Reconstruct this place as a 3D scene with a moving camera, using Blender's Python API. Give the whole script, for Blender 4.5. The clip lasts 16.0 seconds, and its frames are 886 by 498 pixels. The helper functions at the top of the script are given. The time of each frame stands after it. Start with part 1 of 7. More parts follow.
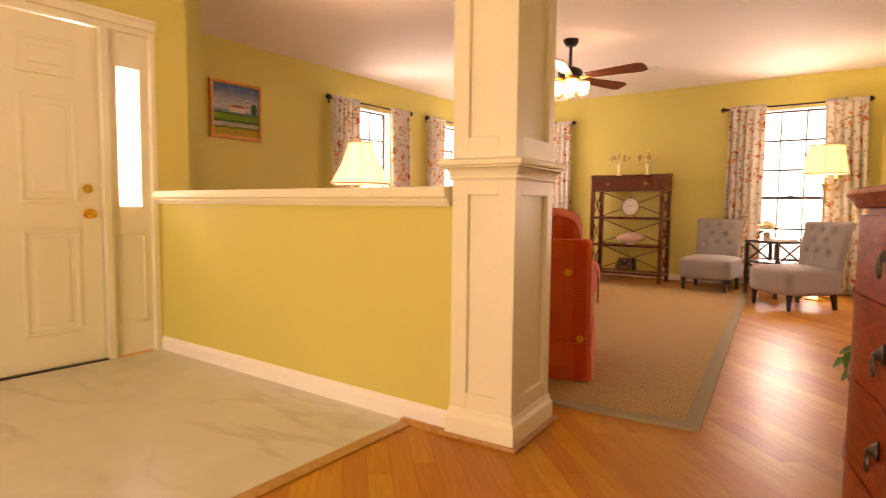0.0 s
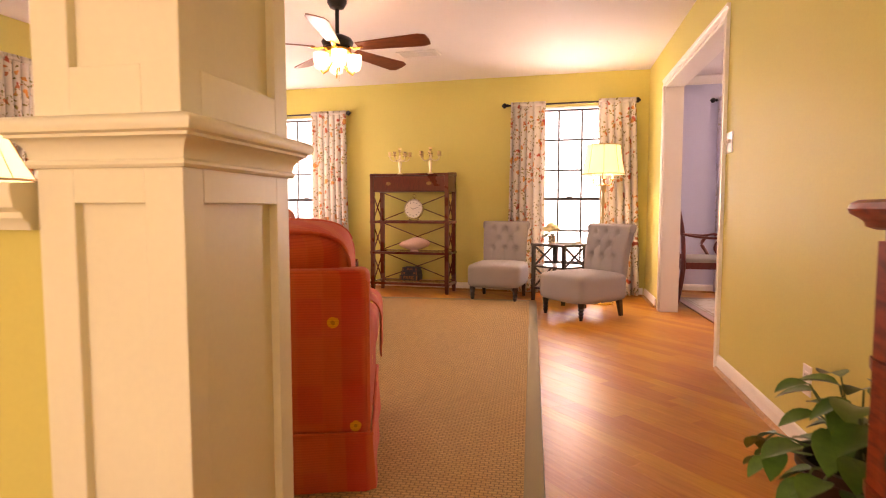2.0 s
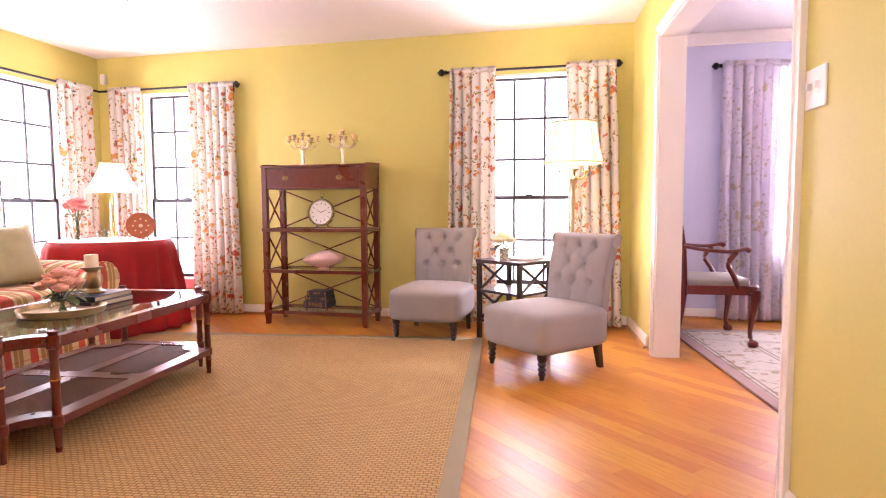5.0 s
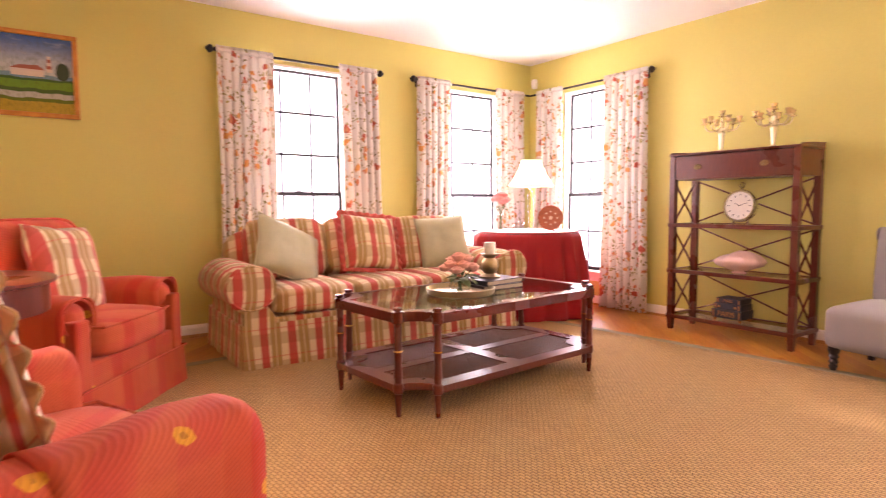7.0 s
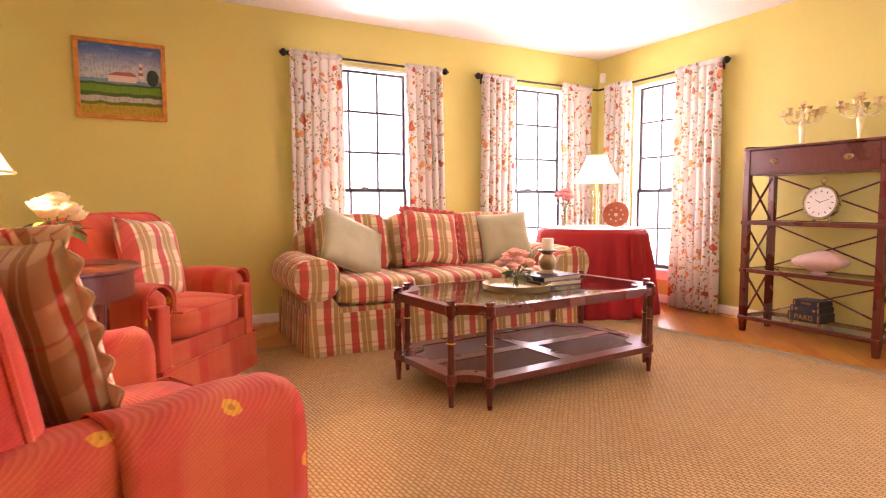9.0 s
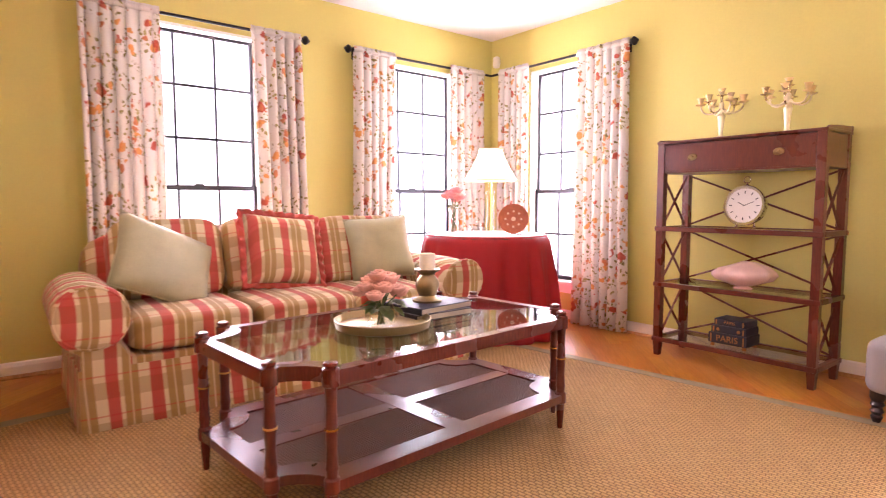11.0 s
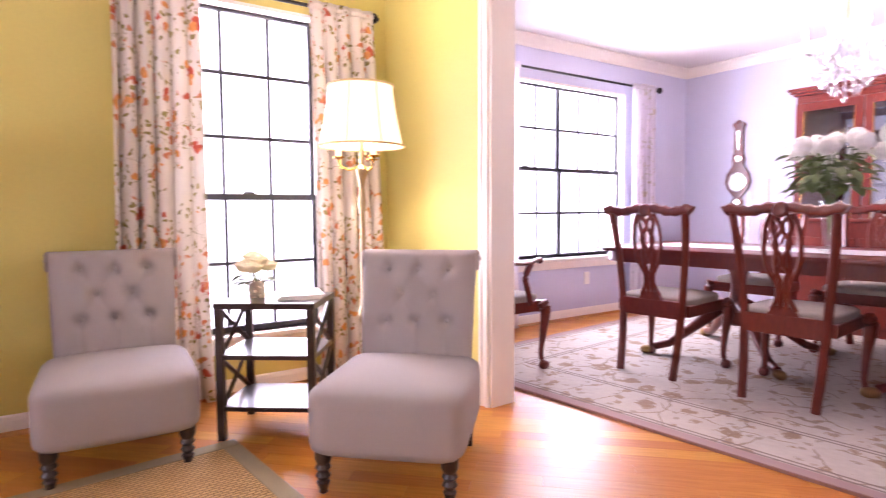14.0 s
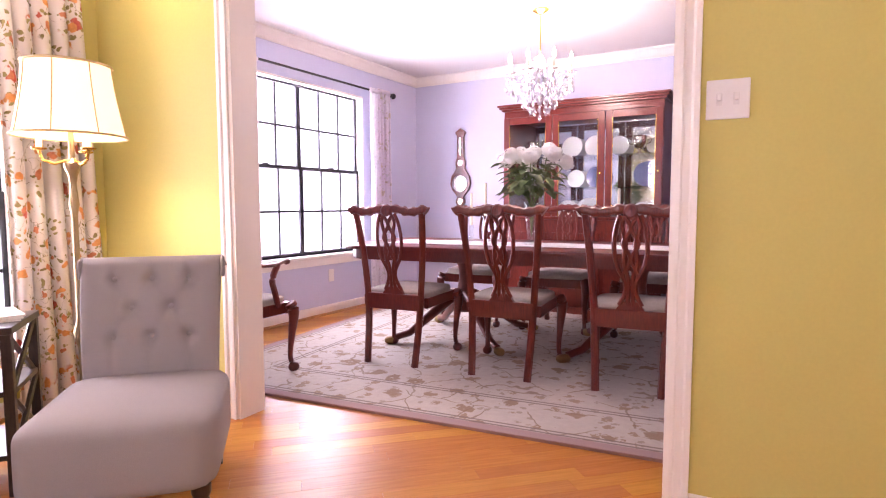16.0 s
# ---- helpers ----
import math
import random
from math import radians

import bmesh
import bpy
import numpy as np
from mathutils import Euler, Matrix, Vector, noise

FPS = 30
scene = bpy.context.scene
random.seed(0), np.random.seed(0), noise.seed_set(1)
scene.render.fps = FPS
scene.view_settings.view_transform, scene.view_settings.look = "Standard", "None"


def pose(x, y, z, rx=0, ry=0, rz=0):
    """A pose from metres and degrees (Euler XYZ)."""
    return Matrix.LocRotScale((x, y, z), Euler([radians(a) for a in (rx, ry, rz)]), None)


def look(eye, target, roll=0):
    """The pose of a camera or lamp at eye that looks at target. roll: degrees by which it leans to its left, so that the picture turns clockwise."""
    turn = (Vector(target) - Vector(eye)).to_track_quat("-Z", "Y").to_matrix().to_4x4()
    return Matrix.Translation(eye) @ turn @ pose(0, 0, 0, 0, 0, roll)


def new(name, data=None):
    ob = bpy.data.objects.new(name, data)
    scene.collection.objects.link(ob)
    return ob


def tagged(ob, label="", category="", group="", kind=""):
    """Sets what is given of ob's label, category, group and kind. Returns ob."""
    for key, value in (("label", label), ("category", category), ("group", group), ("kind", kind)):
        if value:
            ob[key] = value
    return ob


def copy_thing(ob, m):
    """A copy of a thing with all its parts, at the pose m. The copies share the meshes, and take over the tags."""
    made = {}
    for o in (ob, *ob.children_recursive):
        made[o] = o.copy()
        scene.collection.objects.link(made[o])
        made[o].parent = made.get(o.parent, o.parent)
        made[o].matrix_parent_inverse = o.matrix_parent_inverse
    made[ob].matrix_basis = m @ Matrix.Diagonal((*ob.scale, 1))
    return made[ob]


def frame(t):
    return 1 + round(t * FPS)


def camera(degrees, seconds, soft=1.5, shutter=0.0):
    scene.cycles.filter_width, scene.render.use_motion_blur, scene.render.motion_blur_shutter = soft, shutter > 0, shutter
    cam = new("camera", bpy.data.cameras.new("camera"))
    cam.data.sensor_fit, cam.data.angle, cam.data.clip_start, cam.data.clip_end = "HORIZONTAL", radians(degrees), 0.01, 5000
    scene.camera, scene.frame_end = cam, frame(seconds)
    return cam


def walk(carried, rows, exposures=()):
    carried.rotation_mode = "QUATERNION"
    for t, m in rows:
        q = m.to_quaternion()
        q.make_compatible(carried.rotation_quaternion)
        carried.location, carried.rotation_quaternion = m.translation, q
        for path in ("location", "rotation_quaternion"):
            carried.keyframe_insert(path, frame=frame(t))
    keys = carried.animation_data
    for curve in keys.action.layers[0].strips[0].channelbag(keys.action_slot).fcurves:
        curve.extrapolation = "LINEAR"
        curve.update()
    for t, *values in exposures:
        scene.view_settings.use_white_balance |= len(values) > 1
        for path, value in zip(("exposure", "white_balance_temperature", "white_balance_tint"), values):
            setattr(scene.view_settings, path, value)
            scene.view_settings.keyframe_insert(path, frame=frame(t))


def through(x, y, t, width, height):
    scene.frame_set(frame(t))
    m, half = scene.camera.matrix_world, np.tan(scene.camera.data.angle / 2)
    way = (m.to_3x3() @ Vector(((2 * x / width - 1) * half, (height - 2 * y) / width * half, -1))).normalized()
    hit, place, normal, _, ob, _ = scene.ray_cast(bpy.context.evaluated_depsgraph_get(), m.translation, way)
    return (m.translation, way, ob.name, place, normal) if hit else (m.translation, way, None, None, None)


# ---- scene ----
cam = camera(75.3, 16.0, 1.1, 0.3)
PATH = [
    (0, (0.803, 0.887, 0.915), (-0.369, 2.501, 0.771), 0.6),
    (0.5, (0.724, 1.134, 0.917), (-0.223, 2.89, 0.779), -0.1),
    (1, (0.568, 1.398, 0.942), (-0.138, 3.264, 0.805), -0.0),
    (1.5, (0.465, 1.664, 0.936), (-0.09, 3.581, 0.798), -0.1),
    (2, (0.4, 1.978, 0.956), (-0.106, 3.908, 0.816), -0.0),
    (2.5, (0.323, 2.291, 0.973), (-0.1, 4.24, 0.832), -0.2),
    (3, (0.329, 2.585, 0.967), (0.019, 4.556, 0.823), -0.3),
    (5.5, (0.44, 3.909, 0.997), (-0.074, 5.836, 0.847), -0.4),
    (6, (0.366, 4.072, 0.989), (-0.378, 5.923, 0.838), -0.3),
    (6.5, (0.37, 4.153, 0.976), (-0.861, 5.722, 0.829), -0.6),
    (7, (0.486, 4.125, 0.96), (-1.128, 5.297, 0.811), -0.3),
    (7.5, (0.6, 4.038, 0.952), (-1.12, 5.046, 0.8), -0.3),
    (8, (0.647, 4.038, 0.956), (-1.14, 4.923, 0.8), -0.3),
    (10.5, (0.127, 4.646, 0.955), (-1.487, 5.817, 0.794), 0.0),
    (11, (-0.108, 4.818, 0.961), (-1.658, 6.073, 0.804), 0.0),
    (11.5, (-0.304, 4.981, 0.963), (-1.638, 6.464, 0.811), 0.2),
    (12, (-0.482, 5.168, 0.941), (-1.465, 6.905, 0.803), 0.3),
    (12.5, (-0.599, 5.279, 0.939), (-1.183, 7.187, 0.813), 0.4),
    (13, (-0.701, 5.303, 0.955), (-0.566, 7.295, 0.834), 0.2),
    (13.5, (-0.776, 5.374, 0.97), (-0.1, 7.251, 0.829), -0.0),
    (14, (-0.757, 5.406, 0.985), (0.358, 7.061, 0.853), -0.3),
    (14.5, (-0.766, 5.401, 1.0), (0.65, 6.805, 0.859), -0.7),
    (15, (-0.781, 5.424, 1.014), (0.818, 6.615, 0.864), 0.2),
    (15.5, (-0.789, 5.427, 1.017), (0.895, 6.495, 0.866), -0.1),
    (16, (-0.802, 5.429, 1.015), (0.919, 6.436, 0.863), -0.1),
]
EXPOSURES = [(0.0, 0.05, 10100, 41), (1.5, 0.05, 9600, 44), (3.0, 0.56, 8100, 46), (5.5, 0.69, 6550, 45), (8.0, 0.70, 7450, 49), (11.0, 0.73, 6500, 46), (12.5, 0.68, 6150, 44), (16.0, 0.28, 6450, 46)]
walk(cam, [(t, look(eye, target, roll)) for t, eye, target, roll in PATH], EXPOSURES)

# ---- world and light ----
world = bpy.data.worlds.new("world")
scene.world = world
world.use_nodes = True
wn = world.node_tree
sky = wn.nodes.new("ShaderNodeTexSky")
sky.sky_type, sky.sun_disc = "NISHITA", False
sky.sun_elevation, sky.sun_rotation = radians(48), radians(200)
wn.links.new(sky.outputs[0], wn.nodes["Background"].inputs[0])
wn.nodes["Background"].inputs[1].default_value = 0.12
sun = new("sun", bpy.data.lights.new("sun", "SUN"))
sun.data.energy, sun.data.angle, sun.data.color = 2.0, radians(2), (1.0, 0.95, 0.86)
sun.matrix_world = pose(0, 0, 8, 42, 0, 160)


def area(name, m, w, h, power, color):
    lamp = new(name, bpy.data.lights.new(name, "AREA"))
    lamp.data.shape, lamp.data.size, lamp.data.size_y = "RECTANGLE", w, h
    lamp.data.energy, lamp.data.color = power, color
    lamp.matrix_world = m
    return lamp


def bulb(name, x, y, z, power, color=(1.0, 0.72, 0.42), size=0.04):
    lamp = new(name, bpy.data.lights.new(name, "POINT"))
    lamp.data.energy, lamp.data.color, lamp.data.shadow_soft_size = power, color, size
    lamp.location = (x, y, z)
    return lamp


DAY = (0.93, 0.97, 1.0)
YB, XL, YD = 8.56, -4.02, 9.05
WINZ = (0.33, 2.085)
BACK_WIN = [(-3.53, -2.73), (-0.27, 0.53)]
LEFT_WIN = [(5.56, 6.37), (7.29, 8.11)]
for x0, x1 in BACK_WIN:
    area("daylight", look(((x0 + x1) / 2, YB + 0.20, 1.2), ((x0 + x1) / 2, 0, 0.9)), 0.75, 1.6, 60, DAY)
for y0, y1 in LEFT_WIN:
    area("daylight", look((XL - 0.20, (y0 + y1) / 2, 1.2), (4, (y0 + y1) / 2, 0.9)), 0.75, 1.6, 60, DAY)
area("daylight", look((2.99, YD + 0.20, 1.33), (2.99, 0, 1.0)), 1.5, 1.5, 148, (0.90, 0.95, 1.0))


# ---- helpers for building ----
def part(name, bm, material, parent=None, label="", smooth=False):
    me = bpy.data.meshes.new(name)
    bm.normal_update()
    bm.to_mesh(me)
    bm.free()
    me.materials.append(material)
    if smooth:
        me.polygons.foreach_set("use_smooth", [True] * len(me.polygons))
        if smooth != "all":
            me.set_sharp_from_angle(angle=radians(38))
    ob = new(name, me)
    ob.parent = parent
    if label:
        ob["label"] = label
    return ob


def thing(name, m, label, category, group="", kind=""):
    ob = new(name)
    ob.empty_display_size = 0.1
    ob.matrix_world = m
    return tagged(ob, label, category, group, kind)


def structure(name, bm, material, label, category, smooth=False):
    return tagged(part(name, bm, material, None, "", smooth), label, category, "", "structure")


def BM():
    return bmesh.new()


def bx(bm, x0, x1, y0, y1, z0, z1, bev=0.0, m=None, seg=2):
    """A box, bevelled, placed by the matrix m."""
    made = bmesh.ops.create_cube(bm, size=1.0)["verts"]
    for v in made:
        v.co = Vector(((x0 + x1) / 2 + v.co.x * (x1 - x0), (y0 + y1) / 2 + v.co.y * (y1 - y0), (z0 + z1) / 2 + v.co.z * (z1 - z0)))
    if bev:
        edges = list({e for v in made for e in v.link_edges})
        made = [g for g in bmesh.ops.bevel(bm, geom=edges, offset=bev, segments=seg, profile=0.5, affect="EDGES")["verts"]] + [v for v in made if v.is_valid]
    if m is not None:
        bmesh.ops.transform(bm, matrix=m, verts=list({v for v in made if v.is_valid}))
    return bm


def lathe(bm, profile, n=20, m=None):
    """A turned solid from (radius, height) pairs."""
    rings = []
    for r, z in profile:
        if r < 1e-5:
            rings.append([bm.verts.new((0, 0, z))])
        else:
            rings.append([bm.verts.new((r * math.cos(2 * math.pi * k / n), r * math.sin(2 * math.pi * k / n), z)) for k in range(n)])
    for a, b in zip(rings, rings[1:]):
        if len(a) == 1 and len(b) == 1:
            continue
        for k in range(n):
            j = (k + 1) % n
            if len(a) == 1:
                bm.faces.new((a[0], b[j], b[k]))
            elif len(b) == 1:
                bm.faces.new((a[k], a[j], b[0]))
            else:
                bm.faces.new((a[k], a[j], b[j], b[k]))
    for ring, flip in ((rings[0], True), (rings[-1], False)):
        if len(ring) > 2:
            bm.faces.new(ring[::-1] if flip else ring)
    if m is not None:
        bmesh.ops.transform(bm, matrix=m, verts=[v for r in rings for v in r])
    return bm


def tube(bm, points, radius, n=8, flat=1.0, up=(0, 0, 1)):
    """A rod along points; radius is one number or one a point; flat squeezes it along up."""
    pts = [Vector(p) for p in points]
    rad = radius if isinstance(radius, (list, tuple)) else [radius] * len(pts)
    rings = []
    for i, p in enumerate(pts):
        d = (pts[min(i + 1, len(pts) - 1)] - pts[max(i - 1, 0)]).normalized()
        ref = Vector(up) if abs(d.dot(Vector(up))) < 0.95 else Vector((1, 0, 0))
        s = d.cross(ref).normalized()
        u = s.cross(d).normalized()
        rings.append([bm.verts.new(p + s * (rad[i] * math.cos(2 * math.pi * k / n)) + u * (rad[i] * flat * math.sin(2 * math.pi * k / n))) for k in range(n)])
    for a, b in zip(rings, rings[1:]):
        for k in range(n):
            j = (k + 1) % n
            bm.faces.new((a[k], a[j], b[j], b[k]))
    bm.faces.new(rings[0][::-1])
    bm.faces.new(rings[-1])
    return bm


def prism(bm, outline, z0, z1, m=None, bev=0.0):
    """An outline in x and y drawn up from z0 to z1."""
    low = [bm.verts.new((x, y, z0)) for x, y in outline]
    high = [bm.verts.new((x, y, z1)) for x, y in outline]
    n = len(outline)
    bm.faces.new(low[::-1])
    bm.faces.new(high)
    for k in range(n):
        bm.faces.new((low[k], low[(k + 1) % n], high[(k + 1) % n], high[k]))
    made = low + high
    if bev:
        edges = [e for e in {e for v in made for e in v.link_edges} if abs(e.verts[0].co.z - e.verts[1].co.z) < 1e-6]
        res = bmesh.ops.bevel(bm, geom=edges, offset=bev, segments=2, profile=0.5, affect="EDGES")
        made = list({v for v in made if v.is_valid} | set(res["verts"]))
    if m is not None:
        bmesh.ops.transform(bm, matrix=m, verts=made)
    return bm


def soft(bm, sx, sy, sz, m=None, power=4.0, cuts=7, puff=0.0, sag=0.0, wob=0.0, seed=0):
    """A stuffed block of full sizes sx, sy, sz with its middle at m; puff swells its faces, wob creases it."""
    tmp = bmesh.new()
    bmesh.ops.create_cube(tmp, size=2.0)
    bmesh.ops.subdivide_edges(tmp, edges=tmp.edges[:], cuts=cuts, use_grid_fill=True)
    for v in tmp.verts:
        x, y, z = v.co
        k = (abs(x) ** power + abs(y) ** power + abs(z) ** power) ** (1 / power)
        p = Vector((x, y, z)) / k
        p.z *= 1 + puff * (1 - x * x) * (1 - y * y)
        p.z -= sag * (1 - x * x) if z > 0 else 0
        q = Vector((p.x * sx / 2, p.y * sy / 2, p.z * sz / 2))
        if wob:
            q += noise.noise_vector(q * 5 + Vector((seed, seed * 2.3, 0))) * wob
        v.co = q
    if m is not None:
        bmesh.ops.transform(tmp, matrix=m, verts=tmp.verts)
    me = bpy.data.meshes.new("tmp")
    tmp.to_mesh(me)
    tmp.free()
    bm.from_mesh(me)
    bpy.data.meshes.remove(me)
    return bm


def sheet(bm, fn, nu, nv, thick=0.003, closed=False):
    """A cloth given by fn(u, v) with real thickness."""
    grid = [[Vector(fn(i / nu, j / nv)) for j in range(nv + 1)] for i in range(nu + (0 if closed else 1))]
    front = [[bm.verts.new(p) for p in col] for col in grid]
    faces = []
    for i in range(nu):
        for j in range(nv):
            a = front[i]
            b = front[(i + 1) % len(front)]
            faces.append(bm.faces.new((a[j], b[j], b[j + 1], a[j + 1])))
    bm.normal_update()
    back = [[bm.verts.new(v.co - v.normal * thick) for v in line] for line in front]
    n = len(front)
    for i in range(nu):
        a, b, c, d = front[i], front[(i + 1) % n], back[i], back[(i + 1) % n]
        for j in range(nv):
            bm.faces.new((c[j + 1], d[j + 1], d[j], c[j]))
        bm.faces.new((b[0], a[0], c[0], d[0]))
        bm.faces.new((a[nv], b[nv], d[nv], c[nv]))
    if not closed:
        for j in range(nv):
            bm.faces.new((front[0][j], front[0][j + 1], back[0][j + 1], back[0][j]))
            bm.faces.new((front[-1][j + 1], front[-1][j], back[-1][j], back[-1][j + 1]))
    return bm


# ---- materials ----
def shader(name, color, rough=0.5, metal=0.0, vary=0.08, scale=6.0, fine=60.0, bump=0.0, spec=0.5, stain=0.0):
    """A surface with stains at one scale, grain at another, and fine relief."""
    m = bpy.data.materials.new(name)
    m.use_nodes = True
    t = m.node_tree
    b = t.nodes["Principled BSDF"]
    b.inputs["Roughness"].default_value, b.inputs["Metallic"].default_value = rough, metal
    b.inputs["Specular IOR Level"].default_value = spec
    co = t.nodes.new("ShaderNodeTexCoord")
    n1, n2 = t.nodes.new("ShaderNodeTexNoise"), t.nodes.new("ShaderNodeTexNoise")
    n1.inputs["Scale"].default_value, n2.inputs["Scale"].default_value = scale, fine
    n1.inputs["Detail"].default_value, n2.inputs["Detail"].default_value = 4, 3
    for n in (n1, n2):
        t.links.new(co.outputs["Object"], n.inputs["Vector"])
    add = t.nodes.new("ShaderNodeMath")
    add.operation = "ADD"
    t.links.new(n1.outputs["Fac"], add.inputs[0])
    t.links.new(n2.outputs["Fac"], add.inputs[1])
    ramp = t.nodes.new("ShaderNodeMapRange")
    ramp.inputs[1].default_value, ramp.inputs[2].default_value = 0.6, 1.4
    ramp.inputs[3].default_value, ramp.inputs[4].default_value = 1 - vary, 1 + vary
    t.links.new(add.outputs[0], ramp.inputs[0])
    mul = t.nodes.new("ShaderNodeVectorMath")
    mul.operation = "SCALE"
    mul.inputs[0].default_value = color
    t.links.new(ramp.outputs[0], mul.inputs["Scale"])
    t.links.new(mul.outputs[0], b.inputs["Base Color"])
    r2 = t.nodes.new("ShaderNodeMapRange")
    r2.inputs[1].default_value, r2.inputs[2].default_value = 0.3, 0.7
    r2.inputs[3].default_value, r2.inputs[4].default_value = max(rough - 0.06 - stain, 0.02), min(rough + 0.06 + stain, 1)
    t.links.new(n1.outputs["Fac"], r2.inputs[0])
    t.links.new(r2.outputs[0], b.inputs["Roughness"])
    if bump:
        bp = t.nodes.new("ShaderNodeBump")
        bp.inputs["Strength"].default_value, bp.inputs["Distance"].default_value = 0.6, bump
        t.links.new(n2.outputs["Fac"], bp.inputs["Height"])
        t.links.new(bp.outputs["Normal"], b.inputs["Normal"])
    return m


def mathn(t, op, a, b=None, c=None):
    n = t.nodes.new("ShaderNodeMath")
    n.operation = op
    for i, v in enumerate((a, b, c)):
        if v is None:
            continue
        if isinstance(v, (int, float)):
            n.inputs[i].default_value = v
        else:
            t.links.new(v, n.inputs[i])
    return n.outputs[0]


def blend(t, fac, a, b):
    n = t.nodes.new("ShaderNodeMix")
    n.data_type = "RGBA"
    for sock, v in ((n.inputs[0], fac), (n.inputs[6], a), (n.inputs[7], b)):
        if isinstance(v, (int, float)):
            sock.default_value = v
        elif isinstance(v, tuple):
            sock.default_value = (*v, 1)
        else:
            t.links.new(v, sock)
    return n.outputs[2]


def start(name, rough=0.6, coord="Object"):
    m = bpy.data.materials.new(name)
    m.use_nodes = True
    t = m.node_tree
    b = t.nodes["Principled BSDF"]
    b.inputs["Roughness"].default_value = rough
    co = t.nodes.new("ShaderNodeTexCoord")
    sep = t.nodes.new("ShaderNodeSeparateXYZ")
    t.links.new(co.outputs[coord], sep.inputs[0])
    return m, t, b, co.outputs[coord], sep.outputs


def noisen(t, vec, scale, detail=3, out="Fac", dist=0.0):
    n = t.nodes.new("ShaderNodeTexNoise")
    n.inputs["Scale"].default_value, n.inputs["Detail"].default_value, n.inputs["Distortion"].default_value = scale, detail, dist
    t.links.new(vec, n.inputs["Vector"])
    return n.outputs[out]


def voron(t, vec, scale, feature="F1"):
    n = t.nodes.new("ShaderNodeTexVoronoi")
    n.feature = feature
    n.inputs["Scale"].default_value = scale
    t.links.new(vec, n.inputs["Vector"])
    return n.outputs


def stretch(t, vec, sx, sy, sz):
    n = t.nodes.new("ShaderNodeVectorMath")
    n.operation = "MULTIPLY"
    n.inputs[1].default_value = (sx, sy, sz)
    t.links.new(vec, n.inputs[0])
    return n.outputs[0]


def bumpn(t, b, height, dist, strength=0.7):
    bp = t.nodes.new("ShaderNodeBump")
    bp.inputs["Strength"].default_value, bp.inputs["Distance"].default_value = strength, dist
    t.links.new(height, bp.inputs["Height"])
    t.links.new(bp.outputs["Normal"], b.inputs["Normal"])


def step(t, v, a, b):
    """0 to 1 as v goes from a to b."""
    n = t.nodes.new("ShaderNodeMapRange")
    n.interpolation_type = "SMOOTHSTEP"
    n.inputs[1].default_value, n.inputs[2].default_value = a, b
    t.links.new(v, n.inputs[0])
    return n.outputs[0]


def wood(name, dark, light, rough=0.3, along=(14, 14, 1.2), coat=0.3, vary=""):
    """Grained wood; vary: tone by 'object' or by 'island'."""
    m, t, b, vec, xyz = start(name, rough)
    pick = None
    if vary:
        if vary == "object":
            pick = t.nodes.new("ShaderNodeObjectInfo").outputs["Random"]
        else:
            pick = t.nodes.new("ShaderNodeNewGeometry").outputs["Random Per Island"]
        sh = t.nodes.new("ShaderNodeCombineXYZ")
        t.links.new(mathn(t, "MULTIPLY", pick, 37.0), sh.inputs[0])
        t.links.new(mathn(t, "MULTIPLY", pick, 91.0), sh.inputs[1])
        ad = t.nodes.new("ShaderNodeVectorMath")
        ad.operation = "ADD"
        t.links.new(vec, ad.inputs[0])
        t.links.new(sh.outputs[0], ad.inputs[1])
        vec = ad.outputs[0]
    g = noisen(t, stretch(t, vec, *along), 4.0, 6, dist=0.4)
    col = blend(t, step(t, g, 0.25, 0.75), dark, light)
    if vary:
        hv = t.nodes.new("ShaderNodeHueSaturation")
        t.links.new(mathn(t, "MULTIPLY_ADD", pick, 0.20, 0.88), hv.inputs["Value"])
        t.links.new(mathn(t, "MULTIPLY_ADD", pick, 0.02, 0.49), hv.inputs["Hue"])
        t.links.new(col, hv.inputs["Color"])
        col = hv.outputs[0]
    t.links.new(col, b.inputs["Base Color"])
    b.inputs["Coat Weight"].default_value, b.inputs["Coat Roughness"].default_value = coat, 0.22
    t.links.new(mathn(t, "MULTIPLY_ADD", noisen(t, vec, 3, 4), 0.10, rough - 0.05), b.inputs["Roughness"])
    return m


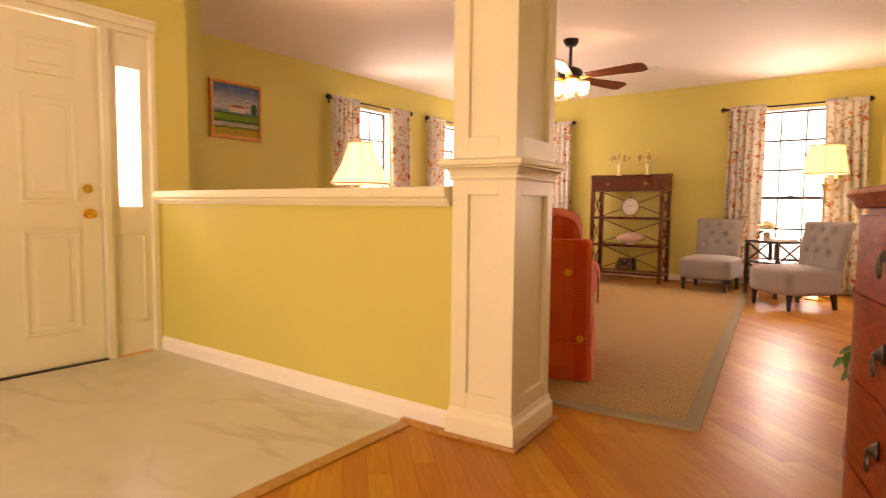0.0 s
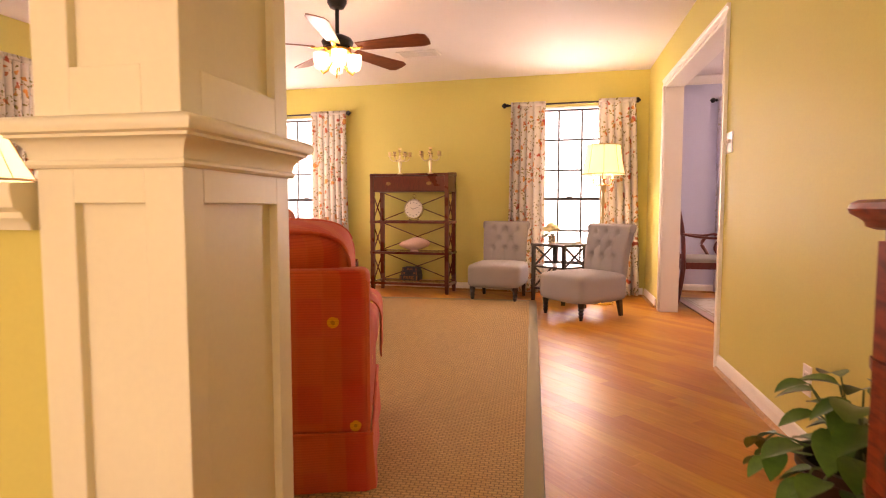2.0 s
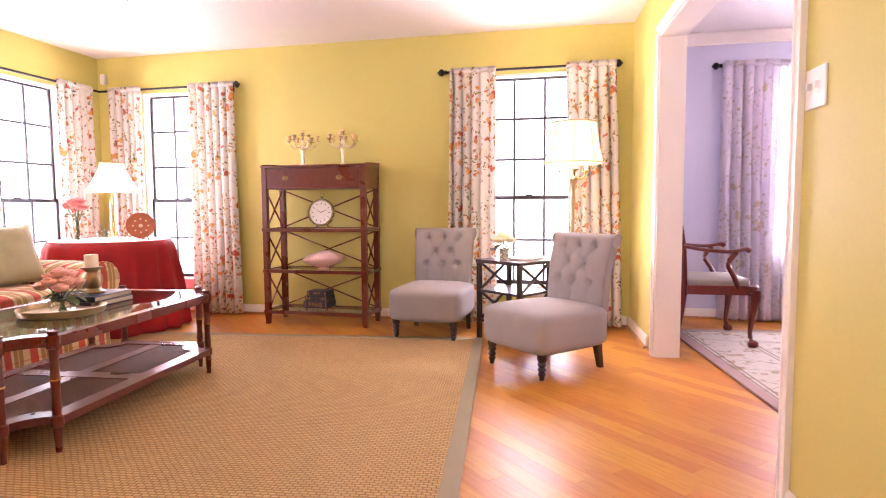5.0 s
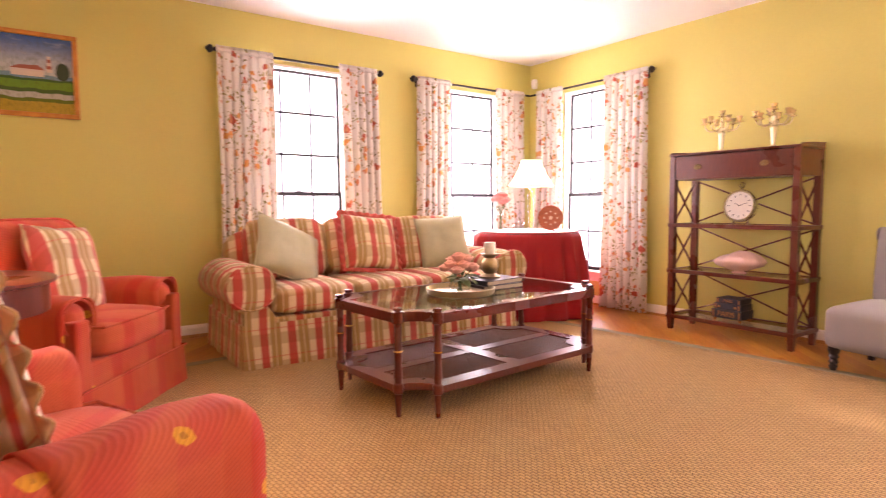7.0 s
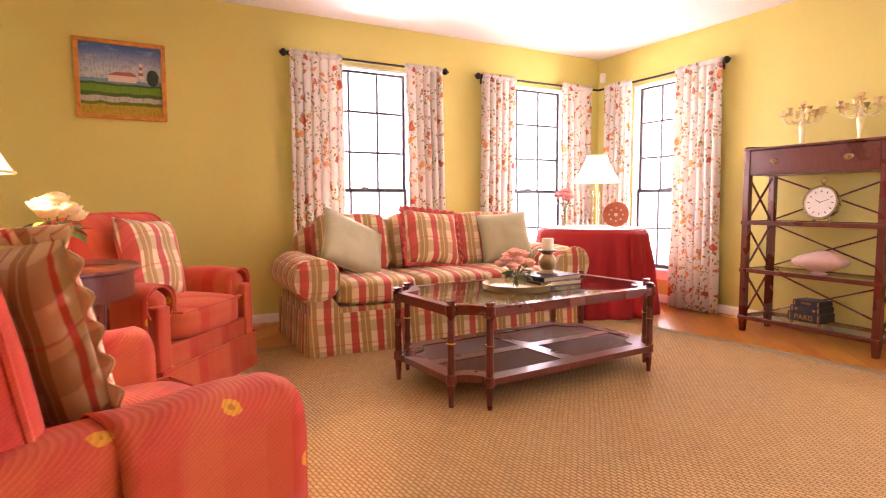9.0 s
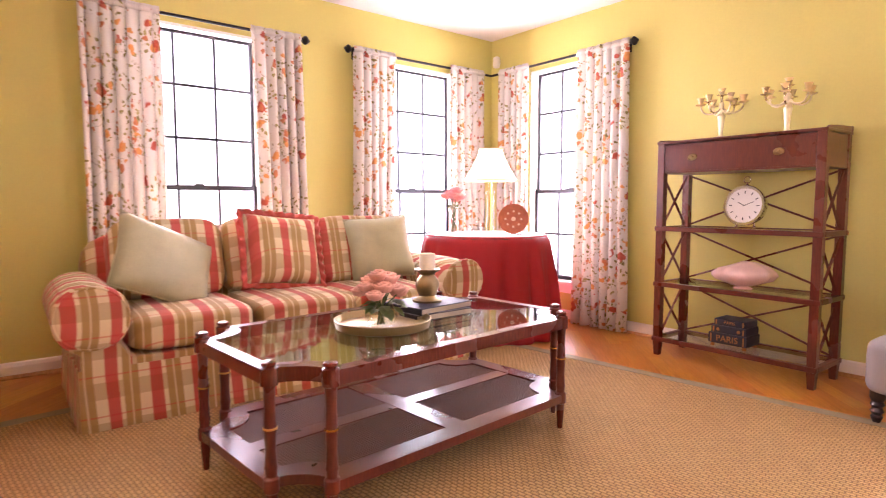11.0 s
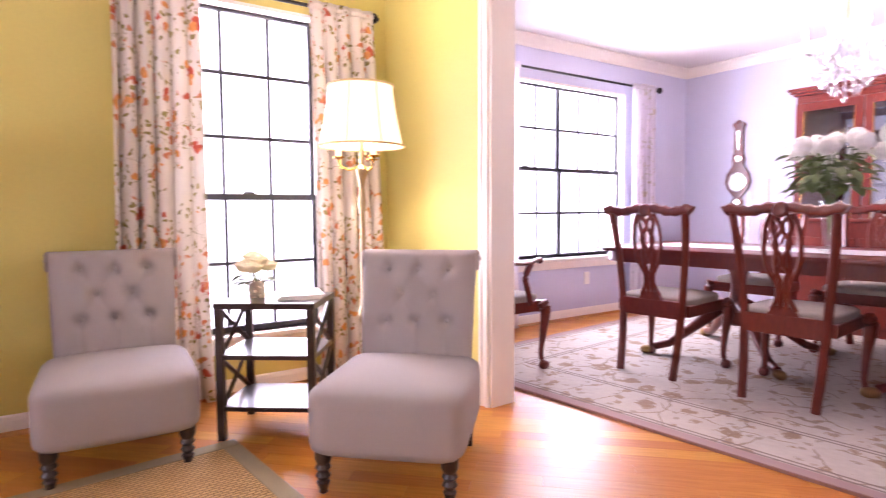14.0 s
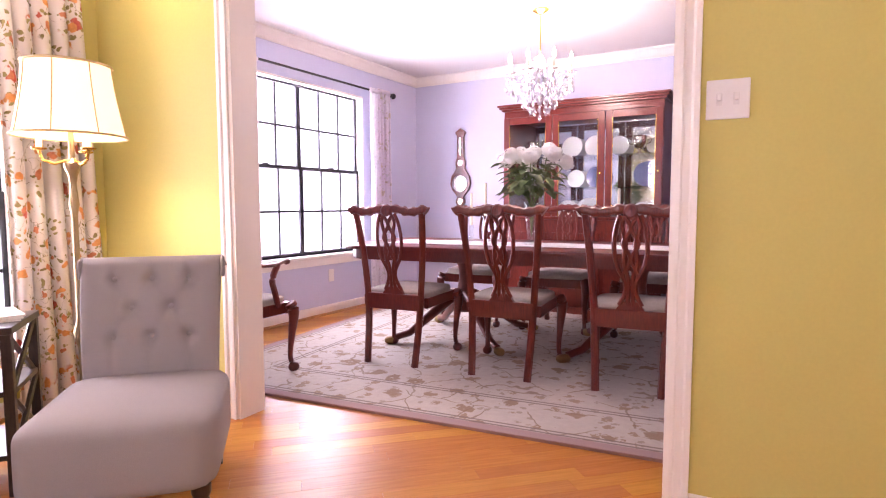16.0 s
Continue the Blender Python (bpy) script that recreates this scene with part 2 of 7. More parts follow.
def plaid(name, ax, red_end=0.34):
    """Woven checks: stripes across one axis and across the sum of the two others; ax 3: round upright corners."""
    m, t, b, vec, xyz = start(name, 0.85)
    if ax == 3:
        u, v = mathn(t, "ADD", xyz[0], xyz[1]), xyz[2]
    else:
        o = [i for i in range(3) if i != ax]
        u, v = xyz[ax], mathn(t, "ADD", xyz[o[0]], xyz[o[1]])

    def bands(c, period, lo, hi):
        f = mathn(t, "FRACT", mathn(t, "DIVIDE", mathn(t, "ADD", c, 40.0), period))
        return mathn(t, "MULTIPLY", step(t, f, lo, lo + 0.02), mathn(t, "SUBTRACT", 1.0, step(t, f, hi, hi + 0.02)))
    cream, tan, red = (0.76, 0.62, 0.38), (0.42, 0.26, 0.080), (0.56, 0.022, 0.020)
    col = blend(t, bands(u, 0.170, 0.44, 0.80), cream, tan)
    col = blend(t, mathn(t, "MULTIPLY", bands(v, 0.170, 0.10, 0.52), 0.50), col, (0.37, 0.225, 0.075))
    col = blend(t, mathn(t, "MULTIPLY", bands(v, 0.170, 0.66, 0.70), 0.5), col, red)
    col = blend(t, mathn(t, "MULTIPLY", bands(u, 0.170, 0.60, 0.64), 0.7), col, cream)
    col = blend(t, mathn(t, "MULTIPLY", bands(u, 0.170, 0.06, red_end), 0.90), col, red)
    col = blend(t, mathn(t, "MULTIPLY", mathn(t, "MULTIPLY", bands(u, 0.170, 0.06, red_end), bands(v, 0.170, 0.10, 0.50)), 0.45), col, (0.40, 0.075, 0.035))
    col = blend(t, mathn(t, "MULTIPLY", noisen(t, vec, 9, 3), 0.05), col, (0.75, 0.66, 0.5))
    t.links.new(col, b.inputs["Base Color"])
    b.inputs["Sheen Weight"].default_value = 0.2
    bumpn(t, b, noisen(t, vec, 420, 2), 0.0008)
    return m


def floral(name, ground, petals, leaf, density=7.0, sheer=0.25):
    """Printed curtain cloth with bunches of flowers and leaves."""
    m, t, b, vec, xyz = start(name, 0.85)
    warp = t.nodes.new("ShaderNodeVectorMath")
    warp.operation = "ADD"
    nv = t.nodes.new("ShaderNodeVectorMath")
    nv.operation = "SCALE"
    nv.inputs["Scale"].default_value = 0.11
    t.links.new(noisen(t, vec, 11, 3, "Color"), nv.inputs[0])
    t.links.new(vec, warp.inputs[0])
    t.links.new(nv.outputs[0], warp.inputs[1])
    w = warp.outputs[0]
    col = ground
    vines = voron(t, w, density * 1.3, "DISTANCE_TO_EDGE")["Distance"]
    clump = noisen(t, vec, 6.5, 2)
    col = blend(t, mathn(t, "MULTIPLY", mathn(t, "MULTIPLY", mathn(t, "SUBTRACT", 1.0, step(t, vines, 0.006, 0.014)), step(t, clump, 0.50, 0.56)), 0.7), col, leaf)
    lv = voron(t, w, density * 3.6)
    lc = t.nodes.new("ShaderNodeSeparateColor")
    t.links.new(lv["Color"], lc.inputs[0])
    tint = blend(t, lc.outputs[1], leaf, tuple(min(0.7, c * 1.8 + 0.02) for c in leaf))
    col = blend(t, mathn(t, "MULTIPLY", mathn(t, "MULTIPLY", mathn(t, "SUBTRACT", 1.0, step(t, lv["Distance"], 0.30, 0.38)), step(t, clump, 0.42, 0.47)), step(t, lc.outputs[0], 0.22, 0.24)), col, tint)
    for k, (p, off) in enumerate(petals):
        sh = t.nodes.new("ShaderNodeVectorMath")
        sh.operation = "ADD"
        sh.inputs[1].default_value = (off, off * 0.7, off * 1.3)
        t.links.new(w, sh.inputs[0])
        f = voron(t, sh.outputs[0], density * (1.0 + 0.35 * k))
        cs = t.nodes.new("ShaderNodeSeparateColor")
        t.links.new(f["Color"], cs.inputs[0])
        pick = mathn(t, "MULTIPLY", step(t, cs.outputs[0], 0.36, 0.38), step(t, clump, 0.42, 0.46))
        blob = mathn(t, "MULTIPLY", mathn(t, "SUBTRACT", 1.0, step(t, mathn(t, "ADD", f["Distance"], mathn(t, "MULTIPLY", noisen(t, vec, 38, 2), 0.26)), 0.38, 0.43)), pick)
        shade = blend(t, noisen(t, vec, 60, 3), p, tuple(min(1, c * 1.9 + 0.05) for c in p))
        col = blend(t, blob, col, shade)
    t.links.new(col, b.inputs["Base Color"])
    tr = t.nodes.new("ShaderNodeBsdfTranslucent")
    t.links.new(col, tr.inputs["Color"])
    mx = t.nodes.new("ShaderNodeMixShader")
    mx.inputs[0].default_value = sheer
    t.links.new(b.outputs[0], mx.inputs[1])
    t.links.new(tr.outputs[0], mx.inputs[2])
    t.links.new(mx.outputs[0], t.nodes["Material Output"].inputs[0])
    bumpn(t, b, noisen(t, vec, 300, 2), 0.0006)
    return m


def weave(name):
    """Coarse sisal basket weave."""
    m, t, b, vec, xyz = start(name, 0.95)
    br = t.nodes.new("ShaderNodeTexBrick")
    br.inputs["Scale"].default_value = 1.0
    br.inputs["Brick Width"].default_value, br.inputs["Row Height"].default_value = 0.030, 0.017
    br.inputs["Mortar Size"].default_value, br.inputs["Mortar Smooth"].default_value = 0.004, 0.9
    br.inputs["Color1"].default_value, br.inputs["Color2"].default_value = (0.62, 0.39, 0.145, 1), (0.51, 0.305, 0.105, 1)
    br.inputs["Mortar"].default_value = (0.155, 0.080, 0.026, 1)
    wv = t.nodes.new("ShaderNodeVectorMath")
    wv.operation = "MULTIPLY_ADD"
    wv.inputs[1].default_value = (0.016, 0.016, 0.0)
    t.links.new(noisen(t, vec, 9, 2, "Color"), wv.inputs[0])
    t.links.new(vec, wv.inputs[2])
    t.links.new(wv.outputs[0], br.inputs["Vector"])
    f = noisen(t, vec, 170, 3)
    col = blend(t, mathn(t, "MULTIPLY", f, 0.40), br.outputs["Color"], (0.58, 0.41, 0.20))
    col = blend(t, mathn(t, "MULTIPLY", noisen(t, vec, 1.7, 4), 0.18), col, (0.42, 0.26, 0.11))
    t.links.new(col, b.inputs["Base Color"])
    bumpn(t, b, mathn(t, "SUBTRACT", mathn(t, "MULTIPLY", f, 0.3), br.outputs["Fac"]), 0.006, 0.9)
    return m


def glass(name, tint=(0.9, 0.97, 0.95), rough=0.0, gloss=0.05):
    """Thin clear glass: lets light straight through and mirrors more towards grazing."""
    m = bpy.data.materials.new(name)
    m.use_nodes = True
    t = m.node_tree
    t.nodes.remove(t.nodes["Principled BSDF"])
    tr, gl, fr, mx = (t.nodes.new(k) for k in ("ShaderNodeBsdfTransparent", "ShaderNodeBsdfGlossy", "ShaderNodeLayerWeight", "ShaderNodeMixShader"))
    tr.inputs[0].default_value = (*tint, 1)
    gl.inputs["Roughness"].default_value = rough
    fac = mathn(t, "MULTIPLY_ADD", mathn(t, "POWER", fr.outputs["Facing"], 4.0), 0.6, gloss)
    t.links.new(fac, mx.inputs[0])
    t.links.new(tr.outputs[0], mx.inputs[1])
    t.links.new(gl.outputs[0], mx.inputs[2])
    t.links.new(mx.outputs[0], t.nodes["Material Output"].inputs[0])
    return m


def frosted(name):
    m, t, b, vec, xyz = start(name, 0.3)
    tr = t.nodes.new("ShaderNodeBsdfTranslucent")
    tr.inputs[0].default_value = (0.9, 0.92, 0.95, 1)
    t.links.new(tr.outputs[0], t.nodes["Material Output"].inputs[0])
    return m


def glow(name, color, power):
    m = bpy.data.materials.new(name)
    m.use_nodes = True
    b = m.node_tree.nodes["Principled BSDF"]
    b.inputs["Base Color"].default_value = (*color, 1)
    b.inputs["Emission Color"].default_value = (*color, 1)
    b.inputs["Emission Strength"].default_value = power
    return m


def shade_cloth(name, color, power, through=0.0):
    """Lamp shade: cloth that glows and lets a share of the bulb's light through."""
    m, t, b, vec, xyz = start(name, 0.9)
    b.inputs["Base Color"].default_value = (*color, 1)
    b.inputs["Emission Color"].default_value = (*color, 1)
    b.inputs["Emission Strength"].default_value = power
    bumpn(t, b, noisen(t, vec, 500, 2), 0.0005)
    if through:
        tr = t.nodes.new("ShaderNodeBsdfTranslucent")
        tr.inputs["Color"].default_value = (*color, 1)
        mx = t.nodes.new("ShaderNodeMixShader")
        mx.inputs[0].default_value = through
        t.links.new(b.outputs[0], mx.inputs[1])
        t.links.new(tr.outputs[0], mx.inputs[2])
        t.links.new(mx.outputs[0], t.nodes["Material Output"].inputs[0])
    return m


def red_cloth(name):
    """Ribbed coral red upholstery: wide soft checks in two reds and small yellow flowers."""
    m, t, b, vec, xyz = start(name, 0.8)
    across = mathn(t, "ADD", xyz[0], xyz[1])

    def band(c, period, phase):
        f = mathn(t, "FRACT", mathn(t, "ADD", mathn(t, "DIVIDE", c, period), phase + 20.0))
        return mathn(t, "MULTIPLY", step(t, f, 0.08, 0.14), mathn(t, "SUBTRACT", 1.0, step(t, f, 0.52, 0.58)))
    col = blend(t, mathn(t, "MULTIPLY", band(across, 0.29, 0.1), 0.75), (0.60, 0.105, 0.042), (0.52, 0.036, 0.018))
    col = blend(t, mathn(t, "MULTIPLY", band(xyz[2], 0.29, 0.3), 0.55), col, (0.56, 0.060, 0.042))
    col = blend(t, mathn(t, "MULTIPLY", band(across, 0.145, 0.62), 0.30), col, (0.62, 0.17, 0.050))
    col = blend(t, mathn(t, "MULTIPLY", step(t, noisen(t, vec, 5, 2), 0.35, 0.65), 0.3), col, (0.60, 0.13, 0.055))
    sq = voron(t, vec, 6.4)
    cs = t.nodes.new("ShaderNodeSeparateColor")
    t.links.new(sq["Color"], cs.inputs[0])
    ang = mathn(t, "ADD", sq["Distance"], mathn(t, "MULTIPLY", noisen(t, vec, 70, 1), 0.07))
    pick = step(t, cs.outputs[1], 0.42, 0.44)
    col = blend(t, mathn(t, "MULTIPLY", mathn(t, "MULTIPLY", mathn(t, "SUBTRACT", 1.0, step(t, ang, 0.150, 0.165)), pick), 0.9), col, (0.72, 0.36, 0.03))
    col = blend(t, mathn(t, "MULTIPLY", mathn(t, "SUBTRACT", 1.0, step(t, ang, 0.078, 0.088)), pick), col, (0.45, 0.20, 0.02))
    rib = mathn(t, "SINE", mathn(t, "MULTIPLY", mathn(t, "ADD", xyz[2], mathn(t, "MULTIPLY", xyz[1], 0.6)), 760.0))
    col = blend(t, mathn(t, "MULTIPLY", step(t, rib, 0.2, 1.0), 0.22), col, (0.30, 0.030, 0.020))
    t.links.new(col, b.inputs["Base Color"])
    bumpn(t, b, mathn(t, "ADD", mathn(t, "MULTIPLY", rib, 0.4), noisen(t, vec, 260, 2)), 0.0011, 0.6)
    b.inputs["Specular IOR Level"].default_value = 0.2
    b.inputs["Sheen Weight"].default_value = 0.08
    return m


def persian(name):
    """Dull grey-beige rug with brown vines and a border."""
    m, t, b, vec, xyz = start(name, 0.95)
    warp = t.nodes.new("ShaderNodeVectorMath")
    warp.operation = "ADD"
    nv = t.nodes.new("ShaderNodeVectorMath")
    nv.operation = "SCALE"
    nv.inputs["Scale"].default_value = 0.10
    t.links.new(noisen(t, vec, 6, 2, "Color"), nv.inputs[0])
    t.links.new(vec, warp.inputs[0])
    t.links.new(nv.outputs[0], warp.inputs[1])
    w = warp.outputs[0]
    ground = blend(t, noisen(t, vec, 30, 3), (0.42, 0.37, 0.31), (0.54, 0.48, 0.41))
    v1 = voron(t, w, 3.6, "DISTANCE_TO_EDGE")["Distance"]
    thin = mathn(t, "MULTIPLY", mathn(t, "SUBTRACT", 1.0, step(t, v1, 0.008, 0.020)), step(t, noisen(t, vec, 5, 2), 0.42, 0.50))
    col = blend(t, mathn(t, "MULTIPLY", thin, 0.75), ground, (0.22, 0.15, 0.09))
    for sc, cut, ink in ((4.6, 0.08, (0.26, 0.165, 0.09)), (8.5, 0.12, (0.29, 0.195, 0.115)), (15.0, 0.40, (0.31, 0.25, 0.19))):
        f = voron(t, w, sc)
        cs = t.nodes.new("ShaderNodeSeparateColor")
        t.links.new(f["Color"], cs.inputs[0])
        ragged = mathn(t, "ADD", f["Distance"], mathn(t, "MULTIPLY", noisen(t, vec, sc * 7, 2), 0.42))
        bloom = mathn(t, "MULTIPLY", mathn(t, "SUBTRACT", 1.0, step(t, ragged, 0.42, 0.47)), step(t, ragged, 0.22, 0.25))
        col = blend(t, mathn(t, "MULTIPLY", mathn(t, "MULTIPLY", bloom, step(t, cs.outputs[0], cut, cut + 0.02)), 0.85), col, ink)
    ex = mathn(t, "ABSOLUTE", xyz[0])
    ey = mathn(t, "ABSOLUTE", xyz[1])
    dist = mathn(t, "MINIMUM", mathn(t, "SUBTRACT", 1.55, ex), mathn(t, "SUBTRACT", 1.75, ey))
    for lo in (0.07, 0.10, 0.42, 0.45):
        line = mathn(t, "SUBTRACT", 1.0, step(t, mathn(t, "ABSOLUTE", mathn(t, "SUBTRACT", dist, lo)), 0.005, 0.009))
        col = blend(t, mathn(t, "MULTIPLY", line, 0.85), col, (0.20, 0.15, 0.12))
    col = blend(t, mathn(t, "SUBTRACT", 1.0, step(t, dist, 0.055, 0.065)), col, (0.36, 0.24, 0.22))
    t.links.new(col, b.inputs["Base Color"])
    bumpn(t, b, noisen(t, vec, 380, 2), 0.003)
    return m


def marble(name):
    m, t, b, vec, xyz = start(name, 0.22)
    v = noisen(t, stretch(t, vec, 0.7, 1.9, 1), 1.8, 6, dist=0.5)
    vein = mathn(t, "MULTIPLY", mathn(t, "SUBTRACT", 1.0, step(t, mathn(t, "ABSOLUTE", mathn(t, "SUBTRACT", v, 0.5)), 0.0, 0.055)), step(t, noisen(t, vec, 1.1, 3), 0.42, 0.62))
    col = blend(t, noisen(t, vec, 5, 5), (0.54, 0.50, 0.39), (0.66, 0.62, 0.51))
    col = blend(t, mathn(t, "MULTIPLY", vein, 0.28), col, (0.26, 0.25, 0.22))
    t.links.new(col, b.inputs["Base Color"])
    return m


YELLOW = shader("yellow wall paint", (0.605, 0.535, 0.152), 0.55, 0, 0.035, 1.3, 90, 0.0004, 0.35)
LILAC = shader("lilac wall paint", (0.56, 0.57, 0.71), 0.55, 0, 0.03, 1.3, 90, 0.0004, 0.35)
CEIL = shader("white ceiling paint", (0.78, 0.75, 0.72), 0.8, 0, 0.03, 2, 120, 0.0008, 0.2)
TRIM = shader("cream gloss trim paint", (0.84, 0.80, 0.73), 0.36, 0, 0.012, 1.5, 40)
DOORP = shader("cream door paint", (0.77, 0.725, 0.53), 0.38, 0, 0.03, 3, 70, 0.0002)
WHITE = shader("white plastic", (0.80, 0.78, 0.74), 0.4, 0, 0.02)
PLANK = wood("honey oak plank", (0.47, 0.180, 0.022), (0.57, 0.235, 0.042), 0.37, (1.4, 18, 4), 0.05, "object")
PLANKS = wood("honey oak planks", (0.47, 0.180, 0.022), (0.57, 0.235, 0.042), 0.37, (1.4, 18, 4), 0.05, "island")
for board in (PLANK, PLANKS):
    board.node_tree.nodes["Principled BSDF"].inputs["Specular IOR Level"].default_value = 0.22
SUBFLOOR = shader("dark floor joint", (0.12, 0.05, 0.015), 0.7)
OAK = wood("oak edge strip", (0.36, 0.15, 0.03), (0.50, 0.24, 0.07), 0.3, (10, 10, 2), 0.3)
MARBLE = marble("grey veined marble")
MAHOG = wood("red mahogany", (0.095, 0.015, 0.009), (0.15, 0.026, 0.013), 0.28, (40, 40, 5), 0.4)
CHERRY = wood("polished cherry", (0.12, 0.012, 0.004), (0.30, 0.045, 0.010), 0.40, (5, 5, 18), 0.03)
CHERRY.node_tree.nodes["Principled BSDF"].inputs["Specular IOR Level"].default_value = 0.25
DARKW = wood("near black wood", (0.018, 0.010, 0.008), (0.040, 0.022, 0.016), 0.3, (40, 40, 5), 0.3)
DINING = wood("dining mahogany", (0.095, 0.0095, 0.005), (0.16, 0.019, 0.008), 0.30, (40, 40, 5), 0.2)
BLACKMETAL = shader("black iron", (0.016, 0.014, 0.013), 0.45, 0.6)
MUNTIN = shader("dark bronze sash", (0.035, 0.037, 0.042), 0.5, 0.2)
BRASS = shader("polished brass", (0.80, 0.50, 0.13), 0.25, 1.0, 0.06)
SILVER = shader("polished silver", (0.78, 0.74, 0.66), 0.16, 1.0, 0.05)
PEWTER = shader("brushed pewter", (0.40, 0.30, 0.16), 0.36, 1.0, 0.08)
GREY = shader("dove grey linen", (0.33, 0.30, 0.29), 0.92, 0, 0.07, 5, 420, 0.0009, 0.2)
GLASS = glass("clear glass", (0.965, 0.985, 0.98))
FROST = frosted("obscure glass")
PANE = glass("window pane", (0.97, 0.98, 0.98))
SISAL = weave("sisal weave")
BINDING = shader("olive cotton binding", (0.30, 0.25, 0.15), 0.9, 0, 0.08, 8, 300, 0.0008)
PLAID_Y = plaid("red and tan plaid", 1)
PLAID_X = plaid("red and tan plaid turned", 0)
PLAID_S = plaid("red and tan plaid wrapped", 3)
PLAID_T = plaid("tan and gold plaid", 0, 0.12)
SAGE = shader("sage green silk", (0.44, 0.42, 0.25), 0.55, 0, 0.10, 14, 200, 0.0008)
FLORAL = floral("rose print curtain", (0.71, 0.665, 0.60), [((0.34, 0.060, 0.028), 3.1), ((0.46, 0.20, 0.05), 7.7), ((0.38, 0.13, 0.05), 11.3)], (0.20, 0.17, 0.055), 8.4, 0.26)
LILAC_CURTAIN = floral("lavender print curtain", (0.82, 0.77, 0.84), [((0.44, 0.38, 0.30), 3.1)], (0.58, 0.50, 0.38), 7.0, 0.5)
SHEER = floral("white sheer", (0.86, 0.84, 0.88), [((0.80, 0.78, 0.82), 3.1)], (0.80, 0.78, 0.82), 6.0, 0.6)
REDCLOTH = red_cloth("coral ribbed upholstery")
CRIMSON = shader("crimson tablecloth", (0.36, 0.012, 0.014), 0.8, 0, 0.08, 6, 250, 0.0008)
WHITECLOTH = shader("white cotton", (0.80, 0.78, 0.76), 0.85, 0, 0.03, 6, 250, 0.0005)
RUGGREY = persian("grey vine rug")
LEAF = shader("glossy green leaf", (0.055, 0.15, 0.020), 0.35, 0, 0.30, 18, 60)
LEAF2 = shader("dull green leaf", (0.10, 0.15, 0.045), 0.5, 0, 0.30, 18, 60)
ROSE = shader("pale pink petals", (0.84, 0.44, 0.34), 0.7, 0, 0.12, 30, 90)
WHITEROSE = shader("white petals", (0.82, 0.76, 0.60), 0.7, 0, 0.08, 30, 90)
YELLOWROSE = shader("yellow cream petals", (0.85, 0.62, 0.30), 0.7, 0, 0.12, 30, 90)
PORCELAIN = shader("cream porcelain", (0.80, 0.72, 0.52), 0.2, 0, 0.03)
CANE = shader("dark woven cane", (0.17, 0.075, 0.048), 0.62, 0, 0.2, 20, 200)

# ---- the large structure ----
CH = 2.44
RT = 3.6            # the dining wall stands this many degrees off the rest
RW = pose(1.13, 5.74, 0, 0, 0, RT)


def wall(name, m, length, height, thick, holes, material, label):
    """A wall along local x, its room face at local y = 0 and its body behind it, with openings (u0, u1, z0, z1)."""
    bm = BM()
    us = sorted({0, length, *[h[0] for h in holes], *[h[1] for h in holes]})
    zs = sorted({0, height, *[h[2] for h in holes], *[h[3] for h in holes]})
    for u0, u1 in zip(us, us[1:]):
        run = None
        for z0, z1 in zip(zs, zs[1:]):
            mid = ((u0 + u1) / 2, (z0 + z1) / 2)
            solid = not any(h[0] < mid[0] < h[1] and h[2] < mid[1] < h[3] for h in holes)
            if solid:
                run = (run[0], z1) if run else (z0, z1)
            if run and (not solid or z1 == height):
                bx(bm, u0, u1, 0, thick, *run, 0, m)
                run = None
    bmesh.ops.remove_doubles(bm, verts=bm.verts, dist=1e-5)
    return structure(name, bm, material, label, "wall")


# room faces look along local -y
wall("wall_north", pose(XL - 0.16, YB, 0), 5.16, CH, 0.16, [(a - XL + 0.16, b - XL + 0.16, *WINZ) for a, b in BACK_WIN], YELLOW, "yellow painted wall with two tall windows")
wall("wall_west", pose(XL, 3.04, 0, 0, 0, 90), YB - 3.04, CH, 0.16, [(a - 3.04, b - 3.04, *WINZ) for a, b in LEFT_WIN], YELLOW, "yellow painted wall with two tall windows")
wall("wall_south", pose(-2.72, 3.04, 0, 0, 0, 180), 1.46, CH, 0.10, [], YELLOW, "short yellow painted wall behind the entrance")
OPEN0, OPEN1, OPENH = -0.03, 1.885, 2.07
bm = BM()
for y0, y1, z0, z1 in ((-8.0, OPEN0, 0, CH), (OPEN1, 2.95, 0, CH), (OPEN0, OPEN1, OPENH, CH)):
    bx(bm, 0.0, 0.062, y0, y1, z0, z1, 0, RW)
structure("wall_east", bm, YELLOW, "yellow painted wall with a wide cased opening", "wall")
bm = BM()
for y0, y1, z0, z1 in ((-2.2, OPEN0, 0, CH), (OPEN1, 3.45, 0, CH), (OPEN0, OPEN1, OPENH, CH)):
    bx(bm, 0.062, 0.15, y0, y1, z0, z1, 0, RW)
structure("wall_dining_west", bm, LILAC, "lilac painted back of the opening wall", "wall")
# foyer
DOOR0, DOOR1 = 1.50, 2.42
wall("wall_foyer", pose(-2.72, -2.0, 0, 0, 0, 90), 5.04, CH, 0.16, [(DOOR0 + 2.0, 2.735 + 2.0, 0, 1.95)], YELLOW, "yellow painted entrance wall")
# unseen wall; its wide opening is made up to take the fill lamp below
wall("wall_foyer_back", pose(2.0, -2.0, 0, 0, 0, 180), 4.9, CH, 0.16, [(1.0, 3.8, 0.5, 2.2)], YELLOW, "unseen yellow painted wall closing the foyer, with an added opening")
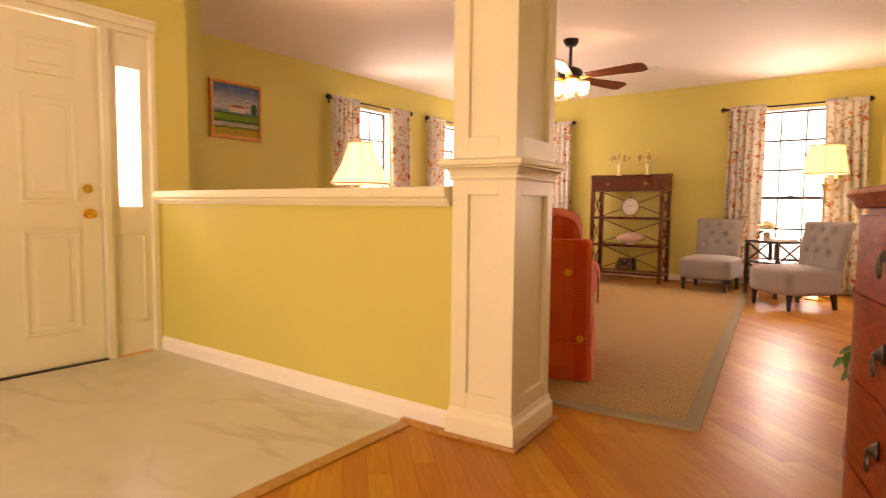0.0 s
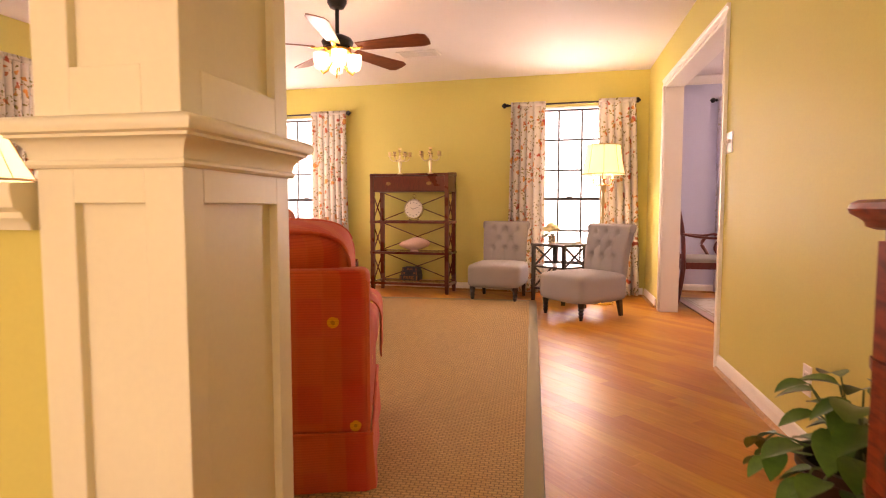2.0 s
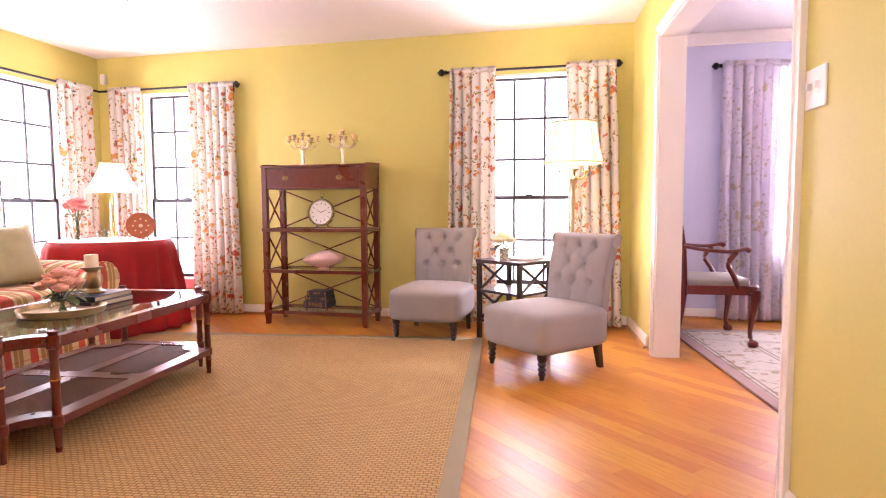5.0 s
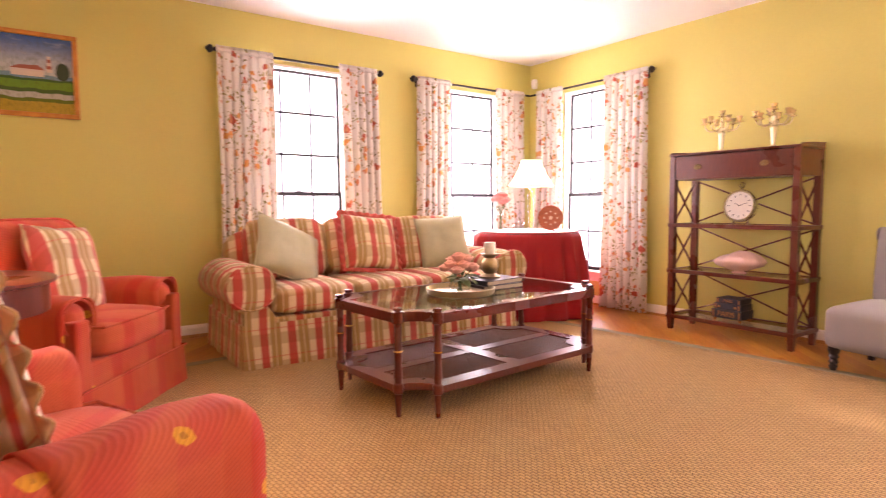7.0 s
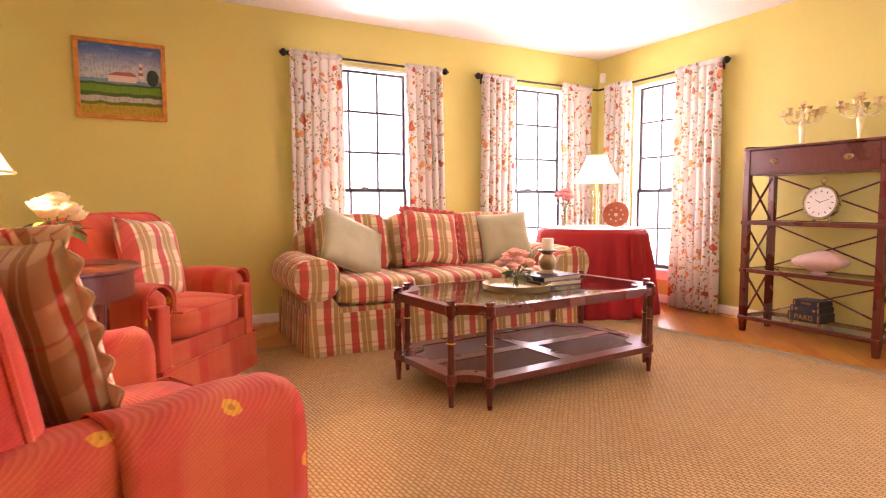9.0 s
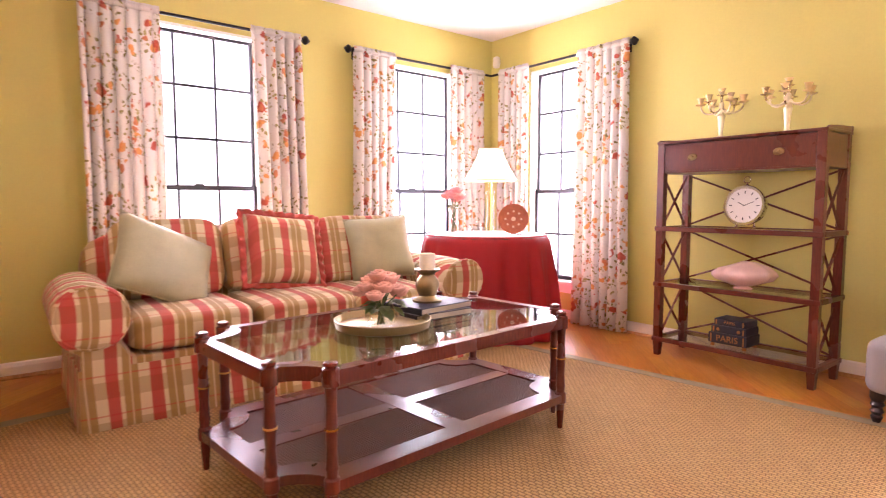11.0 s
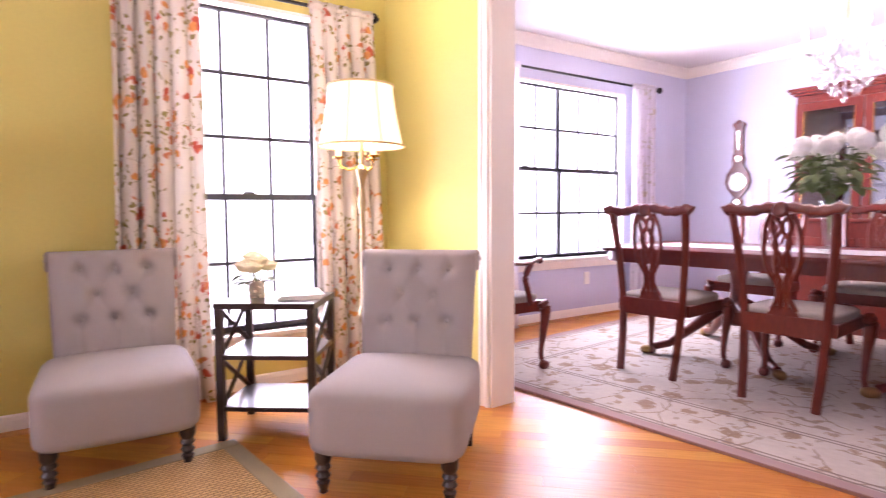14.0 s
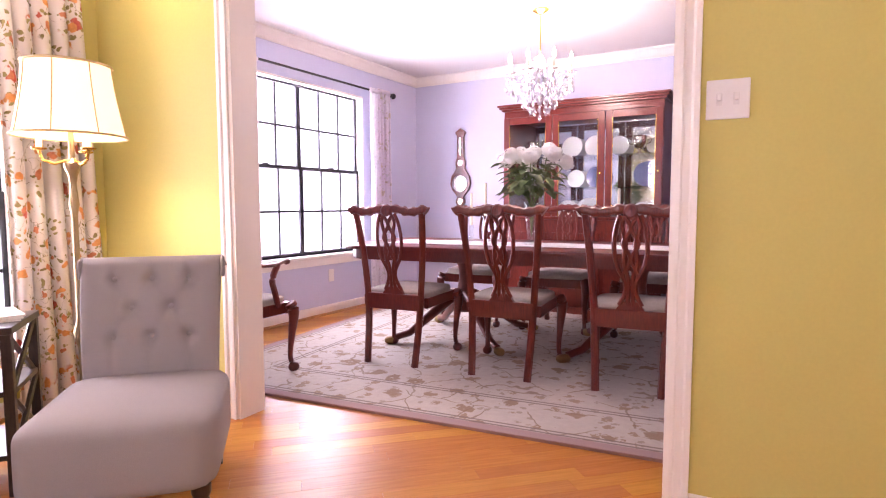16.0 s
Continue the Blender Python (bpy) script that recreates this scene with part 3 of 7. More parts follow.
# added fill lamp brightening foyer and ceiling; no known window stands here
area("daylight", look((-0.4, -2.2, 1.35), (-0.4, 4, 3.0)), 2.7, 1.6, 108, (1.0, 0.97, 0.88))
# dining room
wall("wall_dining_north", pose(0.9, YD, 0), 4.1, CH, 0.16, [(2.17 - 0.9, 3.81 - 0.9, 0.565, 2.09)], LILAC, "lilac painted wall with a wide window")
bm = bx(BM(), 4.78, 4.92, 3.3, YD, 0, CH)
structure("wall_dining_east", bm, LILAC, "lilac painted wall behind the china cabinet", "wall")
bm = bx(BM(), 1.1, 4.92, 3.16, 3.3, 0, CH)
structure("wall_dining_south", bm, LILAC, "lilac painted wall closing the dining room", "wall")
structure("ceiling", bx(BM(), -4.3, 1.35, -2.2, 8.8, CH, CH + 0.12), CEIL, "white painted ceiling", "ceiling")
structure("ceiling_dining", bx(BM(), 0.75, 5.0, 3.1, 9.3, CH - 0.004, CH + 0.10), CEIL, "white painted dining room ceiling", "ceiling")
structure("subfloor", bx(BM(), -4.3, 5.0, -2.2, 9.3, -0.10, -0.014), SUBFLOOR, "dark bed under the floor boards", "floor")
structure("ground", bx(BM(), -60, 60, -60, 70, -0.7, -0.6), shader("pale dry lawn", (0.30, 0.33, 0.20), 0.9, 0, 0.25, 0.6, 9), "pale lawn outside the windows", "ground")

# crown and base boards
bm = BM()
PROFILE = [(0, 0), (0.075, 0), (0.075, -0.015), (0.055, -0.03), (0.02, -0.07), (0.012, -0.09), (0, -0.09)]


def moulding(bm, profile, length, m):
    """A run of moulding along local x; the profile leaves the wall along local -y."""
    rings = [[bm.verts.new(m @ Vector((u, -d, z))) for d, z in profile] for u in (0, length)]
    n = len(profile)
    for k in range(n):
        bm.faces.new((rings[0][k], rings[0][(k + 1) % n], rings[1][(k + 1) % n], rings[1][k]))
    bm.faces.new(rings[0][::-1])
    bm.faces.new(rings[1])


moulding(bm, PROFILE, 3.9, pose(0.95, YD, CH - 0.005))
moulding(bm, PROFILE, 5.7, pose(4.78, YD, CH - 0.005, 0, 0, -90))
bmesh.ops.recalc_face_normals(bm, faces=bm.faces)
structure("trim", bm, TRIM, "white crown moulding round the dining room", "trim")
BASE = [(0, 0), (0.014, 0), (0.014, 0.065), (0.010, 0.082), (0.004, 0.09), (0, 0.09)]
SHOE = [(0, 0), (0.032, 0), (0.032, 0.006), (0.024, 0.016), (0.0145, 0.02), (0, 0.02)]
RUNS = [(4.95, pose(XL, YB, 0)), (YB - 3.06, pose(XL, 3.05, 0, 0, 0, 90)), (0.72, RW @ pose(0, 2.82, 0, 0, 0, -90)), (7.4, RW @ pose(0, OPEN0 - 0.061, 0, 0, 0, -90)),
        (2.2, pose(-2.72, 2.752, 0)), (3.9, pose(0.95, YD, 0)), (5.7, pose(4.78, YD, 0, 0, 0, -90))]
for name, prof, material, label in (("baseboard", BASE, TRIM, "white painted baseboard"), ("trim_shoe", SHOE, OAK, "oak shoe moulding along the baseboard")):
    bm = BM()
    for length, m in RUNS:
        if name == "trim_shoe" and length == 2.2:
            length, m = 0.24, pose(-0.74, 2.74, 0)
        moulding(bm, prof, length, m)
    bmesh.ops.recalc_face_normals(bm, faces=bm.faces)
    structure(name, bm, material, label, "trim")

# wide cased opening
CASE = [(0, 0), (0.016, 0), (0.018, 0.010), (0.012, 0.016), (0.012, 0.036), (0.02, 0.044), (0.02, 0.060), (0, 0.060)]
op = thing("door_casing", RW, "white painted casing round the dining room opening", "casing", "", "structure")


def upright(bm, m, height, flip):
    ring = [[bm.verts.new(m @ Vector((-d, (w if flip else -w), z))) for d, w in CASE] for z in (0, height)]
    n = len(CASE)
    for k in range(n):
        bm.faces.new((ring[0][k], ring[0][(k + 1) % n], ring[1][(k + 1) % n], ring[1][k]))
    bm.faces.new(ring[0])
    bm.faces.new(ring[1])
    bmesh.ops.recalc_face_normals(bm, faces=bm.faces)


for y, flip in ((OPEN0, False), (OPEN1, True)):
    bm = BM()
    upright(bm, Matrix.Translation((0, y, 0)), OPENH, flip)
    part("casing_upright", bm, TRIM, op)
    part("jamb", bx(BM(), -0.004, 0.155, *((y, y + 0.018) if not flip else (y - 0.018, y)), 0.0, OPENH - 0.018), TRIM, op)
bm = BM()
ring = [[bm.verts.new(Vector((-d, y, OPENH + w))) for d, w in CASE] for y in (OPEN0 - 0.060, OPEN1 + 0.060)]
for k in range(len(CASE)):
    bm.faces.new((ring[0][k], ring[0][(k + 1) % len(CASE)], ring[1][(k + 1) % len(CASE)], ring[1][k]))
bm.faces.new(ring[0])
bm.faces.new(ring[1])
bmesh.ops.recalc_face_normals(bm, faces=bm.faces)
part("casing_head", bm, TRIM, op)
part("jamb_head", bx(BM(), -0.004, 0.155, OPEN0, OPEN1, OPENH - 0.018, OPENH), TRIM, op)


# windows
def window(name, m, w, z0, z1, cols, rows_up, rows_low, units, label, zm):
    """A window with its room face at local y = 0, centred on local x = 0, in units side by side; the sashes meet at zm."""
    win = thing(name, m, label, "window", "", "structure")
    bm = BM()
    for a, b in ((-w / 2, -w / 2 + 0.02), (w / 2 - 0.02, w / 2)):
        bx(bm, a, b, -0.003, 0.158, z0, z1)
    bx(bm, -w / 2 + 0.02, w / 2 - 0.02, -0.003, 0.158, z1 - 0.02, z1)
    part("window_frame", bm, TRIM, win, "white painted reveal")
    part("window_sill", bx(BM(), -w / 2 - 0.05, w / 2 + 0.05, -0.045, 0.158, z0 - 0.03, z0, 0.006), TRIM, win, "white painted sill")
    part("apron", bx(BM(), -w / 2 - 0.03, w / 2 + 0.03, -0.014, -0.001, z0 - 0.10, z0 - 0.03, 0.004), TRIM, win)
    uw = (w - 0.04) / units
    for k in range(units):
        x0 = -w / 2 + 0.02 + k * uw
        x1 = x0 + uw
        for sash, za, zb, nr, y in (("upper_sash", zm - 0.015, z1 - 0.02, rows_up, 0.075), ("lower_sash", z0, zm + 0.018, rows_low, 0.052)):
            bm = BM()
            t = 0.024
            bx(bm, x0, x0 + t, y, y + 0.02, za, zb)
            bx(bm, x1 - t, x1, y, y + 0.02, za, zb)
            bx(bm, x0 + t, x1 - t, y + 0.001, y + 0.021, za, za + (0.032 if sash == "lower_sash" else 0.03))
            bx(bm, x0 + t, x1 - t, y + 0.001, y + 0.021, zb - (0.03 if sash == "lower_sash" else 0.018), zb)
            ob = part(sash, bm, MUNTIN, win, "dark bronze sash")
            ph = (zb - za) / nr
            for c in range(1, cols):
                xc = x0 + (x1 - x0) * c / cols
                part("muntin", bx(BM(), xc - 0.009, xc + 0.009, y + 0.003, y + 0.017, za + 0.02, zb - 0.02), MUNTIN, ob)
            for r in range(1, nr):
                zc = za + ph * r
                part("muntin", bx(BM(), x0 + t, x1 - t, y + 0.004, y + 0.016, zc - 0.009, zc + 0.009), MUNTIN, ob)
            pane = part("pane", bx(BM(), x0 + t, x1 - t, y + 0.008, y + 0.011, za + 0.02, zb - 0.02), PANE, ob, "clear glass")
            pane.visible_shadow = False
        part("latch", bx(BM(), (x0 + x1) / 2 - 0.03, (x0 + x1) / 2 + 0.03, 0.045, 0.075, zm + 0.018, zm + 0.03, 0.004), MUNTIN, win)
    return win


for k, (a, b) in enumerate(BACK_WIN):
    window("window_%d" % (k + 1), pose((a + b) / 2, YB, 0), b - a, *WINZ, 3, 3, 2, 1, "tall dark-barred sash window letting in bright daylight", 1.065)
for k, (a, b) in enumerate(LEFT_WIN):
    window("window_%d" % (k + 3), pose(XL, (a + b) / 2, 0, 0, 0, 90), b - a, *WINZ, 3, 3, 2, 1, "tall dark-barred sash window letting in bright daylight", 1.065)
window("window_5", pose(2.99, YD, 0), 1.64, 0.565, 2.09, 3, 2, 2, 2, "wide twin sash window with dark bars", 1.34)
SKYGLOW = glow("bright hazy distance", (0.93, 0.96, 1.0), 2.2)
structure("backdrop", bx(BM(), -9, 9, 13.0, 13.1, -0.6, 7), SKYGLOW, "bright washed-out distance outside the windows", "backdrop")
structure("backdrop_west", bx(BM(), -9.0, -8.9, 0, 13, -0.6, 7), SKYGLOW, "bright washed-out distance outside the windows", "backdrop")

# half wall and column
structure("half_wall", bx(BM(), -2.72, -0.49, 2.752, 2.86, 0, 0.93), YELLOW, "yellow painted half wall beside the foyer", "wall")
bm = BM()
CAP = [(0.0, 0.92), (0.010, 0.92), (0.014, 0.932), (0.024, 0.940), (0.026, 0.950), (0.040, 0.958), (0.045, 0.985), (0.043, 0.997), (0.0, 1.0), (-0.12, 1.0), (-0.163, 0.997), (-0.165, 0.985), (-0.146, 0.950), (-0.12, 0.92)]
moulding(bm, CAP, 2.212, pose(-2.719, 2.74, 0))
bmesh.ops.recalc_face_normals(bm, faces=bm.faces)
structure("half_wall_cap", bm, DOORP, "cream painted moulded cap on the half wall", "trim", True)
CX, CY, CW, CD = -0.370, 2.935, 0.27, 0.37
col = thing("column", pose(CX - 0.005, CY - 0.005, 0, 0, 0, 4), "cream painted square panelled column", "column", "", "structure")
bm = bx(BM(), -CW / 2 + 0.018, CW / 2 - 0.018, -CD / 2 + 0.018, CD / 2 - 0.018, 0, CH - 0.001)
part("core", bm, DOORP, col)


def panel_face(m, w, z0, z1, rail):
    bm = BM()
    st = 0.055
    bx(bm, -w / 2, -w / 2 + st, -0.012, 0.0075, z0, z1, 0.002, m)
    bx(bm, w / 2 - st, w / 2, -0.012, 0.0075, z0, z1, 0.002, m)
    bx(bm, -w / 2 + st, w / 2 - st, -0.012, 0.0075, z0, z0 + rail, 0.002, m)
    bx(bm, -w / 2 + st, w / 2 - st, -0.012, 0.0075, z1 - rail, z1, 0.002, m)
    part("panel_frame", bm, DOORP, col)


for k, (w, d) in enumerate(((CW - 0.029, CD), (CD, CW), (CW - 0.029, CD), (CD, CW))):
    m = pose(0, 0, 0, 0, 0, 90 * k) @ pose(0, -d / 2 + 0.012, 0)
    panel_face(m, w, 0.12, 1.03, 0.065)
    panel_face(m, w, 1.10, CH - 0.005, 0.085)
def collar(bm, profile):
    """A moulding carried round the column: (projection, height) pairs from below to the top."""
    rings = [[bm.verts.new((sx * (CW / 2 + o), sy * (CD / 2 + o), z)) for sx, sy in ((-1, -1), (1, -1), (1, 1), (-1, 1))] for o, z in profile]
    for a, b in zip(rings, rings[1:]):
        for k in range(4):
            bm.faces.new((a[k], a[(k + 1) % 4], b[(k + 1) % 4], b[k]))
    bm.faces.new(rings[0][::-1])
    bm.faces.new(rings[-1])
    return bm


part("base_block", collar(BM(), [(0.016, 0), (0.016, 0.080), (0.013, 0.090), (0.008, 0.095), (0.006, 0.110), (0.002, 0.122), (-0.01, 0.124)]), DOORP, col, "", True)
part("cap_moulding", collar(BM(), [(-0.01, 1.022), (0.007, 1.022), (0.011, 1.027), (0.011, 1.032), (0.007, 1.036), (0.009, 1.048), (0.016, 1.060), (0.026, 1.068), (0.030, 1.069), (0.031, 1.074), (0.039, 1.077), (0.043, 1.085), (0.043, 1.092), (0.038, 1.099), (0.028, 1.103), (-0.01, 1.105)]), DOORP, col, "", True)
bm = bx(BM(), -CW / 2 - 0.034, CW / 2 + 0.034, -CD / 2 - 0.034, CD / 2 + 0.034, 0, 0.018, 0.006)
part("shoe", bm, OAK, col, "oak shoe moulding")

# front door with its sidelight
door = thing("door_1", pose(-2.72, DOOR0, 0, 0, 0, 90), "cream six-panel front door with brass knob, closed", "door", "", "structure")
dw = DOOR1 - DOOR0
part("slab", bx(BM(), 0.0, dw, 0.03, 0.075, 0.012, 1.905, 0.002), DOORP, door)
for u0, u1 in ((0.12, 0.40), (0.52, 0.80)):
    for z0, z1 in ((0.20, 0.78), (0.92, 1.50), (1.60, 1.80)):
        bm = BM()
        bx(bm, u0, u1, 0.024, 0.031, z0, z0 + 0.022, 0.003)
        bx(bm, u0, u1, 0.024, 0.031, z1 - 0.022, z1, 0.003)
        bx(bm, u0, u0 + 0.022, 0.0245, 0.031, z0 + 0.02, z1 - 0.02, 0.003)
        bx(bm, u1 - 0.022, u1, 0.0245, 0.031, z0 + 0.02, z1 - 0.02, 0.003)
        bx(bm, u0 + 0.055, u1 - 0.055, 0.026, 0.031, z0 + 0.055, z1 - 0.055, 0.004)
        part("door_panel", bm, DOORP, door)
for z, r, nm in ((0.86, 0.030, "door_knob"), (1.0, 0.026, "deadbolt")):
    prof = [(r, 0), (r, 0.006), (0.012, 0.01), (0.012, 0.03)]
    prof += [(0.022, 0.036), (0.028, 0.05), (0.024, 0.064), (0, 0.068)] if nm == "door_knob" else [(0.02, 0.02), (0.018, 0.026), (0, 0.028)]
    part(nm, lathe(BM(), prof, 20, pose(dw - 0.075, 0.03, z, 90)), BRASS, door, "brass", True)
part("threshold", bx(BM(), -0.02, dw + 0.02, 0.005, 0.12, 0.0, 0.012), DARKW, door, "dark threshold")
bm = BM()
for a, b in ((-0.03, -0.004), (dw + 0.004, dw + 0.045), (2.735 - DOOR0 - 0.03, 2.735 - DOOR0)):
    bx(bm, a, b, 0.0, 0.12, 0, 1.915, 0.002)
bx(bm, -0.03, 2.735 - DOOR0, 0.0, 0.12, 1.915, 1.95, 0.002)
part("frame", bm, DOORP, door)
bm = BM()
bx(bm, -0.10, -0.03, -0.02, 0.0, 0, 2.01, 0.004)
bx(bm, -0.0301, 2.735 - DOOR0 - 0.001, -0.02, 0.0, 1.95, 2.01, 0.004)
bx(bm, -0.0301, 2.735 - DOOR0 - 0.001, -0.032, -0.02, 1.99, 2.012, 0.004)
part("casing", bm, DOORP, door)
s0, s1 = dw + 0.045, 2.735 - DOOR0 - 0.03
bm = BM()
g0, g1, gz0, gz1 = s0 + 0.055, s1 - 0.055, 0.90, 1.72
bx(bm, s0, g0, 0.03, 0.07, 0.012, 1.915)
bx(bm, g1, s1, 0.03, 0.07, 0.012, 1.915)
bx(bm, g0, g1, 0.03, 0.07, 0.012, gz0)
bx(bm, g0, g1, 0.03, 0.07, gz1, 1.915)
for z0, z1 in ((0.20, 0.74),):
    for a, b, c, d in ((g0 - 0.02, g1 + 0.02, z0, z0 + 0.018), (g0 - 0.02, g1 + 0.02, z1 - 0.018, z1), (g0 - 0.02, g0 - 0.002, z0, z1), (g1 + 0.002, g1 + 0.02, z0, z1)):
        bx(bm, a, b, 0.023, 0.031, c, d, 0.003)
part("sidelight_panel", bm, DOORP, door, "cream sidelight surround")
part("sidelight_glass", bx(BM(), g0, g1, 0.048, 0.053, gz0, gz1), FROST, door, "obscure leaded glass").visible_shadow = False
bm = BM()
gc = (g0 + g1) / 2
for z in (gz0 + 0.09, gz0 + 0.35, gz0 + 0.55, gz0 + 0.68):
    bx(bm, g0, g1, 0.044, 0.048, z - 0.003, z + 0.003)
for x in (g0 + 0.02, g1 - 0.02):
    bx(bm, x - 0.002, x + 0.002, 0.0445, 0.0485, gz0, gz1)
tube(bm, [(gc, 0.046, gz0 + 0.25), (gc + 0.03, 0.046, gz0 + 0.34), (gc, 0.046, gz0 + 0.45), (gc - 0.03, 0.046, gz0 + 0.34), (gc, 0.046, gz0 + 0.25)], 0.003, 6)
part("leading", bm, BLACKMETAL, door, "dark lead lines")
area("daylight", look((-3.2, 2.58, 1.35), (0, 2.58, 1.3)), 0.4, 1.0, 25, DAY)
structure("backdrop_entry", bx(BM(), -6.0, -5.9, -2, 6, -0.6, 5), SKYGLOW, "bright washed-out distance outside the door", "backdrop")

# marble foyer floor
FM = 0.68
bm = BM()
bx(bm, -2.72, -FM - 0.06, -2.0, 2.74, -0.012, 0.004)
structure("floor_marble", bm, MARBLE, "grey veined marble foyer floor", "floor")
structure("floor_strip", bx(BM(), -FM - 0.06, -FM, -2.0, 2.74, -0.012, 0.008, 0.003), OAK, "oak strip edging the marble", "floor")

# switch and socket plates
def plate(name, y, z, w, h, label, gang, cat):
    th = thing(name, RW @ pose(0, y, z, 0, 0, -90), label, cat)
    part("plate", bx(BM(), -w / 2, w / 2, -0.006, 0.0, -h / 2, h / 2, 0.003), WHITE, th)
    for k in range(gang):
        u = (k - (gang - 1) / 2) * 0.046
        if cat == "switch":
            part("toggle", bx(BM(), u - 0.006, u + 0.006, -0.020, -0.005, -0.004, 0.016, 0.002), WHITE, th)
            part("toggle_slot", bx(BM(), u - 0.008, u + 0.008, -0.0066, -0.0058, -0.018, 0.018), shader("pale grey plastic", (0.72, 0.70, 0.66), 0.5), th)
        else:
            for dz in (-0.02, 0.02):
                part("socket", bx(BM(), -0.016, 0.016, -0.009, -0.005, dz - 0.014, dz + 0.014, 0.004), WHITE, th)
                for du in (-0.006, 0.006):
                    part("slot", bx(BM(), du - 0.0015, du + 0.0015, -0.0095, -0.0085, dz - 0.004, dz + 0.006), BLACKMETAL, th)
    return th


plate("light_switch", -0.165, 1.33, 0.118, 0.118, "white two-gang toggle switch on the yellow wall", 2, "switch")
plate("wall_socket", -1.30, 0.295, 0.072, 0.118, "white double socket on the yellow wall", 1, "socket")

# diagonal oak boards
BW = 0.083
FLOORM = pose(0, 0, 0, 0, 0, -45)
rng = random.Random(4)
floor = thing("floor", Matrix(), "honey oak boards laid diagonally", "floor", "", "structure")
field, FLOORPICK = BM(), []


def wanted(x, y):
    if x < -4.05 or x > 4.8 or y < -2.05 or y > 9.08:
        return False
    if x < -FM - 0.25 and y < 2.5:
        return False
    return not (-2.6 < x < -1.0 and 4.3 < y < 7.1)


ends = [-12.0] * 300
for i in range(-150, 150):
    v = i * BW
    u = -12 + rng.random()
    while u < 14:
        ln = rng.choice((0.45, 0.6, 0.75, 0.9, 1.1))
        spots = [FLOORM @ Vector((u + f * ln, v + BW / 2, 0)) for f in (0.0, 0.5, 1.0)]
        if any(wanted(p.x, p.y) for p in spots):
            q = spots[1]
            if 0.05 < q.x < 1.45 and 3.2 < q.y < 8.2:
                FLOORPICK.append((u + ln / 2, v + BW / 2, ln))
            else:
                bx(field, u + 0.0005, u + ln - 0.0005, v + 0.0005, v + BW - 0.0005, -0.012, 0.0)
        u += ln
fo = tagged(part("plank_field", field, PLANKS, floor, "honey oak boards"), kind="stuff")
fo.matrix_local = FLOORM

# ---- living room ----
def rail(name, m, u0, u1, z, label, ends=(True, True)):
    """A curtain rod along local x, standing off the wall behind local y = 0."""
    th = thing(name, m @ pose((u0 + u1) / 2, 0, z), label, "curtain rod", "curtain rods")
    h = (u1 - u0) / 2
    part("rod", tube(BM(), [(-h, -0.09, 0), (h, -0.09, 0)], 0.010, 10), BLACKMETAL, th, "", True)
    for s, want in ((-1, ends[0]), (1, ends[1])):
        prof = [(0.010, 0), (0.018, 0.006), (0.018, 0.014), (0.010, 0.02), (0.026, 0.034), (0.031, 0.048), (0.024, 0.062), (0.010, 0.072), (0, 0.078)]
        if want:
            part("finial", lathe(BM(), prof, 14, pose(s * (h - 0.078), -0.09, 0, 0, 90 * s)), BLACKMETAL, th, "", True)
        bm = bx(BM(), s * (h - 0.12) - 0.010, s * (h - 0.12) + 0.010, -0.10, 0.0, -0.008, 0.006, 0.002)
        bx(bm, s * (h - 0.12) - 0.014, s * (h - 0.12) + 0.014, -0.006, 0.0, -0.05, 0.03, 0.002)
        part("bracket", bm, BLACKMETAL, th)
    return th


def drape(m, u0, u1, z0, z1, material, label, folds, seed, lean=0.0, flare=1.0, group="curtains", deep=0.030):
    """A gathered curtain panel; its heading stands above the rod."""
    th = thing("curtain", m @ pose((u0 + u1) / 2, -0.09, z0), label, "curtain", group)
    w = u1 - u0
    rr = random.Random(seed)
    ph = [rr.uniform(0, 6.28) for _ in range(6)]
    hgt = z1 - z0

    def fn(u, v):
        z = v * hgt
        open_ = 1 + (flare - 1) * (1 - v) ** 1.4
        a = deep * (0.45 + 0.55 * (1 - v) ** 0.5) * (1 + 0.3 * math.sin(3 * u + ph[0]))
        wave = math.sin(2 * math.pi * folds * u + ph[1] + 0.5 * math.sin(5 * u + ph[2]) + 0.25 * math.sin(3.1 * v + ph[3]))
        x = (u - 0.5) * w * open_ + lean * (1 - v) + 0.012 * math.cos(2 * math.pi * folds * u + ph[1]) + 0.010 * math.sin(4 * v + ph[4]) * (1 - v)
        y = a * wave + 0.008 * math.sin(9 * v + 11 * u + ph[5]) * (1 - v)
        if v > 0.965:
            y *= 0.55
        return (x, y - 0.012, z)
    cloth = sheet(BM(), fn, int(folds * 12), 26, 0.003)
    part("cloth", cloth, material, th, "", "all")
    part("heading", tube(BM(), [fn(k / 40, 0.985) for k in range(41)], 0.011, 8, 1.6), material, th, "", "all")
    return th


NB, NL = pose(0, YB, 0), pose(XL, 0, 0, 0, 0, 90)
ROSELABEL = "cream curtain printed with red and orange roses"
rail("curtain_rod", NB, -0.62, 0.86, 2.105, "black iron curtain rod with ball finials")
rail("curtain_rod", NB, -3.93, -2.45, 2.105, "black iron curtain rod meeting another in the corner", (False, True))
rail("curtain_rod", NL, 5.23, 6.70, 2.105, "black iron curtain rod with ball finials")
rail("curtain_rod", NL, 6.98, 8.47, 2.105, "black iron curtain rod meeting another in the corner", (True, False))
drape(NB, -0.52, -0.14, 0.02, 2.135, FLORAL, ROSELABEL, 5, 1, 0.0, 1.10)
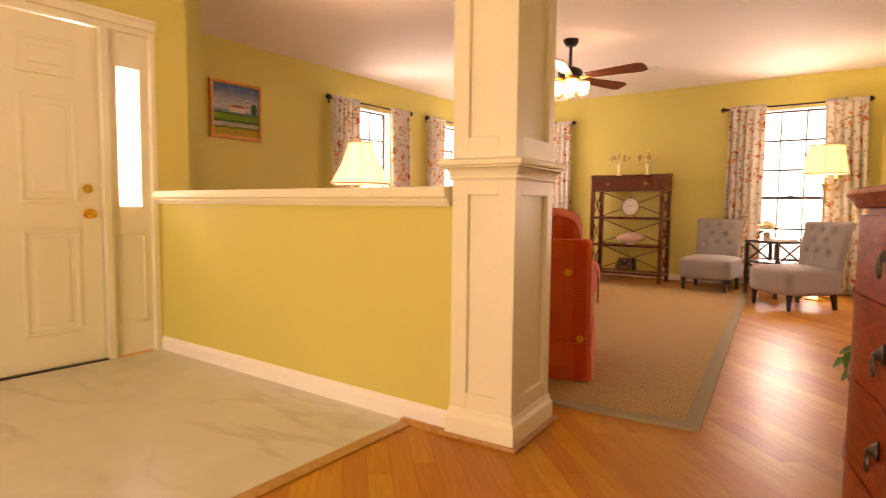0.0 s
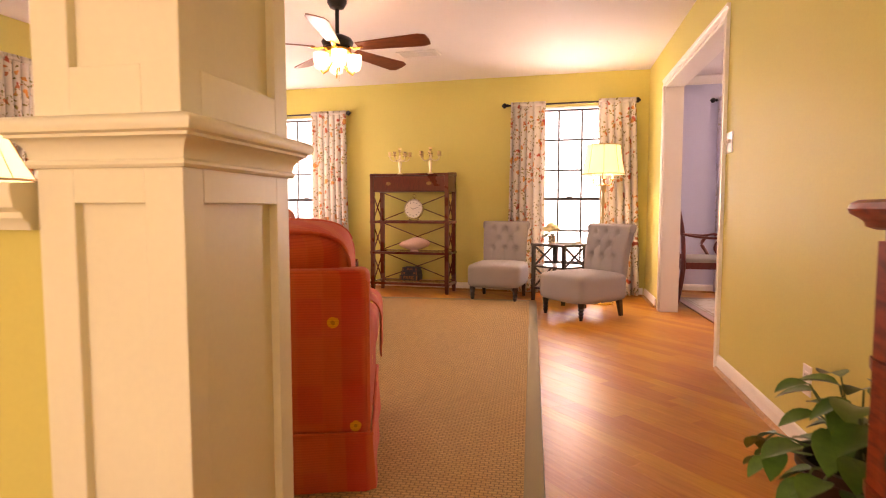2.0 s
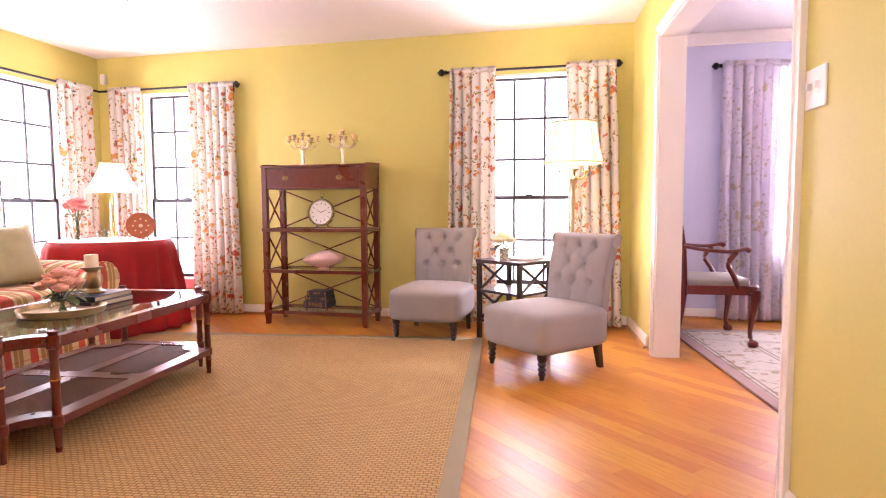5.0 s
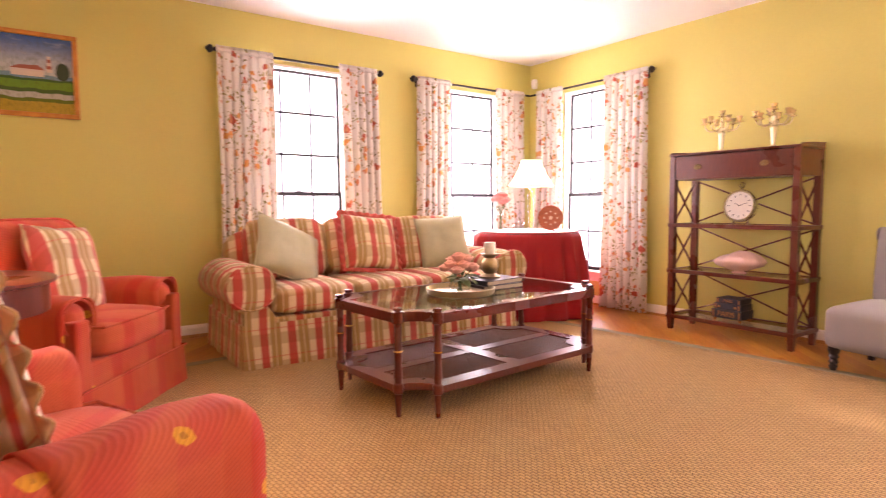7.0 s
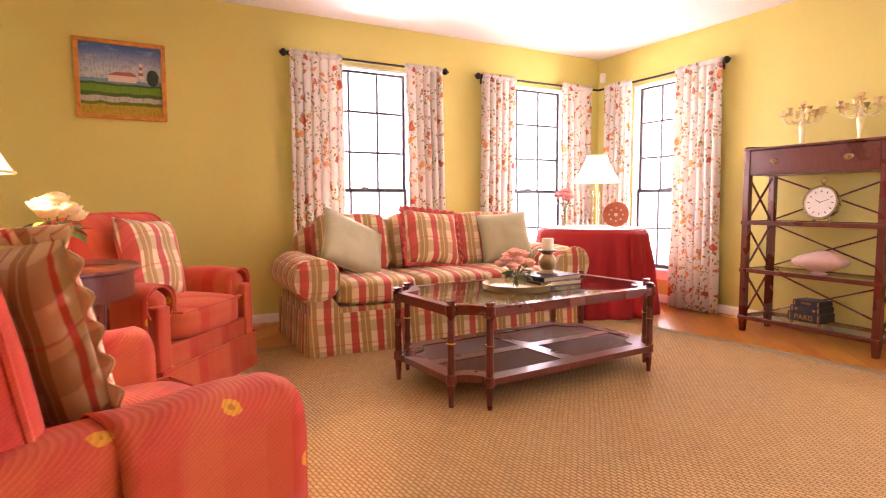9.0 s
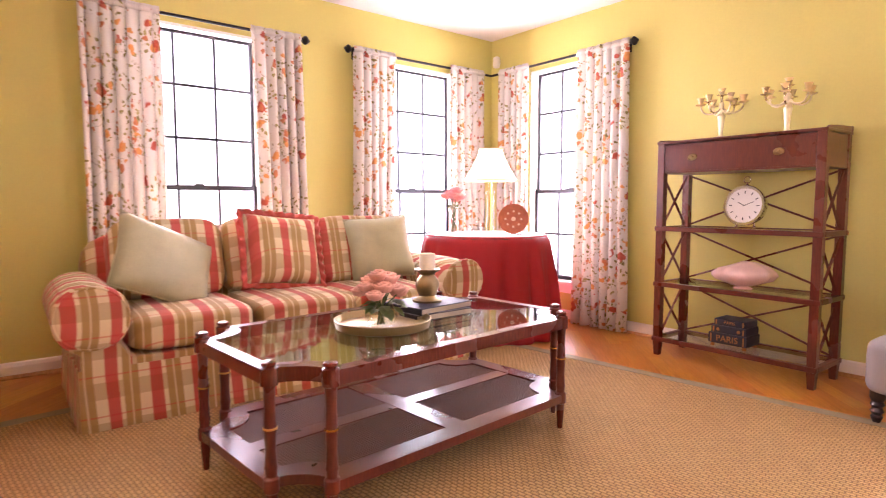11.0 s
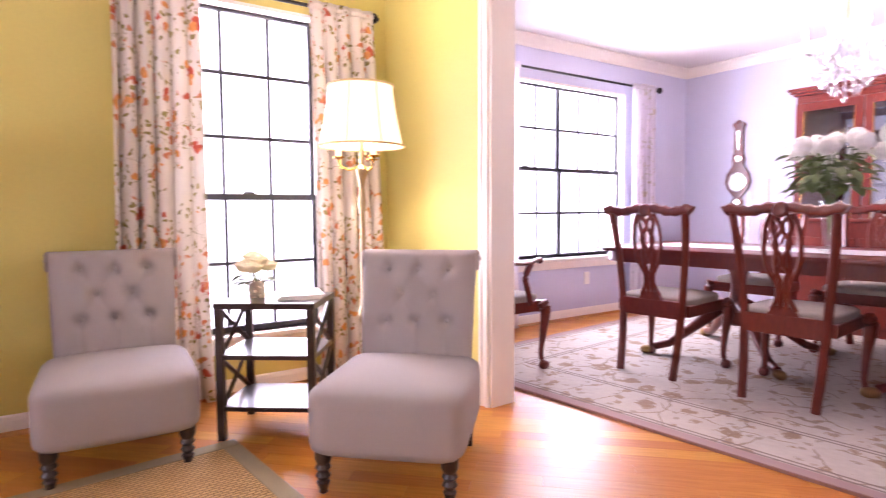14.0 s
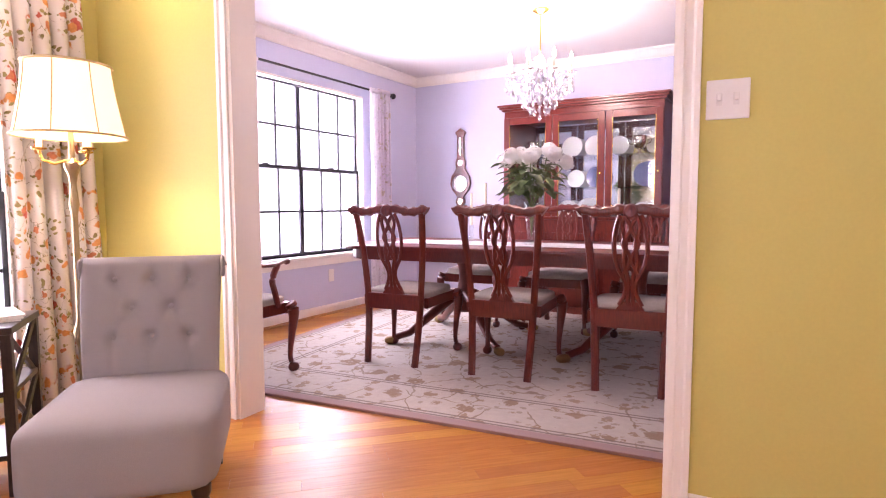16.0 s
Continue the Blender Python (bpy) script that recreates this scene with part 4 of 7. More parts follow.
drape(NB, 0.42, 0.80, 0.02, 2.135, FLORAL, ROSELABEL, 5, 2, 0.06, 1.10)
drape(NB, -3.80, -3.46, 0.02, 2.135, FLORAL, ROSELABEL, 5, 3)
drape(NB, -2.98, -2.52, 0.02, 2.135, FLORAL, ROSELABEL, 6, 4, 0.0, 1.06)
drape(NL, 5.30, 5.72, 0.02, 2.135, FLORAL, ROSELABEL, 6, 5)
drape(NL, 6.27, 6.62, 0.02, 2.135, FLORAL, ROSELABEL, 5, 6, 0.04)
drape(NL, 7.05, 7.42, 0.02, 2.135, FLORAL, ROSELABEL, 5, 7)
drape(NL, 7.98, 8.36, 0.02, 2.135, FLORAL, ROSELABEL, 5, 8)

# sisal rug
RUGM = pose(0.310, 3.375, 0, 0, 0, 5.9)
rug = thing("rug", RUGM, "tan sisal rug with an olive cloth border", "rug")
RL, RWD = 4.555, 3.35
part("weave", bx(BM(), -RWD + 0.07, -0.07, 0.07, RL - 0.07, 0.0, 0.012), SISAL, rug, "coarse tan basket weave")
for a, b, c, d in ((-RWD, 0, 0, 0.072), (-RWD, 0, RL - 0.072, RL), (-RWD, -RWD + 0.072, 0.072, RL - 0.072), (-0.072, 0, 0.072, RL - 0.072)):
    part("binding", bx(BM(), a, b, c, d, 0.0, 0.0145, 0.003), BINDING, rug, "olive cloth border")

# etagere
OLDBRASS = shader("aged brass", (0.30, 0.19, 0.08), 0.4, 1.0, 0.1)
et = thing("etagere", pose(-1.61, 8.30, 0, 0, 0, -1.5), "red mahogany etagere with one drawer and glass shelves", "shelf")
EW, ED, EH = 0.93, 0.34, 1.342
LEGX = EW / 2 - 0.022
for sx in (-1, 1):
    for sy in (-1, 1):
        bm = BM()
        lx, ly = sx * LEGX, sy * (ED / 2 - 0.022)
        bx(bm, lx - 0.022, lx + 0.022, ly - 0.022, ly + 0.022, 0.10, EH - 0.012, 0.002)
        for v in bx(bm, lx - 0.022, lx + 0.022, ly - 0.022, ly + 0.022, 0.0, 0.10).verts:
            if v.co.z < 0.001:
                v.co.x, v.co.y = lx + (v.co.x - lx) * 0.72, ly + (v.co.y - ly) * 0.72
        part("post", bm, MAHOG, et)
SHZ = (0.105, 0.455, 0.805)
for z in SHZ:
    bm = BM()
    e, d = EW / 2 + 0.006, ED / 2 + 0.006
    for a, b, c, f in ((-e, e, -d, -d + 0.032), (-e, e, d - 0.032, d), (-e, -e + 0.032, -d + 0.032, d - 0.032), (e - 0.032, e, -d + 0.032, d - 0.032)):
        bx(bm, a, b, c, f, z - 0.014, z + 0.014, 0.004)
    part("shelf_frame", bm, MAHOG, et)
    part("shelf_glass", bx(BM(), -e + 0.03, e - 0.03, -d + 0.03, d - 0.03, z + 0.004, z + 0.011), GLASS, et, "clear glass")
bm = bx(BM(), -EW / 2 + 0.044, EW / 2 - 0.044, -ED / 2 + 0.012, ED / 2 - 0.01, 1.148, EH - 0.02)
bx(bm, -EW / 2 + 0.004, -EW / 2 + 0.04, -ED / 2 + 0.044, ED / 2 - 0.044, 1.148, EH - 0.02)
bx(bm, EW / 2 - 0.04, EW / 2 - 0.004, -ED / 2 + 0.044, ED / 2 - 0.044, 1.148, EH - 0.02)
part("case", bm, MAHOG, et)
dr = part("drawer", bx(BM(), -EW / 2 + 0.048, EW / 2 - 0.048, -ED / 2 + 0.004, -ED / 2 + 0.011, 1.158, EH - 0.028, 0.002), MAHOG, et)
for x in (-0.24, 0.24):
    bm = lathe(BM(), [(0.0, 0), (0.022, 0.0), (0.020, 0.004), (0.008, 0.006), (0.006, 0.012), (0, 0.014)], 20, pose(x, -ED / 2 + 0.004, 1.238, 90) @ Matrix.Diagonal((1.35, 0.9, 1, 1)))
    tube(bm, [(x + 0.022 * math.cos(a), -ED / 2 - 0.008, 1.233 + 0.014 * math.sin(a)) for a in [math.pi + k * math.pi / 8 for k in range(9)]], 0.0025, 6)
    part("pull", bm, OLDBRASS, dr, "oval brass pull", True)
bm = bx(BM(), -EW / 2 - 0.004, EW / 2 + 0.004, -ED / 2 - 0.004, ED / 2 + 0.004, EH - 0.016, EH, 0.003)
part("top", bm, MAHOG, et)
bm = bx(BM(), -EW / 2 - 0.004, EW / 2 + 0.004, ED / 2 - 0.010, ED / 2 + 0.002, EH, EH + 0.03, 0.003)
for s in (-1, 1):
    bm2 = prism(bm, [(-ED / 2, 0), (ED / 2 - 0.012, 0), (ED / 2 - 0.012, 0.028), (0.0, 0.022), (-ED / 2 + 0.02, 0.012)], -0.005, 0.005, pose(s * (EW / 2 - 0.002), 0, EH, 90, 0, 90))
part("gallery", bm, MAHOG, et)
LEV = [(0.119, 0.441), (0.469, 0.791), (0.819, 1.148)]
for z0, z1 in LEV:
    for a, b in (((-LEGX, z0), (LEGX, z1)), ((-LEGX, z1), (LEGX, z0))):
        o = 0.004 if a[1] == z0 else -0.004
        part("back_cross", tube(BM(), [(a[0], ED / 2 - 0.02 + o, a[1]), (b[0], ED / 2 - 0.02 + o, b[1])], 0.0065, 6), MAHOG, et)
    for sx in (-1, 1):
        for sy in (-1, 1):
            o = 0.004 * sy
            part("side_cross", tube(BM(), [(sx * LEGX + o, -sy * (ED / 2 - 0.03), z0), (sx * LEGX + o, sy * (ED / 2 - 0.03), z1)], 0.008, 6), MAHOG, et)
ETP = et.matrix_world.copy()


GILTSILVER = shader("warm silver plate", (0.86, 0.76, 0.52), 0.30, 0.75, 0.06)
GILTCUP = shader("gilt cups", (0.93, 0.74, 0.40), 0.30, 0.7, 0.06)


def candelabrum(m, seed):
    th = thing("candelabrum", m, "silver branched candelabrum with gilt cups on the etagere", "candelabrum", "silver candelabra")
    part("base", lathe(BM(), [(0.0, 0), (0.052, 0), (0.054, 0.006), (0.03, 0.014), (0.014, 0.024), (0.011, 0.034), (0.019, 0.12), (0.022, 0.135), (0.012, 0.15), (0.017, 0.165), (0.012, 0.18), (0.014, 0.20), (0.008, 0.22), (0.010, 0.245)], 18), GILTSILVER, th, "", True)
    cup = [(0.004, 0), (0.026, 0.006), (0.028, 0.009), (0.009, 0.012), (0.014, 0.022), (0.018, 0.040), (0.022, 0.045), (0.013, 0.046), (0.011, 0.03), (0, 0.03)]
    part("candle_cup", lathe(BM(), cup, 14, pose(0, 0, 0.245)), GILTCUP, th, "", True)
    for k in range(6):
        a = seed + k * math.pi / 3
        c, s = math.cos(a), math.sin(a)
        path = [(0.010, 0.175), (0.035, 0.156), (0.065, 0.150), (0.092, 0.160), (0.106, 0.180), (0.110, 0.200)]
        part("branch", tube(BM(), [(r * c, r * s, z) for r, z in path], [0.006, 0.005, 0.0045, 0.0045, 0.005, 0.006], 8), GILTSILVER, th, "", True)
        part("candle_cup", lathe(BM(), cup, 14, pose(0.110 * c, 0.110 * s, 0.200)), GILTCUP, th, "", True)
    return th


candelabrum(ETP @ pose(-0.17, 0.02, EH) @ Matrix.Diagonal((1.06, 1.06, 1.06, 1)), 0.35)
candelabrum(ETP @ pose(0.20, 0.02, EH) @ Matrix.Diagonal((1.06, 1.06, 1.06, 1)), 0.75)

clock = thing("clock", ETP @ pose(0.02, -0.03, 0.816), "round silver table clock with a ring on top", "clock")
R = 0.110
FACE = shader("ivory clock face", (0.80, 0.77, 0.70), 0.4, 0, 0.03)
cm = pose(0, 0, R + 0.022, 90 - 8)
part("body", lathe(BM(), [(0.0, -0.04), (R * 0.8, -0.038), (R, -0.02), (R + 0.002, 0.02), (R + 0.007, 0.026), (R + 0.004, 0.034), (R - 0.008, 0.034), (R - 0.010, 0.022), (0, 0.022)], 40, cm), SILVER, clock, "", True)
part("dial", lathe(BM(), [(0, 0.0225), (R - 0.011, 0.0225), (R - 0.011, 0.0245), (0, 0.0245)], 40, cm), FACE, clock, "ivory dial")
INK = shader("black ink", (0.015, 0.013, 0.012), 0.6)
for k in range(12):
    a = k * math.pi / 6
    part("hour_mark", bx(BM(), -0.0025, 0.0025, -0.008, 0.008, 0.0245, 0.0255, 0, cm @ pose(0, 0, 0, 0, 0, -30 * k) @ pose(0, R * 0.70, 0)), INK, clock)
part("hour_hand", bx(BM(), -0.002, 0.002, -0.006, 0.040, 0.026, 0.0265, 0, cm @ pose(0, 0, 0, 0, 0, 62)), INK, clock)
part("minute_hand", bx(BM(), -0.0016, 0.0016, -0.008, 0.058, 0.027, 0.0275, 0, cm @ pose(0, 0, 0, 0, 0, -68)), INK, clock)
for x in (-0.05, 0.05):
    part("foot", lathe(BM(), [(0, 0), (0.010, 0.002), (0.013, 0.012), (0.006, 0.024), (0.005, 0.04)], 12, pose(x, 0, 0)), SILVER, clock, "", True)
bm = lathe(BM(), [(0.008, 0), (0.008, 0.012), (0.005, 0.016), (0.007, 0.022), (0, 0.026)], 12, pose(0, 0.006, 2 * R + 0.024))
tube(bm, [(0.019 * math.cos(a), 0.006, 2 * R + 0.062 + 0.019 * math.sin(a)) for a in [k * math.pi / 8 for k in range(17)]], 0.0022, 6)
part("bow", bm, SILVER, clock, "", True)

shell = thing("shell_bowl", ETP @ pose(0.02, -0.03, 0.466), "pink scalloped glass shell bowl", "bowl")
PINKG = shader("pink opal glass", (0.74, 0.50, 0.44), 0.12, 0, 0.06, 12, 40)


bm = lathe(BM(), [(0.0, 0), (0.05, 0), (0.052, 0.008), (0.03, 0.016), (0.07, 0.024), (0.15, 0.055), (0.172, 0.082), (0.165, 0.100), (0.13, 0.128), (0.07, 0.148), (0, 0.154)], 40)
for v in bm.verts:
    a = math.atan2(v.co.y, v.co.x)
    k = 1 + 0.05 * math.sin(9 * a) * min(1, v.co.z / 0.06)
    v.co.x, v.co.y = v.co.x * k * 1.05, v.co.y * k * 0.62
    v.co.z += 0.012 * math.cos(a) * (v.co.z / 0.15)
part("bowl", bm, PINKG, shell, "", "all")


def lettering(text, size, m, material, parent):
    """Raised letters."""
    cu = bpy.data.curves.new("lettering", "FONT")
    cu.body, cu.size, cu.align_x, cu.align_y, cu.extrude = text, size, "CENTER", "CENTER", 0.0006
    tmp = bpy.data.objects.new("lettering_source", cu)
    scene.collection.objects.link(tmp)
    deps = bpy.context.evaluated_depsgraph_get()
    me = bpy.data.meshes.new_from_object(tmp.evaluated_get(deps))
    bpy.data.objects.remove(tmp)
    me.transform(m)
    me.materials.clear()
    me.materials.append(material)
    ob = new("lettering", me)
    ob.parent = parent
    return ob


BOOKBLUE = shader("worn navy leather", (0.018, 0.020, 0.035), 0.5, 0, 0.25, 20, 90)
GOLD = shader("dull gold print", (0.50, 0.22, 0.07), 0.45, 0.3)
for k, (w, d, h, z, text, ts) in enumerate(((0.225, 0.17, 0.062, 0.022, "PARIS", 0.052), (0.205, 0.16, 0.045, 0.084, "", 0.03), (0.185, 0.15, 0.040, 0.129, "PARIS", 0.026))):
    bk = thing("book_box", ETP @ pose(-0.02 + 0.004 * k, -0.03, 0.116 + z), "navy book-shaped box lettered in gold", "book", "stacked book boxes")
    bm = bx(BM(), -w / 2, w / 2, -d / 2, d / 2, 0, h, 0.006)
    part("cover", bm, BOOKBLUE, bk)
    for s in (-0.42, 0.42):
        part("band", bx(BM(), s * w - 0.004, s * w + 0.004, -d / 2 - 0.0012, -d / 2 + 0.002, 0.006, h - 0.006), GOLD, bk, "gold band")
    if text:
        lettering(text, ts, pose(0, -d / 2 - 0.001, h / 2, 90), GOLD, bk)
    else:
        for s in (-0.06, 0.06):
            part("ornament", lathe(BM(), [(0, 0), (0.010, 0.001), (0, 0.002)], 8, pose(s, -d / 2, h / 2, 90)), GOLD, bk)
    if k == 0:
        for sx in (-1, 1):
            for sy in (-1, 1):
                part("foot", lathe(BM(), [(0, -0.022), (0.010, -0.020), (0.012, -0.010), (0.006, 0)], 10, pose(sx * (w / 2 - 0.02), sy * (d / 2 - 0.02), 0)), GOLD, bk)


# slipper chairs
def slipper_chair(m, label):
    th = thing("slipper_chair", m, label, "chair", "grey slipper chairs")
    W, D = 0.56, 0.60
    bm = BM()
    soft(bm, W, D, 0.245, pose(0, -0.02, 0.262), 8, 11, 0.16)
    part("seat", bm, GREY, th, "", "all")
    buttons = [(-0.13, 0.34), (0.0, 0.34), (0.13, 0.34), (-0.068, 0.56), (0.068, 0.56), (-0.13, 0.78), (0.0, 0.78), (0.13, 0.78)]
    HB = 0.48

    def prof(v):
        """Back's middle line: leans back and curls over at the top."""
        if v < 0.86:
            return Vector((0, 0.215 + 0.10 * v * v, 0.36 + HB * v))
        a = (v - 0.86) / 0.14 * radians(150)
        c = Vector((0, 0.215 + 0.10 * 0.74 + 0.045, 0.36 + HB * 0.86))
        return c + Vector((0, -0.045 * math.cos(a), 0.045 * math.sin(a)))

    def fn(u, v):
        p = prof(v)
        x = (u - 0.5) * (W - 0.09 + 0.03 * v)
        dent = sum(math.exp(-(((x - bx_) / 0.026) ** 2 + ((v - bv) * HB / 0.026) ** 2)) for bx_, bv in buttons)
        crease = 0.0
        for bx_, bv in buttons:
            for tx, tv in buttons:
                if 0.15 < tv - bv < 0.3 and abs(tx - bx_) < 0.08:
                    s = (v - bv) / (tv - bv)
                    if 0 <= s <= 1:
                        crease = max(crease, math.exp(-((x - (bx_ + (tx - bx_) * s)) / 0.012) ** 2))
            if bv > 0.7 and v > bv:
                crease = max(crease, math.exp(-((x - bx_) / 0.010) ** 2) * min(1, (0.99 - v) * 8))
            if bv < 0.4 and v < bv:
                crease = max(crease, math.exp(-((x - bx_) / 0.010) ** 2))
        edge = (abs(u - 0.5) * 2) ** 8 * 0.02
        return (x, p.y + 0.030 * dent + 0.005 * crease + edge - 0.012 * math.cos((u - 0.5) * math.pi) * (0 if v > 0.9 else 1), p.z)
    part("backrest", sheet(BM(), fn, 56, 60, 0.040), GREY, th, "button-tufted back", "all")

    def outer(u, v):
        p = prof(v * 0.85)
        return ((u - 0.5) * (W - 0.10 + 0.026 * v), p.y + 0.030, p.z - 0.02 * (1 - v))
    part("outer_back", sheet(BM(), outer, 8, 14, 0.055), GREY, th, "plain outer back", True)
    for s in (-1, 1):
        part("scroll_end", lathe(BM(), [(0, 0), (0.040, 0.001), (0.044, 0.006), (0.040, 0.012), (0, 0.013)], 20, pose(s * (W / 2 - 0.035), 0.215 + 0.10 * 0.74 + 0.045, 0.36 + HB * 0.86, 0, 90 * s)), GREY, th, "", True)
    for bx_, bv in buttons:
        p = Vector(fn(bx_ / (W - 0.09 + 0.03 * bv) + 0.5, bv))
        part("button", lathe(BM(), [(0, 0.0), (0.012, 0.003), (0.010, 0.010), (0, 0.013)], 12, Matrix.Translation(p) @ pose(0, 0.004, 0, 80)), GREY, th, "", "all")
    turned = [(r_, z_ * 0.72) for r_, z_ in [(0.012, 0), (0.016, 0.006), (0.014, 0.02), (0.020, 0.04), (0.024, 0.055), (0.017, 0.066), (0.019, 0.072), (0.027, 0.088), (0.020, 0.104), (0.019, 0.112), (0.028, 0.128), (0.022, 0.148), (0.026, 0.158), (0.030, 0.175), (0.030, 0.21)]]
    for sx in (-1, 1):
        part("front_leg", lathe(BM(), turned, 18, pose(sx * 0.225, -0.255, 0)), DARKW, th, "black turned leg", True)
        bm = bx(BM(), -0.021, 0.021, -0.021, 0.021, 0, 0.15)
        for v in bm.verts:
            if v.co.z < 0.01:
                v.co = Vector((v.co.x * 0.7, v.co.y * 0.7 + 0.03, 0))
        bmesh.ops.translate(bm, vec=(sx * 0.225, 0.205, 0), verts=bm.verts)
        part("back_leg", bm, DARKW, th, "black tapered leg")
    return th


slipper_chair(pose(-0.57, 8.055, 0, 0, 0, -4), "grey linen slipper chair with a tufted back beside the etagere")
slipper_chair(pose(0.325, 7.295, 0, 0, 0, -44), "grey linen slipper chair with a tufted back beside the opening")

# side table
st = thing("side_table", pose(0.062, 7.965, 0, 0, 0, -37), "near-black wooden side table with crossed sides", "table")
SW, SDP, SH = 0.43, 0.36, 0.60
for sx in (-1, 1):
    for sy in (-1, 1):
        lx, ly = sx * (SW / 2 - 0.016), sy * (SDP / 2 - 0.016)
        part("leg", bx(BM(), lx - 0.016, lx + 0.016, ly - 0.016, ly + 0.016, 0, SH - 0.026, 0.002), DARKW, st)
part("top", bx(BM(), -SW / 2 - 0.004, SW / 2 + 0.004, -SDP / 2 - 0.004, SDP / 2 + 0.004, SH - 0.026, SH, 0.003), DARKW, st)
for z in (0.14, 0.365):
    part("shelf", bx(BM(), -SW / 2 + 0.004, SW / 2 - 0.004, -SDP / 2 + 0.006, SDP / 2 - 0.006, z - 0.010, z + 0.010, 0.002), DARKW, st)
for sx in (-1, 1):
    for z0, z1 in ((0.15, 0.355), (0.375, SH - 0.026)):
        for sy in (-1, 1):
            part("cross", tube(BM(), [(sx * (SW / 2 - 0.016) + 0.005 * sy, -sy * (SDP / 2 - 0.03), z0), (sx * (SW / 2 - 0.016) + 0.005 * sy, sy * (SDP / 2 - 0.03), z1)], 0.011, 6), DARKW, st)


def petal_ball(bm, c, r, n, seed, lift=0.6):
    """A rose head: cupped rings of petals, each lip ruffled, in one body."""
    rr = random.Random(seed)
    turn = rr.uniform(0, 6.28)
    prof = [(0.25, -0.62, 0), (0.72, -0.48, 0), (0.98, -0.10, 1), (1.10, 0.16, 1), (1.00, 0.20, 1), (0.80, -0.02, 2), (0.78, 0.34, 2), (0.70, 0.40, 2), (0.54, 0.14, 3), (0.50, 0.48, 3), (0.42, 0.53, 3), (0.28, 0.28, 4), (0.22, 0.56, 4), (0.12, 0.58, 4), (0.04, 0.40, 5)]
    m = 20
    rings = []
    for rad, z, layer in prof:
        ring = []
        for k in range(m):
            a = 2 * math.pi * k / m
            wave = abs(math.sin((2.5 - 0.5 * (layer % 2)) * a + turn + 1.3 * layer))
            q = rad * (0.86 + 0.22 * wave) if layer else rad
            ring.append(bm.verts.new(Vector(c) + Vector((q * math.cos(a), q * math.sin(a), z + (0.16 * wave - 0.08 if layer else 0))) * r))
        rings.append(ring)
    for a, b in zip(rings, rings[1:]):
        for k in range(m):
            bm.faces.new((a[k], a[(k + 1) % m], b[(k + 1) % m], b[k]))
    bm.faces.new(rings[0][::-1])
    bm.faces.new(rings[-1])
    return bm


def leaf(bm, base, tip, width, droop=0.15, n=5):
    b, t_ = Vector(base), Vector(tip)
    d = t_ - b
    s = d.cross(Vector((0, 0, 1)))
    s = s.normalized() if s.length > 1e-5 else Vector((1, 0, 0))
    rows_ = []
    for i in range(n + 1):
        v = i / n
        w = width * math.sin(math.pi * min(1, v * 0.9 + 0.08)) ** 0.8 if 0 < i < n else width * 0.05
        p = b + d * v - Vector((0, 0, droop * d.length * v * v))
        rows_.append([bm.verts.new(p - s * w + Vector((0, 0, w * 0.35))), bm.verts.new(p), bm.verts.new(p + s * w + Vector((0, 0, w * 0.35)))])
    for a, c in zip(rows_, rows_[1:]):
        for j in range(2):
            bm.faces.new((a[j], a[j + 1], c[j + 1], c[j]))
    return bm


def bouquet(th, heads, r, material, leaves, z, spread, seed, lmat=LEAF2):
    rr = random.Random(seed)
    for k in range(heads):
        a = 2.4 * k + seed
        d = spread * math.sqrt((k + 0.3) / heads)
        part("bloom", petal_ball(BM(), (d * math.cos(a), d * math.sin(a), z + 0.95 * (spread - d) + rr.uniform(-0.2, 0.2) * r), r * rr.uniform(0.85, 1.1), 13, seed + k), material, th, "", "all")
    bm = BM()
    for k in range(leaves):
        a = rr.uniform(0, 6.28)
        d = spread * rr.uniform(0.3, 0.9)
        l = r * rr.uniform(1.2, 2.2)
        b = Vector((d * math.cos(a), d * math.sin(a), z - r * rr.uniform(0.7, 1.6)))
        leaf(bm, b, b + Vector((l * math.cos(a), l * math.sin(a), rr.uniform(-0.4, 0.3) * l)), l * 0.26)
    part("leaves", bm, lmat, th, "green leaves", "all")
    bm = BM()
    for k in range(min(heads, 8)):
        a = 2.4 * k + seed
        d = spread * math.sqrt((k + 0.3) / heads)
        tube(bm, [(0.3 * d * math.cos(a + 2), 0.3 * d * math.sin(a + 2), 0.012), (0.2 * d * math.cos(a), 0.2 * d * math.sin(a), z * 0.6), (d * math.cos(a), d * math.sin(a), z)], 0.0028, 5)
    part("stems", bm, LEAF2, th, "green stems")


YELLOWWHITE = shader("pale yellow petals", (0.84, 0.74, 0.46), 0.7, 0, 0.12, 30, 90)
jar = thing("flower_jar", st.matrix_world @ pose(-0.09, -0.01, SH), "gilded glass jar of white flowers on the side table", "vase")
part("jar", lathe(BM(), [(0.0, 0), (0.034, 0.0), (0.038, 0.006), (0.036, 0.05), (0.038, 0.078), (0.034, 0.078), (0.033, 0.01), (0, 0.008)], 20), shader("mercury glass", (0.70, 0.60, 0.42), 0.25, 0.6, 0.35, 45, 90), jar, "", True)
bouquet(jar, 7, 0.044, YELLOWWHITE, 10, 0.135, 0.070, 3)
bk = thing("magazine", st.matrix_world @ pose(0.095, 0.03, SH, 0, 0, 15), "pale magazines lying on the side table", "magazine")
